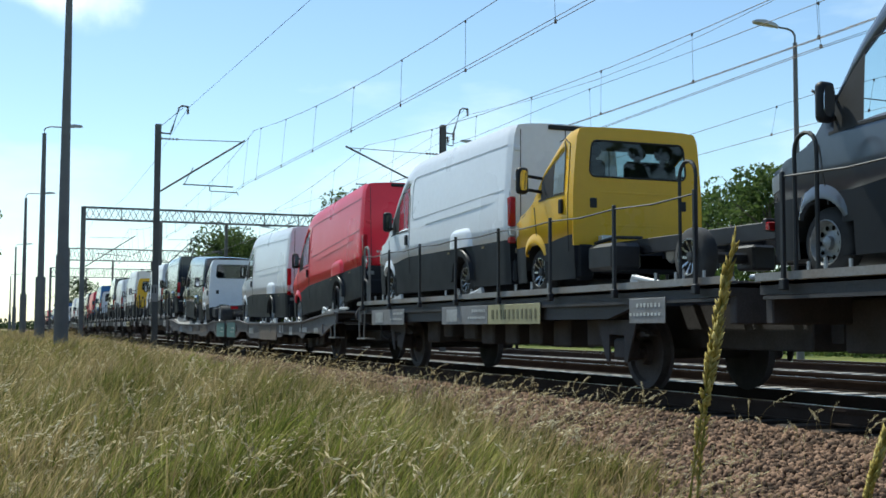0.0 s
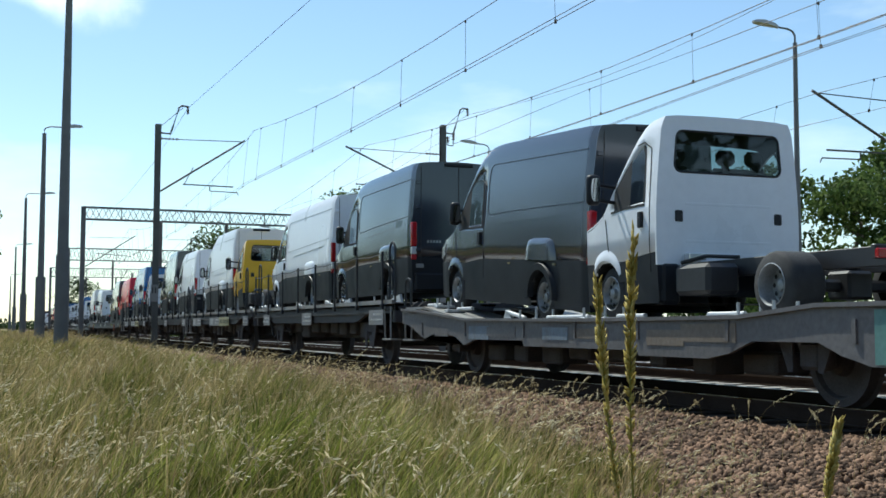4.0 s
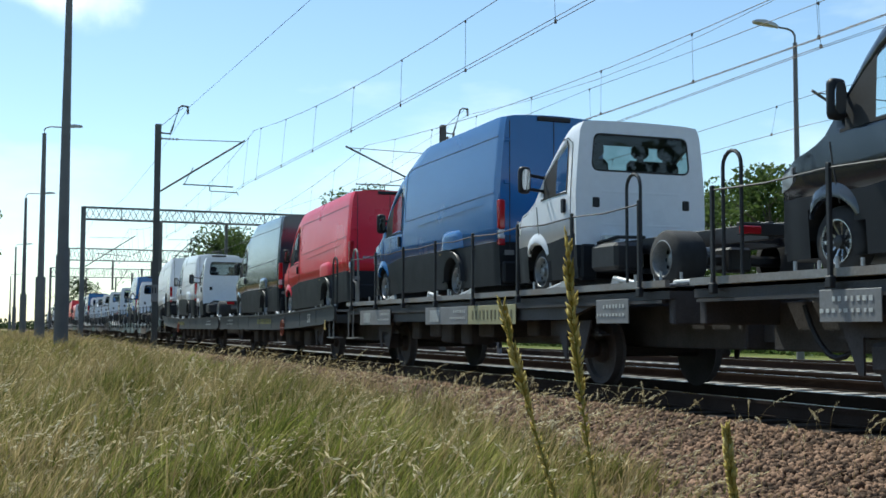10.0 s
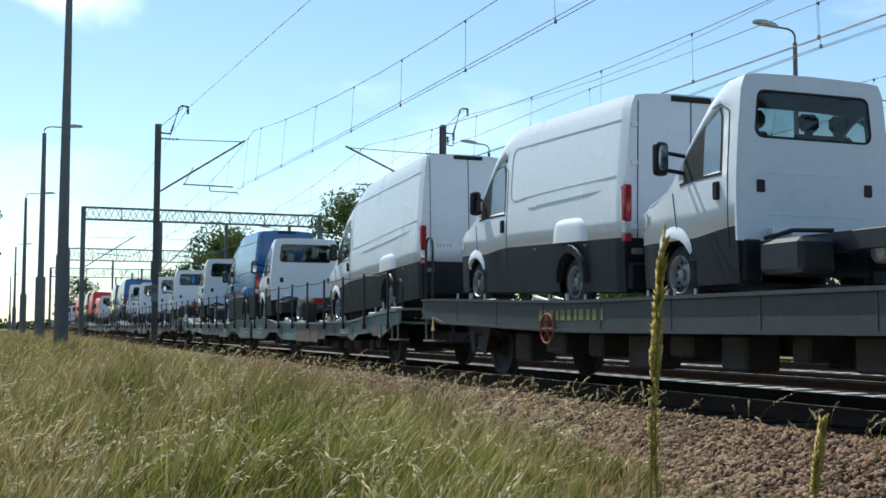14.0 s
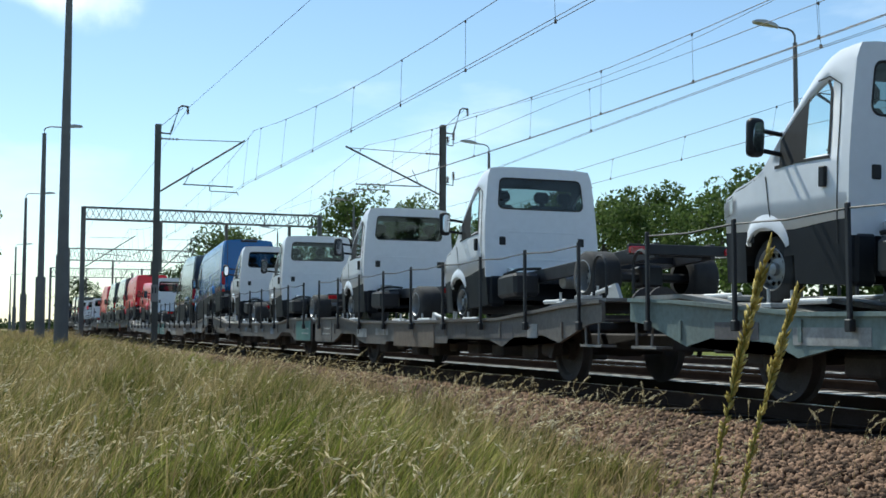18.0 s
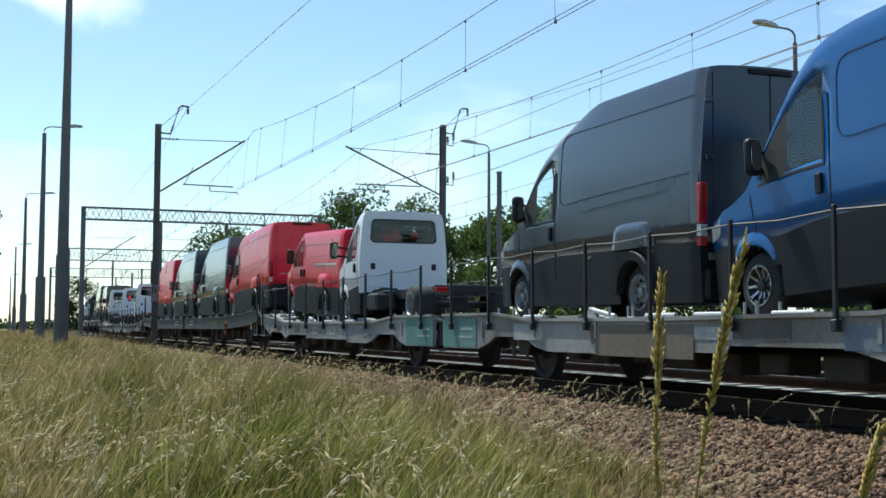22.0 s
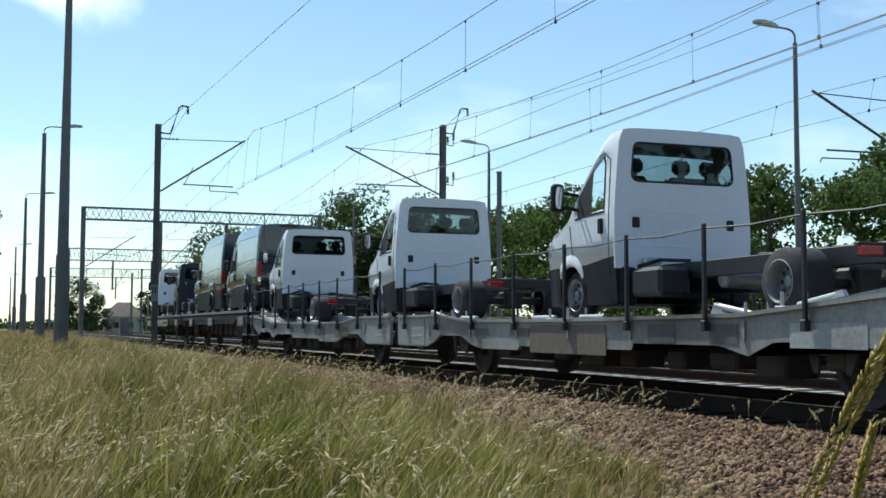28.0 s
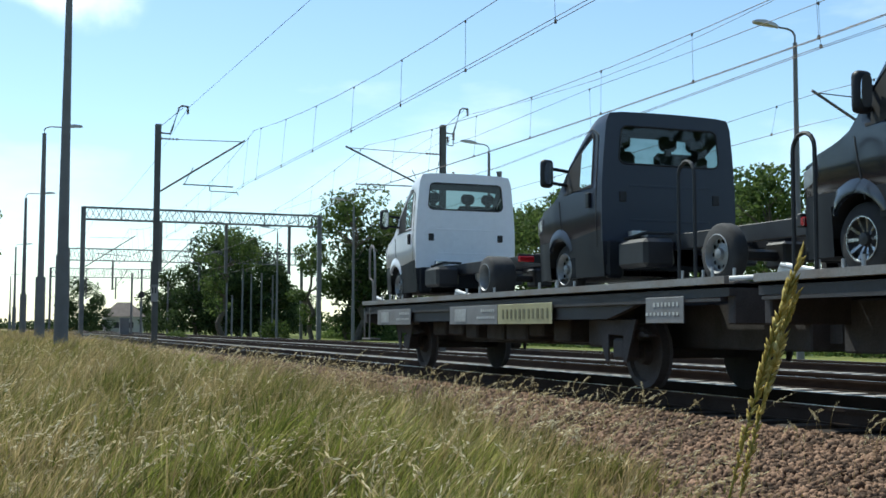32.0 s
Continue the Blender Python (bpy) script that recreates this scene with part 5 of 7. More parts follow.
def contact_mast(x, y, side, z_foot, z_top, reach, drop_tip, drop_low):
    """A catenary mast with its cantilever towards a track; side: +1 reaches to +x."""
    thing = tagged(empty("catenary_mast"), "slim dark steel catenary mast with a cantilever arm beside the track", "mast", "catenary masts")
    s = side
    bm = bmesh.new()
    for q in (-1, 1):
        box(bm, x - 0.10, x + 0.10, y + q * 0.105 - 0.012, y + q * 0.105 + 0.012, z_foot, z_top)
    box(bm, x - 0.012, x + 0.012, y - 0.095, y + 0.095, z_foot, z_top)
    part("post", bm, "mast", thing)
    part("foundation", boxes((x - 0.3, x + 0.3, y - 0.3, y + 0.3, z_foot - 0.5, z_foot + 0.08), bevel=0.03), "concrete", thing)
    part("number_plate", boxes((x - 0.15, x + 0.09, y - 0.14, y - 0.125, 1.65, 2.25), bevel=0.003), "plate", thing, "pale plate with plain dark bars")
    part("plate_bars", boxes((x - 0.12, x - 0.08, y - 0.146, y - 0.141, 1.95, 2.15), (x - 0.02, x + 0.02, y - 0.146, y - 0.141, 1.95, 2.15)), "seam", thing)
    z_tie, z_low = z_top - drop_tip - 0.05, z_top - drop_low
    tip = (x + s * reach, y, z_top - drop_tip)
    bm = bmesh.new()
    beam(bm, (x + s * 0.12, y, z_low), (x + s * (reach + 0.1), y, z_top - drop_tip + 0.05), 0.035, 8)
    part("cantilever", bm, "mast", thing)
    bm = bmesh.new()
    beam(bm, (x + s * 0.75, y, z_tie), tip, 0.015)
    part("tie_rod", bm, "mast", thing)
    insulator(thing, (x + s * 0.1, y, z_tie), (x + s * 0.75, y, z_tie))
    bm = bmesh.new()
    beam(bm, (x + s * 0.9, y, z_low + 0.28), (x + s * (reach - 0.3), y, z_low + 0.26), 0.025)
    beam(bm, (x + s * (reach * 0.62), y, z_low + 0.27), (x + s * (reach * 0.62), y, z_low + 0.08), 0.02)
    beam(bm, (x + s * (reach * 0.62), y, z_low + 0.08), (x + s * (reach - 0.15), y, z_low + 0.06), 0.018)
    beam(bm, (x + s * (reach - 0.15), y, z_low + 0.06), (x + s * (reach - 0.1), y, z_low - 0.05), 0.015)
    beam(bm, (x + s * 1.25, y, z_low + 0.9), (x + s * 0.95, y, z_low + 0.28), 0.015)
    part("registration_arm", bm, "mast", thing)
    # gooseneck for the feeder wire
    bm = bmesh.new()
    tube(bm, [(x + 0.1, y, z_top - 0.3), (x + 0.42, y, z_top - 0.32), (x + 0.5, y, z_top - 0.1), (x + 0.72, y, z_top + 0.65), (x + 0.82, y, z_top + 0.72), (x + 1.05, y, z_top + 0.70)], 0.035, 8)
    part("gooseneck", bm, "mast", thing)
    insulator(thing, (x + 1.03, y, z_top + 0.68), (x + 1.03, y, z_top + 0.42), 0.06)
    bm = bmesh.new()
    pts = [(x + 0.05 + 0.9 * math.sin(a) * 0.9, y, z_top - 0.1 + 0.75 * math.sin(a)) for a in [k * math.pi / 16 for k in range(9)]]
    tube(bm, pts, 0.01, 4)
    part("jumper_wire", bm, "wire", thing)
    if s < 0:
        for z in (z_top - 0.75, z_top - 2.3):
            bm = bmesh.new()
            tube(bm, [(x + 0.1, y, z), (x + 0.42, y, z - 0.04), (x + 0.44, y, z + 0.25)], 0.025)
            part("side_bracket", bm, "mast", thing)
            insulator(thing, (x + 0.44, y, z + 0.2), (x + 0.44, y, z + 0.5), 0.08)
            insulator(thing, (x + 0.2, y, z + 0.05), (x + 0.2, y, z + 0.32), 0.08)
        bm = bmesh.new()
        tube(bm, [(x - 0.12, y - 0.1, z_top - 1.2), (x - 0.3, y - 0.1, z_top - 1.9), (x - 0.34, y - 0.1, z_top - 3.2)], 0.012, 4)
        part("cable", bm, "wire", thing)
    return thing


contact_mast(4.9, MAST_Y, 1, -0.3, 7.95, 2.99, 0.45, 2.38)
contact_mast(15.7, MAST_Y, -1, -0.5, 8.62, 3.8, 1.1, 2.72)
contact_mast(21.4, 22.5, -1, -0.5, 7.5, 3.4, 1.1, 2.72)
contact_mast(5.2, MAST_Y + 4 * SPAN, 1, -0.3, 8.2, 2.9, 0.45, 2.38)


def portal(y, x0, x1, z0, z1, drops):
    """A lattice gantry over the tracks."""
    thing = tagged(empty("catenary_portal"), "grey steel lattice gantry spanning the tracks", "gantry", "lattice gantries")
    for x in (x0, x1):
        bm = boxes((x - 0.16, x + 0.16, y - 0.14, y + 0.14, -0.8, z1 + 0.05), bevel=0.01)
        part("column", bm, "lattice", thing)
    for z in (z0, z1):
        for q in (-0.3, 0.3):
            part("chord", boxes((x0, x1, y + q - 0.035, y + q + 0.035, z - 0.045, z + 0.045)), "lattice", thing)
    n = max(4, int((x1 - x0) / 0.42))
    n += n % 2
    brace = None
    for k in range(n):
        xa, xb = x0 + (x1 - x0) * k / n, x0 + (x1 - x0) * (k + 1) / n
        za, zb = (z0, z1) if k % 2 == 0 else (z1, z0)
        bm = bmesh.new()
        beam(bm, (xa, y - 0.3, za), (xb, y - 0.3, zb), 0.022, 4)
        part("brace", bm, "lattice", thing)
        bm = bmesh.new()
        beam(bm, (xa, y + 0.3, zb), (xb, y + 0.3, za), 0.022, 4)
        part("brace", bm, "lattice", thing)
    for k in range(0, n + 1, 6):
        xa = x0 + (x1 - x0) * k / n
        part("upright", boxes((xa - 0.03, xa + 0.03, y - 0.34, y - 0.28, z0, z1)), "lattice", thing)
    for x, zl in drops:
        part("drop_post", boxes((x - 0.1, x + 0.1, y - 0.1, y + 0.1, zl, z0 - 0.05), bevel=0.01), "mast", thing)
    for x, t in ((x0, TRACK_X), (drops[0][0], TRACK2_X)):
        bm = bmesh.new()
        beam(bm, (x + 0.1, y, 4.9), (t + 0.1, y, 7.2), 0.04)
        beam(bm, (x + 0.9, y, 5.9), (t - 0.2, y, 5.75), 0.025)
        beam(bm, (x + 0.5, y, 7.0), (t - 0.1, y, 7.05), 0.015)
        part("cantilever", bm, "mast", thing)
    return thing


portal(84.0, 4.9, 21.8, 8.27, 9.1, ((10.2, 4.7), (14.85, 4.7), (19.5, 4.7)))
portal(133.0, 6.3, 32.4, 8.1, 9.4, ((11.0, 4.9), (15.2, 4.9), (20.5, 4.9), (25.5, 4.9)))
portal(178.0, 6.0, 30.0, 8.1, 9.4, ((11.0, 4.9), (15.2, 4.9), (20.5, 4.9)))


def catenary(x, z_c0, z_c1, z_m0, z_m1, phase, double=0.05, first=1.2, gap=3.92, spans=(-1, 0, 1, 2, 3)):
    """Messenger and contact wire with droppers, hung at the masts; z at mid-span and at the masts."""
    thing = tagged(empty("overhead_line"), "thin dark overhead wires with droppers above a track", "overhead line", "overhead lines")
    line_m, line_c = [], []
    for sp in spans:
        ya = phase + sp * SPAN
        st = 0.2 if sp % 2 else -0.2

        def zm(f):
            return z_m0 + (z_m1 - z_m0) * (2 * f - 1) ** 2

        def zc(f):
            return z_c0 + (z_c1 - z_c0) * (2 * f - 1) ** 2

        for k in range(12):
            f = k / 12
            line_m.append((x, ya + SPAN * f, zm(f)))
            line_c.append((x + st * (1 - 2 * f), ya + SPAN * f, zc(f)))
        if sp < 3:
            for k in range(int((SPAN - first) / gap) + 1):
                f = 1 - (first + gap * k) / SPAN
                bd = bmesh.new()
                xa = x + st * (1 - 2 * f)
                beam(bd, (x, ya + SPAN * f, zm(f)), (xa + 0.02, ya + SPAN * f, zc(f)), 0.0045, 4)
                box(bd, x - 0.013, x + 0.013, ya + SPAN * f - 0.02, ya + SPAN * f + 0.02, zm(f) - 0.045, zm(f) + 0.015)
                box(bd, xa + 0.005, xa + 0.035, ya + SPAN * f - 0.02, ya + SPAN * f + 0.02, zc(f) - 0.02, zc(f) + 0.05)
                part("dropper", bd, "wire", thing)
    bm = bmesh.new()
    tube(bm, line_m, 0.009, 4)
    part("messenger_wire", bm, "wire", thing)
    for off in ((0.0, double) if double else (0.0,)):
        bm = bmesh.new()
        tube(bm, [(a + off, b, c) for a, b, c in line_c], 0.008, 4)
        part("contact_wire", bm, "wire", thing)


catenary(TRACK_X, 5.80, 6.00, 6.80, 7.95, MAST_Y, -0.12)
catenary(TRACK2_X, 5.62, 5.90, 6.60, 7.65, MAST_Y, 0.05, 3.5, 3.75)
catenary(TRACK3_X, 5.45, 5.62, 6.05, 6.38, 22.5, 0.0, 2.0, 4.2)


def anchored_line():
    """A second messenger and contact pair that draws in from the far mast, where it is tied off."""
    thing = tagged(empty("overhead_line"), "thin overhead wires tied off at a mast behind the tracks", "overhead line", "overhead lines")
    side = lambda y: 16.15 + (y - MAST_Y) * 3.45 / 45.7
    top = [(41.7, 7.92), (38.7, 7.76), (33.2, 7.60), (28.6, 7.46), (22.0, 7.13), (17.9, 6.97), (8.0, 6.75), (-4.0, 6.7)]
    low = [(41.7, 6.50), (36.5, 6.30), (28.8, 6.26), (22.0, 6.17), (17.9, 6.11), (15.9, 6.05), (8.0, 5.95), (-4.0, 5.9)]
    bm = bmesh.new()
    tube(bm, [(side(y), y, z) for y, z in top], 0.009, 4)
    part("messenger_wire", bm, "wire", thing)
    for off in (0.0, 0.09):
        bm = bmesh.new()
        tube(bm, [(side(y) + off, y, z) for y, z in low], 0.008, 4)
        part("contact_wire", bm, "wire", thing)
    for y, za, zb in ((28.6, 7.46, 6.27), (17.8, 6.97, 6.11), (7.5, 6.75, 5.95)):
        bm = bmesh.new()
        beam(bm, (side(y), y, za), (side(y) + 0.04, y, zb), 0.0045, 4)
        box(bm, side(y) - 0.013, side(y) + 0.013, y - 0.02, y + 0.02, za - 0.045, za + 0.015)
        box(bm, side(y) + 0.02, side(y) + 0.06, y - 0.02, y + 0.02, zb - 0.02, zb + 0.05)
        part("dropper", bm, "wire", thing)


anchored_line()


def feeder(x, heights):
    """One wire between mast tops; heights: (y, z) rows."""
    thing = tagged(empty("feeder_wire"), "single thin feeder wire between mast tops", "wire", "overhead lines")
    bm = bmesh.new()
    tube(bm, [(x, y, z) for y, z in heights], 0.008, 4)
    part("strand", bm, "wire", thing)


feeder(5.93, ((-4, 8.4), (8, 7.7), (16, 7.62), (23.8, 7.76), (34, 8.24), (41.7, 8.6), (52, 8.0), (64, 7.8), (76, 8.1), (87, 8.7), (110, 7.9), (133, 8.7)))
feeder(16.75, ((-4, 9.8), (14, 8.9), (22.4, 8.49), (25.2, 8.38), (28, 8.32), (31.3, 8.37), (36, 8.62), (41.7, 9.1), (52, 8.5), (64, 8.2), (76, 8.5), (87, 9.1), (110, 8.3), (133, 9.1)))
feeder(16.14, ((41.7, 8.3), (52, 7.6), (64, 7.3), (76, 7.6), (87, 8.2), (110, 7.4), (133, 8.2)))


def street_lamp(x, y, z0, z1, arm, head, stages, label):
    """A lamp post: tapered pole in two stages, curved arm, flat lantern. arm: reach in x."""
    thing = tagged(empty("lamp_post"), label, "lamp post", "lamp posts")
    a, b, w0, w1, w2 = stages
    column(thing, "pole_base", x, y, z0, a, w0, w0 * 0.94, "concrete", 14)
    column(thing, "pole", x, y, a - 0.02, z1, w1, w2, "concrete", 14)
    s = 1 if arm > 0 else -1
    bm = bmesh.new()
    pts = [(x, y, z1 - 0.02), (x, y, z1 + head * 0.5), (x + s * 0.08, y, z1 + head * 0.8), (x + s * 0.25, y, z1 + head * 0.95), (x + arm, y, z1 + head)]
    tube(bm, pts, 0.03, 8)
    part("arm", bm, "lattice", thing)
    bm = bmesh.new()
    xa = x + arm
    rows = []
    for f, w, h in ((0, 0.05, 0.05), (0.12, 0.10, 0.09), (0.4, 0.15, 0.11), (0.62, 0.12, 0.07), (0.7, 0.05, 0.03)):
        z = z1 + head + f * 0.12
        rows.append([bm.verts.new((xa + s * f * 1.25, y + q * w, z + t)) for q, t in ((-1, -0.02), (-0.7, h), (0.7, h), (1, -0.02), (0, -0.05))])
    for p, q in zip(rows, rows[1:]):
        for i in range(5):
            bm.faces.new((p[i], p[(i + 1) % 5], q[(i + 1) % 5], q[i]))
    bm.faces.new(rows[0])
    bm.faces.new(rows[-1])
    part("lantern", bm, "lamp_head", thing, smooth=True)


CON = "tall tapered concrete lamp post beside the grass path"
street_lamp(1.78, 41.5, -0.3, 13.2, 1.3, 0.5, (3.2, 0, 0.24, 0.19, 0.10), CON)
street_lamp(1.5, 57.5, -0.3, 9.9, 0.85, 0.35, (3.1, 0, 0.24, 0.15, 0.09), CON)
street_lamp(1.16, 88.0, -0.3, 10.0, 1.1, 0.35, (3.1, 0, 0.24, 0.15, 0.09), CON)
street_lamp(0.95, 146.0, -0.3, 10.2, 1.0, 0.35, (3.1, 0, 0.24, 0.15, 0.09), CON)
street_lamp(0.75, 230.0, -0.3, 10.2, 1.0, 0.35, (3.1, 0, 0.24, 0.15, 0.09), CON)
STEEL = "slim grey lamp post with a flat lantern behind the tracks"
street_lamp(22.0, 28.4, -0.6, 9.35, -0.62, 0.42, (2.0, 0, 0.12, 0.10, 0.065), STEEL)
street_lamp(22.0, 52.0, -0.6, 9.35, -0.62, 0.42, (2.0, 0, 0.12, 0.10, 0.065), STEEL)
street_lamp(22.0, 75.6, -0.6, 9.0, -0.62, 0.42, (2.0, 0, 0.12, 0.10, 0.065), STEEL)
street_lamp(22.0, 99.2, -0.6, 9.0, -0.62, 0.42, (2.0, 0, 0.12, 0.10, 0.065), STEEL)


def plain_post(x, y, z1, r, mat, label):
    thing = tagged(empty("post"), label, "post", "line-side posts")
    column(thing, "shaft", x, y, -0.7, z1, r, r * 0.9, mat, 8)
    bm = bmesh.new()
    beam(bm, (x, y, z1), (x, y, z1 + 0.05), r * 1.1, 8)
    part("cap", bm, mat, thing)


for x, y, z1, r in ((17.0, 39.2, 6.5, 0.11), (13.4, 136, 6.9, 0.13), (14.9, 140, 7.6, 0.13), (19.5, 152, 6.6, 0.12), (21.0, 118, 5.2, 0.1), (22.6, 118, 5.6, 0.1), (24.3, 122, 6.4, 0.1), (25.4, 122, 6.5, 0.1), (26.6, 122, 6.3, 0.1), (19.0, 104, 3.6, 0.09)):
    plain_post(x, y, z1, r, "concrete", "weathered grey line-side post behind the tracks")

# signal, relay cabinet, house
sig = tagged(empty("railway_signal"), "small railway signal on a slim post beside the track", "signal")
column(sig, "post", 14.2, 133.5, -0.5, 4.0, 0.07, 0.07, "concrete", 8)
bm = bmesh.new()
lathe(bm, [(-0.15, 0.3), (-0.15, 0.36), (0.1, 0.36), (0.1, 0.2)], "X", 16, 14.2, 133.3, 4.4)
bmesh.ops.rotate(bm, verts=bm.verts, cent=(14.2, 133.3, 4.4), matrix=Matrix.Rotation(radians(90), 3, "Z"))
part("signal_head", bm, "seam", sig)
cabin = tagged(empty("relay_cabinet"), "pale concrete relay cabinet beside the track", "cabinet")
part("body", boxes((11.9, 12.9, 133.0, 134.0, -0.5, 1.7), bevel=0.03), "concrete", cabin)
part("lid", boxes((11.85, 12.95, 132.95, 134.05, 1.7, 1.8), bevel=0.02), "concrete", cabin)

M["roof_tile"] = material("brown_roof_tiles", (0.10, 0.075, 0.065), 0.8, 0, 0.3, 1, 12, 0.3)
M["render_wall"] = material("old_render", (0.42, 0.40, 0.36), 0.9, 0, 0.2, 0.6, 8)
house = tagged(empty("house"), "distant house with a brown hipped roof among trees", "house")
hx0, hx1, hy0, hy1 = 20.5, 28.5, 262, 272
part("wall", boxes((hx0, hx1, hy0, hy1, -0.6, 3.2)), "render_wall", house)
bm = bmesh.new()
v = [bm.verts.new(p) for p in ((hx0 - 0.5, hy0 - 0.5, 3.1), (hx1 + 0.5, hy0 - 0.5, 3.1), (hx1 + 0.5, hy1 + 0.5, 3.1), (hx0 - 0.5, hy1 + 0.5, 3.1), (hx0 + 2.6, hy0 + 4, 6.3), (hx1 - 2.6, hy0 + 4, 6.3))]
for q in ((0, 1, 5, 4), (2, 3, 4, 5), (1, 2, 5), (3, 0, 4), (3, 2, 1, 0)):
    bm.faces.new([v[i] for i in q])
part("roof", bm, "roof_tile", house)
for x in (22.2, 25.2):
    part("window", boxes((x, x + 1.1, hy0 - 0.05, hy0 + 0.02, 0.6, 1.9)), "seam", house)


# ---------------------------------------------------------------- foliage
def leafy(name, ramp, trans=0.45, rough=0.6):
    """Leaf or blade surface: colour from piece to piece, light passes through."""
    m = bpy.data.materials.new(name)
    m.use_nodes = True
    n, l = m.node_tree.nodes, m.node_tree.links
    b = n["Principled BSDF"]
    b.inputs["Roughness"].default_value = rough
    b.inputs["Specular IOR Level"].default_value = 0.1
    geo = n.new("ShaderNodeNewGeometry")
    cr = n.new("ShaderNodeValToRGB")
    el = cr.color_ramp.elements
    el[0].position, el[0].color = 0.0, (*ramp[0], 1)
    el[1].position, el[1].color = 1.0, (*ramp[-1], 1)
    for k, c in enumerate(ramp[1:-1]):
        e = el.new((k + 1) / (len(ramp) - 1))
        e.color = (*c, 1)
    co, no, ad = n.new("ShaderNodeTexCoord"), n.new("ShaderNodeTexNoise"), n.new("ShaderNodeMath")
    no.inputs["Scale"].default_value, no.inputs["Detail"].default_value = 1.1, 3
    l.new(co.outputs["Object"], no.inputs["Vector"])
    mr = n.new("ShaderNodeMapRange")
    mr.inputs["From Min"].default_value, mr.inputs["From Max"].default_value = 0.3, 0.7
    mr.inputs["To Min"].default_value, mr.inputs["To Max"].default_value = -0.45, 0.45
    ad.operation = "ADD"
    l.new(no.outputs[0], mr.inputs["Value"])
    l.new(geo.outputs["Random Per Island"], ad.inputs[0])
    l.new(mr.outputs[0], ad.inputs[1])
    l.new(ad.outputs[0], cr.inputs[0])
    l.new(cr.outputs[0], b.inputs["Base Color"])
    tr, mx = n.new("ShaderNodeBsdfTranslucent"), n.new("ShaderNodeMixShader")
    l.new(cr.outputs[0], tr.inputs[0])
    mx.inputs[0].default_value = trans
    l.new(b.outputs[0], mx.inputs[1])
    l.new(tr.outputs[0], mx.inputs[2])
    l.new(mx.outputs[0], n["Material Output"].inputs[0])
    return m


M["leaf"] = leafy("tree_leaves", ((0.045, 0.075, 0.022), (0.075, 0.115, 0.03), (0.12, 0.16, 0.05)))
M["leaf_dark"] = leafy("dark_leaves", ((0.022, 0.04, 0.016), (0.04, 0.065, 0.022), (0.07, 0.10, 0.035)), 0.35)
M["bark"] = material("tree_bark", (0.10, 0.085, 0.065), 0.9, 0, 0.35, 3, 25, 0.4)
M["blade"] = leafy("green_grass", ((0.082, 0.096, 0.021), (0.168, 0.17, 0.043), (0.268, 0.232, 0.085), (0.48, 0.365, 0.19)), 0.53)
M["straw"] = leafy("dry_grass", ((0.19, 0.14, 0.06), (0.29, 0.22, 0.105), (0.42, 0.34, 0.18)), 0.5)
M["seed"] = leafy("pale_seed_heads", ((0.38, 0.30, 0.16), (0.56, 0.47, 0.28), (0.76, 0.68, 0.48)), 0.45)


def raw(name, verts, faces, mat, parent=None, smooth=False):
    me = bpy.data.meshes.new(name)
    verts = np.asarray(verts, dtype=np.float32).reshape(-1, 3)
    faces = np.asarray(faces, dtype=np.int32)
    k = faces.shape[1]
    me.vertices.add(len(verts))
    me.vertices.foreach_set("co", verts.ravel())
    me.loops.add(faces.size)
    me.loops.foreach_set("vertex_index", faces.ravel())
    me.polygons.add(len(faces))
    me.polygons.foreach_set("loop_start", np.arange(0, faces.size, k, dtype=np.int32))
    me.update(calc_edges=True)
    me.validate()
    me.materials.append(M[mat])
    ob = new(name, me)
    ob.parent = parent
    return ob


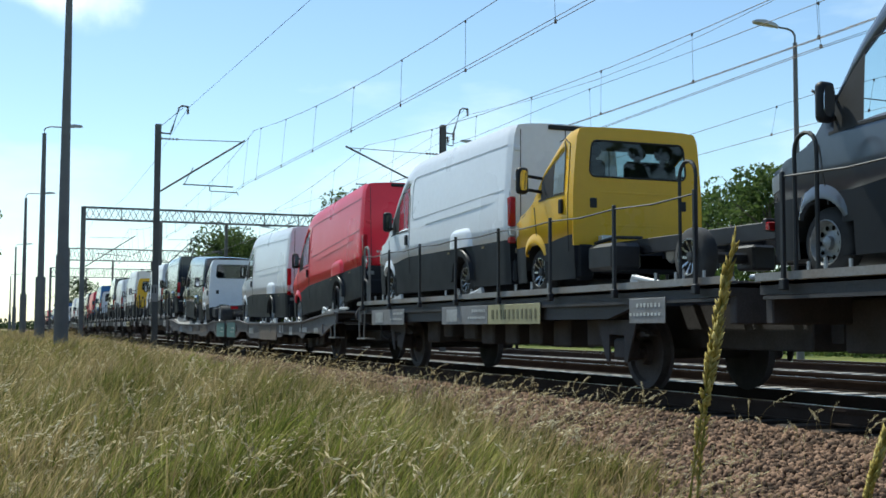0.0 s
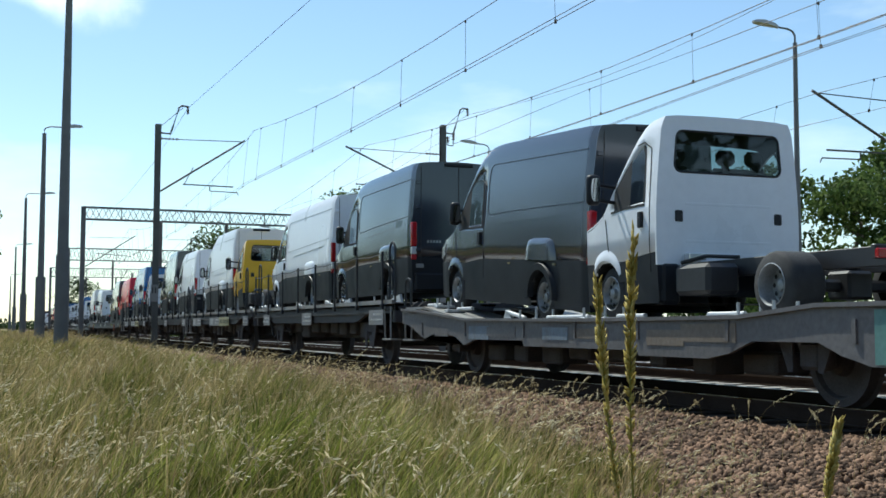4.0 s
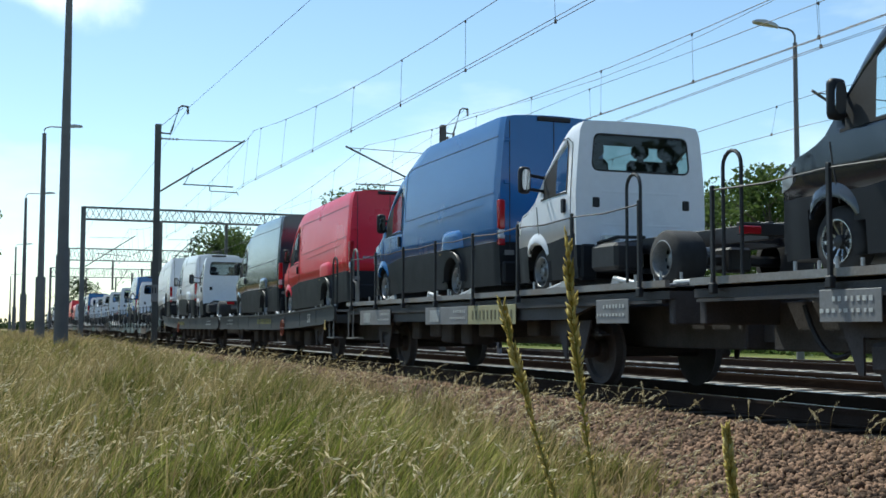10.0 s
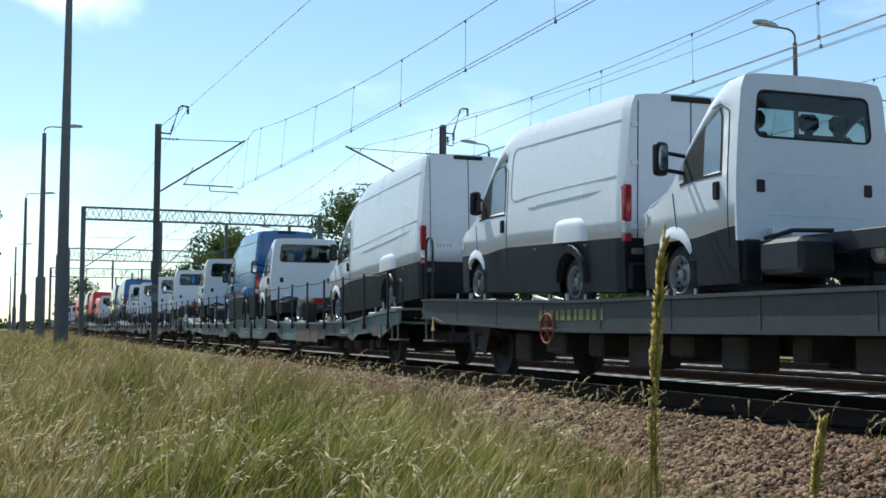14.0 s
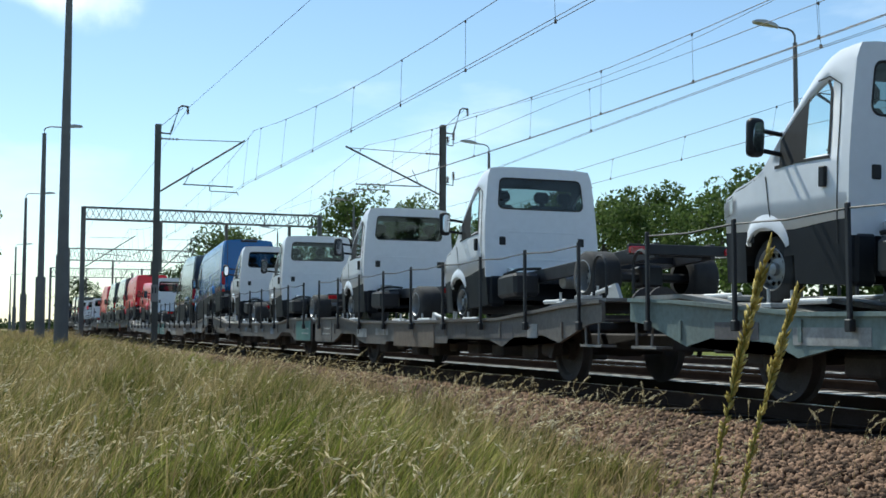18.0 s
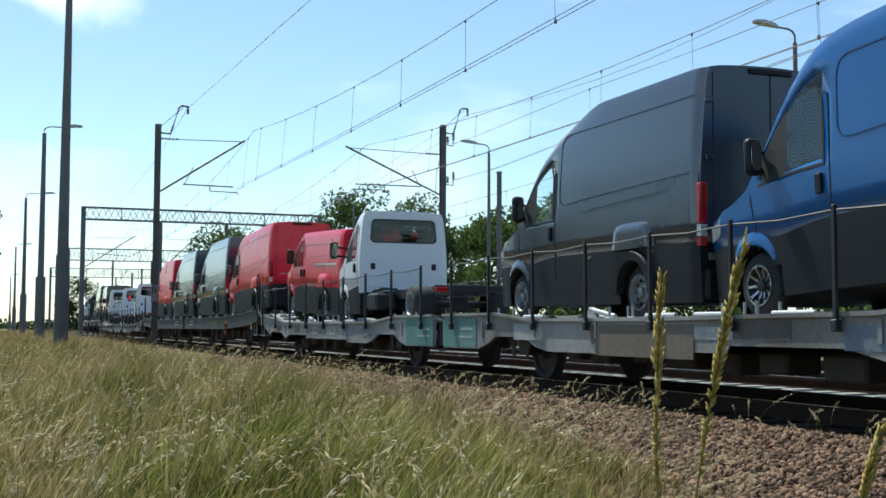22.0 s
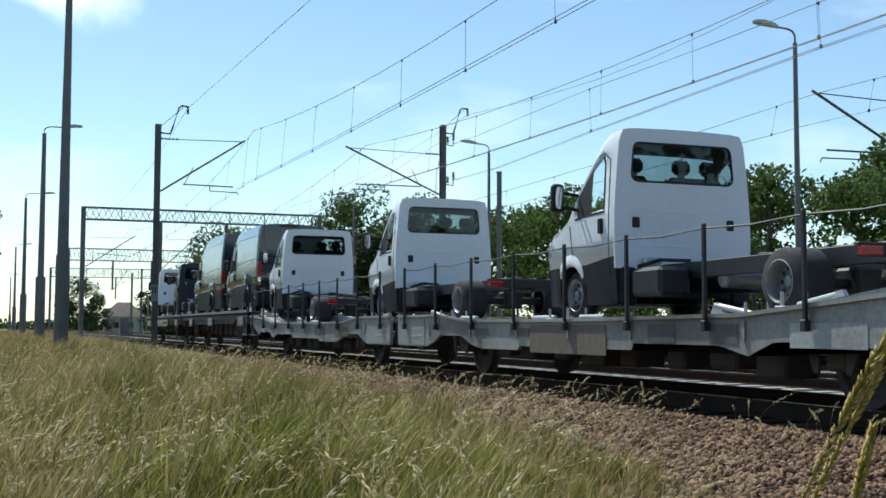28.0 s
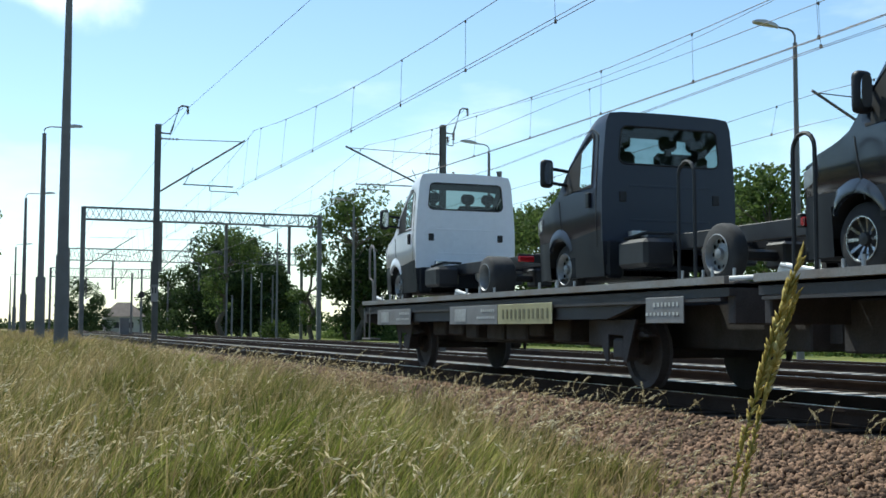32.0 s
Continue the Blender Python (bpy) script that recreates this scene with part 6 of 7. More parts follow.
def tree(height, spread, low, n_leaf, leaf, seed, mat="leaf", lean=0.0, name="tree"):
    """Trunk, limbs and a gappy crown of leaf sprays; foot at the origin."""
    rng = np.random.default_rng(seed)
    thing = empty(name)
    bm = bmesh.new()
    top = Vector((lean, 0, height * 0.82))
    prev, r = Vector((0, 0, -0.6)), 0.028 * height
    nodes = []
    for k in range(1, 7):
        f = k / 6
        p = Vector((lean * f, 0, 0)) + Vector((rng.normal(0, 0.03), rng.normal(0, 0.03), f * 0.82)) * height
        p.x = lean * f + rng.normal(0, 0.02) * height
        beam(bm, prev, p, r * (1 - 0.8 * (f - 1 / 6)), 8, r * (1 - 0.8 * f))
        prev = p
        nodes.append(p)
    lobes = []
    for k in range(16):
        f = rng.uniform(low, 0.95)
        base = nodes[min(5, int(f * 6))] if f > 0.17 else nodes[0]
        a = rng.uniform(0, 2 * math.pi)
        wide = spread * (0.45 + 0.55 * math.sin(math.pi * min(1, max(0.05, (f - low) / (1.02 - low)) ** 0.8)))
        c = Vector((base.x + math.cos(a) * wide * rng.uniform(0.35, 0.85), base.y + math.sin(a) * wide * rng.uniform(0.35, 0.85), height * f))
        beam(bm, base - Vector((0, 0, height * 0.06)), c, r * 0.28, 5, r * 0.08)
        lobes.append((c, spread * rng.uniform(0.26, 0.46)))
    lobes.append((nodes[-1] + Vector((0, 0, height * 0.08)), spread * 0.35))
    part("trunk", bm, "bark", thing, smooth=True)
    per = n_leaf // len(lobes)
    P = []
    for c, rad in lobes:
        d = rng.normal(size=(per, 3))
        d /= np.linalg.norm(d, axis=1)[:, None]
        rr = rad * rng.uniform(0.35, 1.08, size=(per, 1)) ** 0.6
        P.append(np.array(c) + d * rr * np.array([1, 1, 0.8]))
    P = np.concatenate(P)
    P = P[rng.random(len(P)) < 0.35 + 0.5 * np.sin(P[:, 0] * 2.3 / spread * 3) * np.cos(P[:, 2] * 2.9 / spread * 3 + P[:, 1])+0.25]
    m = len(P)
    u = rng.normal(size=(m, 3))
    u /= np.linalg.norm(u, axis=1)[:, None]
    w = np.cross(u, rng.normal(size=(m, 3)))
    w /= np.linalg.norm(w, axis=1)[:, None]
    s = leaf * rng.uniform(0.6, 1.3, size=(m, 1))
    V = np.stack([P - u * s, P - w * s * 0.5 + u * s * 0.1, P + u * s, P + w * s * 0.5 + u * s * 0.1], axis=1)
    raw("crown", V, np.arange(m * 4).reshape(m, 4), mat, thing)
    return thing


TREES = [tree(13.0, 5.2, 0.22, 9000, 0.22, 1), tree(12.0, 4.6, 0.18, 9000, 0.22, 2), tree(16.0, 5.0, 0.28, 5600, 0.24, 3), tree(11.5, 5.5, 0.10, 9000, 0.26, 4, "leaf_dark"), tree(10.5, 2.6, 0.2, 4500, 0.18, 5, lean=1.2)]
LAB = "leafy green broadleaf tree in a row behind the tracks"
for o, lab in zip(TREES, (LAB, LAB, "tall leafy tree with open limbs behind the tracks", "dense dark green tree beside the railway", "slim leaning tree with sparse leaves")):
    tagged(o, lab, "tree", "trees")
used = set()


def plant(kind, x, y, size, turn):
    m = Matrix.Translation((x, y, -0.55)) @ Matrix.Rotation(radians(turn), 4, "Z")
    o = TREES[kind]
    if kind in used:
        c = copy_thing(o, m)
        c.scale = (size, size, size)
        return c
    used.add(kind)
    o.matrix_basis = m
    o.scale = (size, size, size)
    return o


rnd = random.Random(11)
for k, (x, y, s, kind) in enumerate(((45, 48, 0.80, 0), (46, 54, 0.86, 1), (45, 61, 0.90, 0), (47, 68, 0.95, 1), (44, 74, 0.82, 0), (46, 84, 1.0, 1), (45, 90, 1.02, 0), (47, 97, 1.06, 1), (46, 104, 1.02, 0), (48, 112, 1.1, 1),
                                     (46, 121, 0.98, 0), (52, 132, 1.15, 1), (50, 44, 0.9, 1), (52, 58, 1.0, 0), (53, 78, 1.05, 1), (54, 92, 1.1, 0), (42.5, 120, 0.98, 2), (35, 120, 1.02, 2), (38.3, 123, 1.12, 3), (36.0, 126, 0.95, 3), (30.8, 121, 1.02, 4),
                                     (21.5, 121, 0.76, 2), (22.6, 150, 0.8, 3), (26.2, 151, 1.12, 3), (30.0, 152, 1.12, 3), (32.3, 149, 0.82, 3), (28, 165, 1.05, 3), (32, 170, 1.0, 3), (36.5, 172, 0.95, 3), (40, 176, 0.5, 3), (22.5, 172, 0.8, 3), (45, 182, 0.6, 3), (14.5, 250, 0.95, 3), (18, 256, 0.7, 3), (30, 268, 0.8, 3), (36, 280, 0.9, 3))):
    plant(kind, x, y, s, 47 * k)
plant(1, -1.7, 36.5, 0.5, 1504)


def thicket(name, pts, r, h, n, leaf, mat, seed, label, kind=""):
    """Bushes or a far hedge as sprays of leaves on short stems."""
    rng = np.random.default_rng(seed)
    pts = np.array(pts, dtype=float)
    thing = empty(name)
    tagged(thing, label, "bush" if not kind else "woodland", kind=kind)
    bm = bmesh.new()
    for x, y in pts[:40]:
        beam(bm, (x, y, -0.8), (x + rng.normal(0, 0.2), y, h * 0.5), 0.06, 5, 0.02)
    part("stems", bm, "bark", thing)
    c = pts[rng.integers(0, len(pts), n)]
    d = rng.normal(size=(n, 3))
    d /= np.linalg.norm(d, axis=1)[:, None]
    rad = rng.uniform(0.5, 1.05, size=(n, 1))
    hh = h * (0.55 + 0.45 * np.sin(c[:, 0] * 1.7 + c[:, 1] * 2.3))[:, None]
    P = np.concatenate([c, np.zeros((n, 1))], axis=1) + d * rad * np.concatenate([np.full((n, 1), r), np.full((n, 1), r), hh * 0.55], axis=1)
    P[:, 2] = np.abs(P[:, 2] + hh[:, 0] * 0.3) - 0.6
    u = rng.normal(size=(n, 3))
    u /= np.linalg.norm(u, axis=1)[:, None]
    w = np.cross(u, rng.normal(size=(n, 3)))
    w /= np.linalg.norm(w, axis=1)[:, None]
    s = leaf * rng.uniform(0.6, 1.3, size=(n, 1))
    V = np.stack([P - u * s, P - w * s * 0.5, P + u * s, P + w * s * 0.5], axis=1)
    raw("leaves", V, np.arange(n * 4).reshape(n, 4), mat, thing)


thicket("hedge", [(38 + 0.15 * ((k * 7) % 13), 30 + 2.2 * k) for k in range(52)], 2.6, 3.6, 26000, 0.22, "leaf", 21, "low green scrub along the railway", "stuff")
# out of view: left row dims side reflections, added rear rows block sky light
thicket("tree_belt", [(-24 - 3.0 * math.sin(k * 1.9), 45 + 5.0 * k) for k in range(70)] + [(-30 + 4.0 * k, -25 - 3 * math.sin(k * 1.7)) for k in range(24)] + [(-26 + 2 * math.sin(k), -28 + 5.0 * k) for k in range(6)], 5.0, 22.0, 40000, 0.65, "leaf_dark", 25, "unseen belt of leafy trees beyond the path and behind the viewpoint, blocking sky light", "stuff")
thicket("bush", [(24.6, 118), (25.6, 118.4), (26.4, 117.8)], 1.2, 2.6, 1800, 0.16, "leaf", 22, "round light green bush beside the far track")
thicket("bush", [(15.2, 112), (16.2, 113)], 1.0, 1.6, 900, 0.16, "leaf", 23, "low green bush beside the far track")
thicket("far_woods", [(-60 + 5.0 * k, 520 + 14 * math.sin(k * 1.3)) for k in range(90)], 7.0, 11.0, 22000, 0.9, "leaf_dark", 24, "dark line of far woods on the horizon", "stuff")


# ---------------------------------------------------------------- grass, stones
def grass(name, n, x0, x1, y0, y1, height, width, lean, mat, seed, keep, label, power=1.0):
    """Tapered bent blades rooted on the ground."""
    rng = np.random.default_rng(seed)
    tufts = max(1, n // 16)
    tx, ty = rng.uniform(x0, x1, tufts), y0 + (y1 - y0) * rng.random(tufts) ** power
    th, tl, ta = rng.uniform(0.55, 1.25, tufts), rng.uniform(0.4, 1.5, tufts), rng.normal(0.3, 1.3, tufts)
    pick = rng.integers(0, tufts, n)
    spread = 0.045 + 0.0035 * ty[pick]
    x, y = tx[pick] + rng.normal(0, 1, n) * spread, ty[pick] + rng.normal(0, 1, n) * spread
    ok = keep(x, y, rng)
    x, y, pick = x[ok], y[ok], pick[ok]
    n = len(x)
    z = np.array([ground_z(a, b) for a, b in zip(x, y)]) - 0.03
    tap = np.clip((edge(y) - x) / 1.1, 0.0, 1.0) * 0.6 + 0.4
    h = height * tap * th[pick] * rng.uniform(0.45, 1.2, n) * (0.8 + 0.25 * np.sin(x * 1.9 + y * 0.7) + 0.15 * np.sin(y * 2.3 - x))
    w = width * rng.uniform(0.6, 1.4, n) * (1 + np.maximum(0, y - 12) * 0.045)
    a = rng.uniform(0, 2 * np.pi, n)
    bx = lean * h * (0.3 + 0.5 * tl[pick] * np.cos(ta[pick]) + rng.normal(0, 0.42, n))
    by = lean * h * (0.5 * tl[pick] * np.sin(ta[pick]) + rng.normal(0, 0.45, n))
    dx, dy = np.cos(a) * w, np.sin(a) * w
    rows = []
    for f, k in ((0.0, 1.0), (0.45, 0.85), (0.8, 0.5)):
        cx, cy, cz = x + bx * f * f, y + by * f * f, z + h * (f - 0.12 * f * f)
        rows.append(np.stack([cx - dx * k, cy - dy * k, cz], 1))
        rows.append(np.stack([cx + dx * k, cy + dy * k, cz], 1))
    rows.append(np.stack([x + bx, y + by, z + h * 0.88], 1))
    V = np.stack(rows, 1)
    base = (np.arange(n) * 7)[:, None]
    F = np.concatenate([base + np.array([[0, 1, 3, 2]]), base + np.array([[2, 3, 5, 4]]), base + np.array([[4, 5, 6, 6]])])
    tri = np.concatenate([base + np.array([t]) for t in ((0, 1, 3), (0, 3, 2), (2, 3, 5), (2, 5, 4), (4, 5, 6))])
    ob = raw(name, V, tri, mat)
    tagged(ob, label, "grass", kind="stuff")
    return ob


def edge(y):
    """Where the grass gives way to stones."""
    return np.interp(y, (2, 4, 6, 6.5, 8, 12, 30, 60), (1.0, 2.2, 3.4, 4.0, 4.6, 5.0, 5.4, 5.7)) + 0.15 * np.sin(y * 0.9) + 0.1 * np.sin(y * 2.1)


def lawn(x, y, rng):
    return x < edge(y) + rng.normal(0, 0.22, len(x))


def fringe(x, y, rng):
    return np.abs(x - edge(y) - 0.35) < np.abs(rng.normal(0, 0.75, len(x)))


GRASS = "tall uncut green and straw-coloured meadow grass"
grass("grass", 78000, -0.8, 5.6, 2.6, 16, 0.54, 0.0056, 0.45, "blade", 1, lawn, GRASS)
grass("grass", 60000, -0.8, 5.8, 14, 42, 0.54, 0.0042, 0.55, "blade", 2, lawn, GRASS, 1.25)
grass("grass", 30000, -1.5, 6.2, 40, 130, 0.50, 0.0050, 0.55, "blade", 3, lawn, GRASS, 1.3)
M["fresh"] = leafy("fresh_grass", ((0.13, 0.152, 0.027), (0.225, 0.238, 0.052), (0.38, 0.35, 0.13)), 0.53)
grass("grass", 24000, 0.5, 3.6, 2.8, 7.4, 0.52, 0.0056, 0.45, "fresh", 8, lawn, "fresh bright green grass")
M["young"] = leafy("young_grass", ((0.13, 0.21, 0.02), (0.19, 0.28, 0.03), (0.26, 0.33, 0.06)), 0.5)
grass("grass", 4200, 3.9, 4.9, 20.0, 29.0, 0.50, 0.0060, 0.4, "young", 12, lawn, "bright green clump of young grass")
grass("grass", 34000, -10, -0.8, -5, 40, 0.5, 0.0055, 0.55, "blade", 9, lawn, GRASS)
grass("grass", 9000, -0.9, 1.0, -5, 2.0, 0.42, 0.0050, 0.55, "blade", 10, lambda x, y, r: y < 1.9, GRASS)
DRY = "dry straw-coloured grass among the green"
grass("dry_grass", 17000, -0.8, 5.6, 2.6, 18, 0.66, 0.0026, 0.7, "straw", 4, lawn, DRY)
grass("dry_grass", 34000, -0.8, 6.0, 16, 80, 0.66, 0.0034, 0.6, "straw", 5, lawn, DRY, 1.4)
grass("dry_grass", 22000, 2.0, 7.2, 4.5, 60, 0.44, 0.0024, 0.8, "straw", 6, fringe, "dry grass growing through the edge of the ballast", 1.5)
grass("grass", 5000, 2.6, 7.0, 4.5, 50, 0.26, 0.0036, 0.8, "blade", 7, fringe, "short grass at the edge of the ballast", 1.5)


def panicles(n, x0, x1, y0, y1, seed, keep, tall, power):
    """Nodding seed heads: a thin arching stem with small spikelets along its upper third."""
    rng = np.random.default_rng(seed)
    V, F = [], []
    SV, SF = [], []
    k = 0
    x = rng.uniform(x0, x1, n)
    y = y0 + (y1 - y0) * rng.random(n) ** power
    ok = keep(x, y, rng)
    for px_, py_ in zip(x[ok], y[ok]):
        h = tall * rng.uniform(0.75, 1.3)
        z0 = ground_z(px_, py_) - 0.02
        nod = rng.uniform(0.1, 0.9)
        big = rng.uniform(0.7, 1.3)
        bx, by = h * rng.normal(0.2, 0.35), h * rng.normal(0, 0.3)

        def at(f):
            return np.array((px_ + bx * f ** 3, py_ + by * f ** 3, z0 + h * (f - nod * 0.5 * max(0.0, f - 0.5) ** 2 * 4 * 0.6)))

        pts = [at(f) for f in (0, 0.4, 0.6, 0.75, 0.88, 1.0)]
        w = 0.0014 + 0.00011 * max(0, py_ - 8)
        for p, q in zip(pts, pts[1:]):
            e = len(SV)
            SV += [(p[0] - w, p[1], p[2]), (p[0] + w, p[1], p[2]), (q[0] + w, q[1], q[2]), (q[0] - w, q[1], q[2])]
            SF.append((e, e + 1, e + 2, e + 3))
        for j in range(24):
            f = rng.uniform(0.74, 1.0)
            along = at(min(1.0, f + 0.02)) - at(f - 0.02)
            along = along / np.linalg.norm(along)
            c = at(f) + rng.normal(0, 0.0062, 3)
            d = along * big * 0.0105 + rng.normal(size=3) * 0.0042
            s = np.cross(along, rng.normal(size=3))
            s = s / np.linalg.norm(s) * big * (0.0030 + 0.00016 * max(0, py_ - 8))
            V += [tuple(c - d), tuple(c + s), tuple(c + d), tuple(c - s)]
            F.append((k, k + 1, k + 2, k + 3))
            k += 4
    tagged(raw("grass_stems", SV, SF, "straw"), "thin straw-coloured grass stems", "grass", kind="stuff")
    ob = raw("seed_heads", V, F, "seed")
    tagged(ob, "pale nodding grass seed heads on thin stems", "grass", kind="stuff")


panicles(480, -0.5, 5.4, 2.8, 24, 31, lawn, 0.70, 1.3)
panicles(330, -0.6, 3.8, 2.6, 9.0, 33, lawn, 0.64, 1.0)
panicles(800, 2.2, 7.0, 4.5, 40, 32, fringe, 0.50, 1.4)
panicles(170, 5.7, 6.75, 7.0, 30, 34, lambda x, y, r: x < 6.8, 0.36, 1.2)


def stones(n, seed):
    """Broken ballast stones."""
    rng = np.random.default_rng(seed)
    t = (1 + 5 ** 0.5) / 2
    ico = np.array([(-1, t, 0), (1, t, 0), (-1, -t, 0), (1, -t, 0), (0, -1, t), (0, 1, t), (0, -1, -t), (0, 1, -t), (t, 0, -1), (t, 0, 1), (-t, 0, -1), (-t, 0, 1)]) / 1.9
    tri = np.array([(0, 11, 5), (0, 5, 1), (0, 1, 7), (0, 7, 10), (0, 10, 11), (1, 5, 9), (5, 11, 4), (11, 10, 2), (10, 7, 6), (7, 1, 8), (3, 9, 4), (3, 4, 2), (3, 2, 6), (3, 6, 8), (3, 8, 9), (4, 9, 5), (2, 4, 11), (6, 2, 10), (8, 6, 7), (9, 8, 1)])
    y = 4.2 + 34 * rng.random(n) ** 1.7
    x = edge(y) - 0.7 + rng.random(n) * (7.7 - edge(y))
    z = np.array([ground_z(a, b) for a, b in zip(x, y)])
    size = rng.uniform(0.010, 0.033, n) * (1 + 0.014 * y)
    V = ico[None] * (1 + rng.normal(0, 0.3, (n, 12, 1)))
    V = V * (size[:, None] * rng.uniform(0.6, 1.3, (n, 3)))[:, None, :]
    a = rng.uniform(0, 2 * np.pi, n)
    c, s = np.cos(a)[:, None], np.sin(a)[:, None]
    V = np.stack([V[:, :, 0] * c - V[:, :, 1] * s, V[:, :, 0] * s + V[:, :, 1] * c, V[:, :, 2]], 2)
    V += np.stack([x, y, z + size * 0.35], 1)[:, None, :]
    F = tri[None] + (np.arange(n) * 12)[:, None, None]
    ob = raw("ballast_stones", V, F.reshape(-1, 3), "stone")
    tagged(ob, "loose broken brown and grey ballast stones", "gravel", kind="stuff")


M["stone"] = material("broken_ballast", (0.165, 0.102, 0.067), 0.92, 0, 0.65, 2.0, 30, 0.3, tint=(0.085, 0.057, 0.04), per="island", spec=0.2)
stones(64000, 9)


# ---------------------------------------------------------------- tall stalks in front that sway in the wind
M["ear"] = leafy("golden_ear", ((0.38, 0.29, 0.07), (0.56, 0.46, 0.15), (0.70, 0.60, 0.27)), 0.45)
M["stem"] = leafy("yellow_green_stem", ((0.24, 0.24, 0.06), (0.3, 0.27, 0.08)), 0.35)


def stalk(length, ear, seed, label):
    """A stem with a long two-ranked ear of pointed spikelets; root at the origin, grows along z."""
    thing = tagged(empty("grass_stalk"), label, "grass stalk", "tall stalks")
    rng = np.random.default_rng(seed)
    bm = bmesh.new()
    bend = lambda f: Vector((0.05 * f ** 3 * length, 0, f * length - 0.01 * f ** 4 * length))
    for k in range(14):
        beam(bm, bend(k / 14), bend((k + 1) / 14), 0.0042 * (1 - 0.05 * k), 6, 0.0042 * (1 - 0.05 * (k + 1)))
    part("stem", bm, "stem", thing, smooth=True)
    V, F = [], []
    k = 0
    n = 34
    for j in range(n):
        g = j / (n - 1)                              # 0 at the tip, 1 at the foot of the ear
        f = 1.0 - ear / length * g
        c = np.array(bend(f))
        t = np.array(bend(min(1.0, f + 0.02)) - bend(f - 0.02))
        t = t / np.linalg.norm(t)
        side = (1 if j % 2 else -1)
        a = rng.normal(0, 0.8)
        o = np.array((math.cos(a), math.sin(a), 0.0)) * side
        ln = (0.032 + 0.022 * math.sin(math.pi * min(1.0, 0.25 + g))) * rng.uniform(0.6, 1.3)
        wd = (0.0085 + 0.0055 * math.sin(math.pi * g ** 0.7)) * rng.uniform(0.8, 1.2)
        q = np.cross(t, o)
        for m in range(4):                           # four overlapping florets of a spikelet
            s0 = c + t * (m * ln * 0.16 - ln * 0.25) + o * 0.0012
            d = t * ln * 0.55 + o * (wd * (0.5 + 0.4 * (m % 2)) + rng.normal(0, 0.0008)) + q * rng.normal(0, 0.0018)
            w = q * wd * 0.33 + o * wd * 0.25 * (-1) ** m
            u = np.cross(d, w)
            u = u / np.linalg.norm(u) * wd * 0.28
            mid = s0 + d * 0.45
            for p in (s0, mid + w, mid + u, mid - w, mid - u, s0 + d):
                V.append(tuple(p))
            for r in range(4):
                e0, e1 = k + 1 + r, k + 1 + (r + 1) % 4
                F += [(k, e0, e1), (k + 5, e1, e0)]
            k += 6
    raw("ear", V, F, "ear", thing)
    return thing


STALK_LABEL = "tall golden grass stalk with a long ear"
stalk_1 = stalk(1.235, 0.50, 1, STALK_LABEL)
stalk_2 = stalk(1.15, 0.44, 2, STALK_LABEL)
stalk_3 = stalk(0.84, 0.20, 3, "short yellow-green grass stalk with an ear")
ROOT_1, ROOT_2, ROOT_3 = (1.293, 2.157, -0.285), (1.332, 2.142, -0.285), (1.584, 2.047, -0.285)
# Lean across the view in degrees, every half second.
LEAN_1 = (5.28, -10.87, 6.19, 4.95, 16.08, -7.72, -14.39, -5.97, -4.86, -3.74, -2.62, -1.50, 5.28, 0.28, 26.25, -9.72, -19.93, -24.29, -13.52, 1.47, -11.44, 6.72, -7.08, -16.05, -18.34, -16.60, -31.49, -24.83, -1.50, -1.83, -1.19, -0.55, 0.10, 0.74, 3.84, 5.28, 8.79, 6.91, 7.17, 7.37, 11.66, 13.61, 12.11, -0.51, 6.19, 19.84, 10.39, 4.82, -0.31, 5.87, -1.37, 9.18, 12.25, 15.25, 18.17, 21.00, 23.43, 20.83, 4.36, 15.83, 7.37, 9.37, 16.50, 11.73, 12.23)
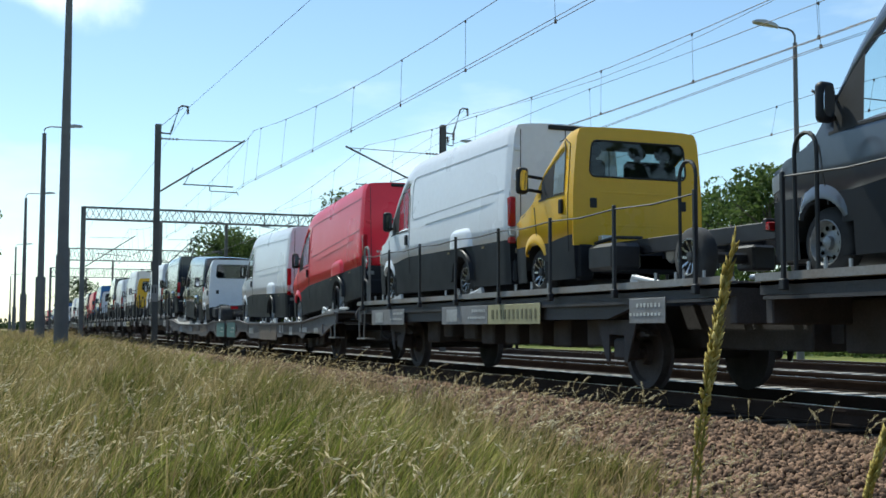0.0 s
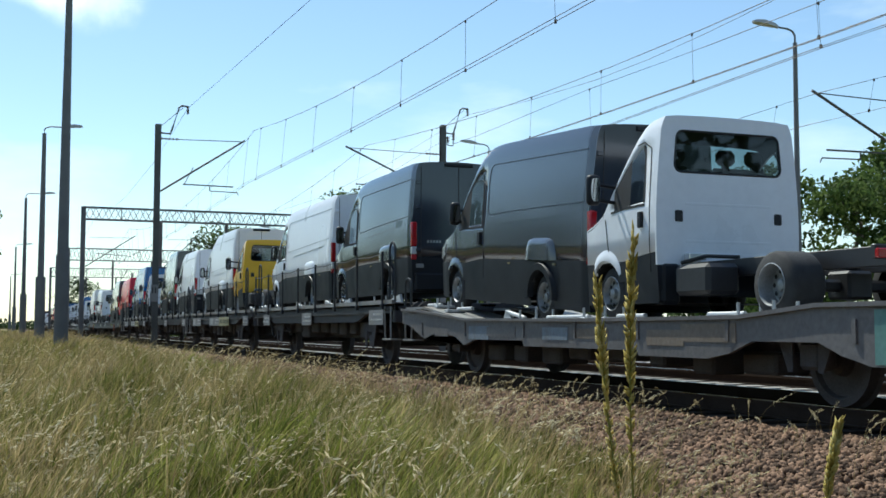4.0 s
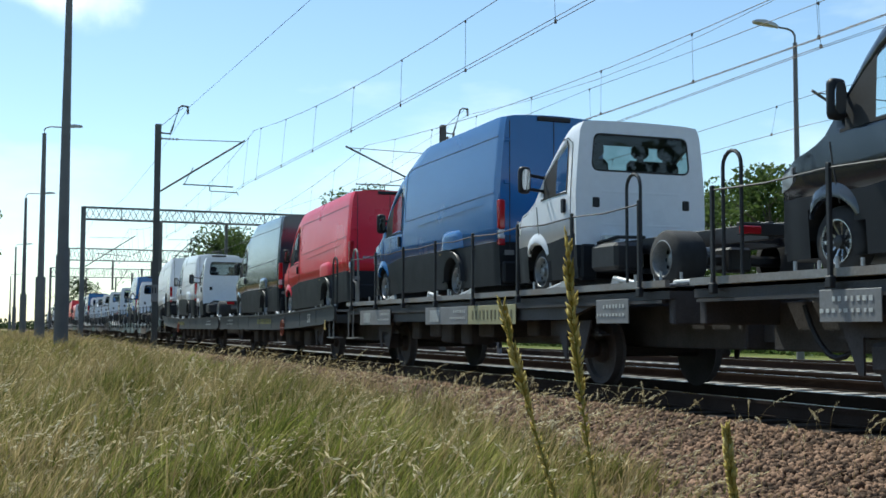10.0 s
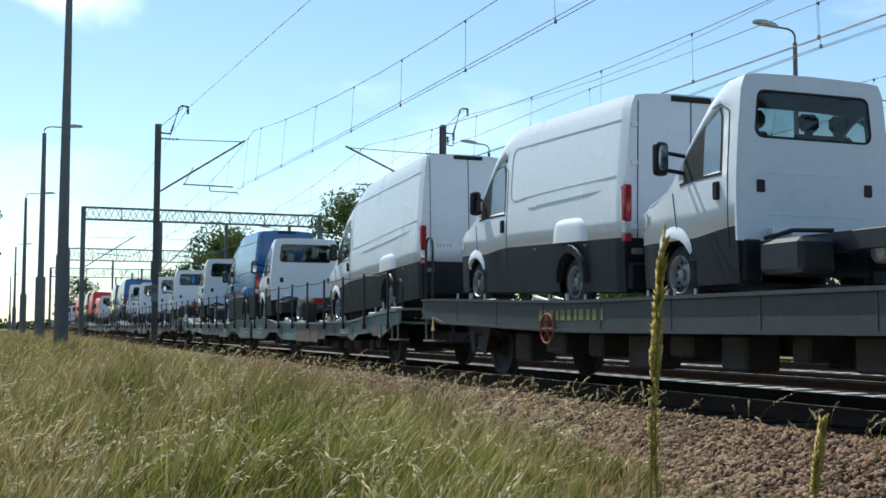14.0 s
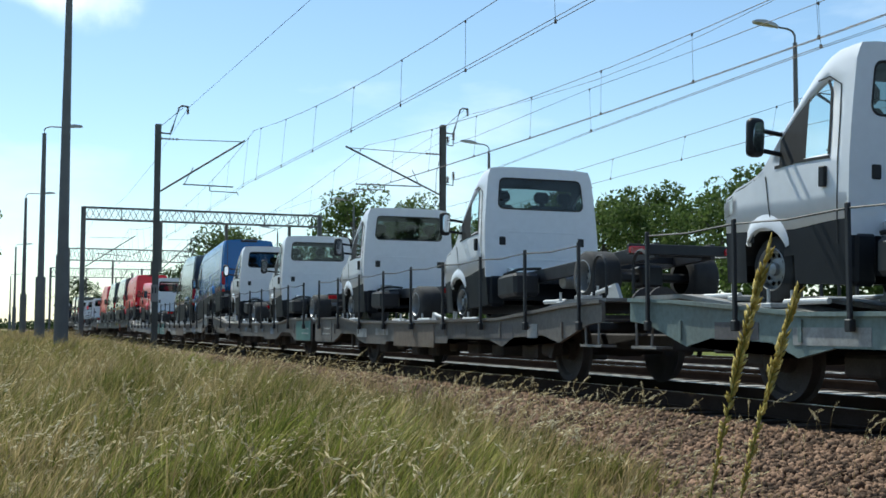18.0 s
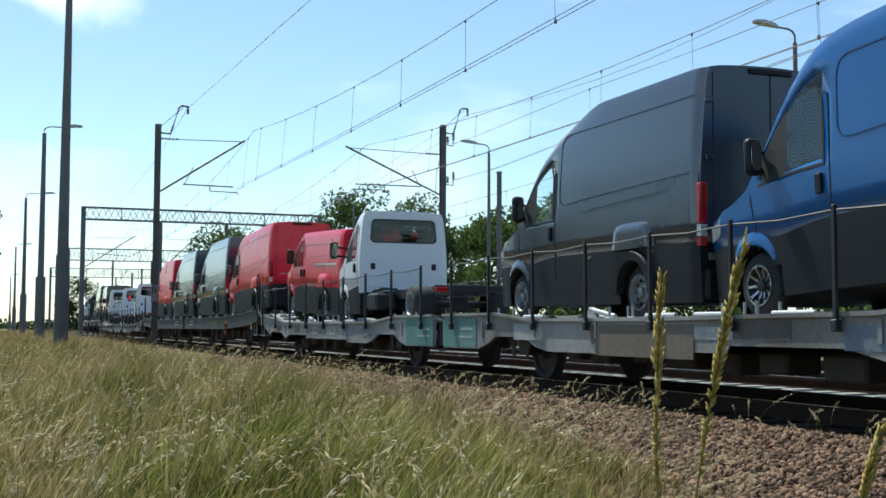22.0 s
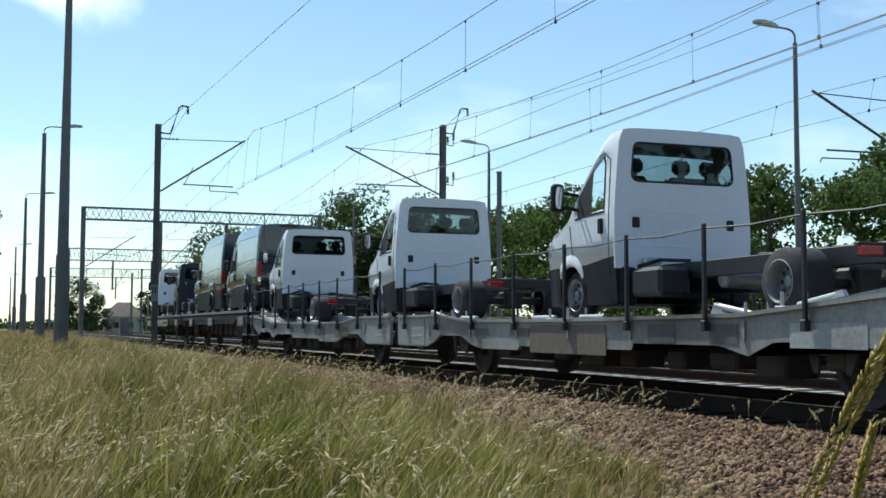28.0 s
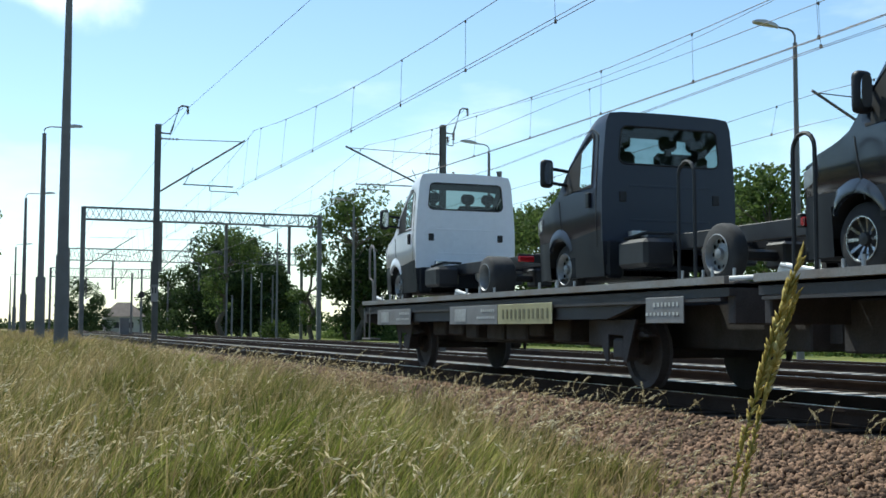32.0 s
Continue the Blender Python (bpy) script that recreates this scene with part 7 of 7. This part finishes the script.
LEAN_2 = (2.93, -13.13, 4.11, 20.08, 14.37, -9.32, -16.22, -10.03, -11.06, -12.09, -13.11, -14.13, 5.29, -2.08, 25.41, -17.79, -22.94, -27.27, -16.22, 6.01, -21.47, -11.43, 2.60, -18.91, -20.96, -19.21, -33.63, -27.27, -4.12, -8.23, -7.17, -6.12, -5.05, -3.99, 1.48, 8.03, 10.53, 9.96, 6.73, 9.19, 13.38, 21.52, 10.60, -0.50, -4.18, 19.21, 8.67, 8.03, 2.01, 4.11, -4.12, 7.38, 10.60, 13.75, 16.82, 19.79, 22.09, 19.21, 2.80, 20.14, 20.08, 13.81, 14.99, 10.28, 10.60)
LEAN_3 = (9.43, 11.15, 12.86, 14.55, -2.24, -18.66, 14.55, 2.62, 2.29, 1.97, 1.64, 1.32, 8.90, 13.11, -17.07, -3.73, 5.55, 14.55, -8.72, 13.11, -14.01, 11.65, 11.65, 11.65, 11.65, 11.65, 10.91, 10.17, 0.48, 6.42, 7.06, 7.70, 8.34, 8.98, 10.86, 12.72, 14.55, 14.55, 14.55, 14.55, 14.55, 14.55, 14.55, 11.54, 8.45, -0.90, 14.55, 11.02, 7.40, 7.52, 7.63, 9.04, 10.44, 11.82, 13.19, 14.55, 7.29, -0.21, 8.15, 14.55, 14.55, 10.91, 14.55, 14.55, 14.55)
VIEW_YAW = -20.7
# Gusts bow the stalks away at these half seconds.
BOW = {1: -17, 14: -38, 15: -10, 16: -30, 17: -32, 23: -18, 24: -15, 25: -13, 26: -22, 27: -20}


def motions():
    times = [k * 0.5 for k in range(65)]
    for thing, x, y0, z, tilt in moving:
        walk(thing, [(t, pose(x, y0 - run(t), z, tilt)) for t in times])
    for thing, root, leans in ((stalk_1, ROOT_1, LEAN_1), (stalk_2, ROOT_2, LEAN_2), (stalk_3, ROOT_3, LEAN_3)):
        walk(thing, [(t, pose(*root, 0, 0, VIEW_YAW) @ pose(0, 0, 0, 0.8 * math.sin(t * 2.1) + (BOW.get(int(t * 2), 0) if thing is not stalk_3 else 0), a)) for t, a in zip(times, leans)])
    turn = [k / 15 for k in range(481)]
    for ws, y in wheelsets:
        walk(ws, [(t, pose(0, y, 0.455, math.degrees(run(t) / 0.455))) for t in turn])


motions()
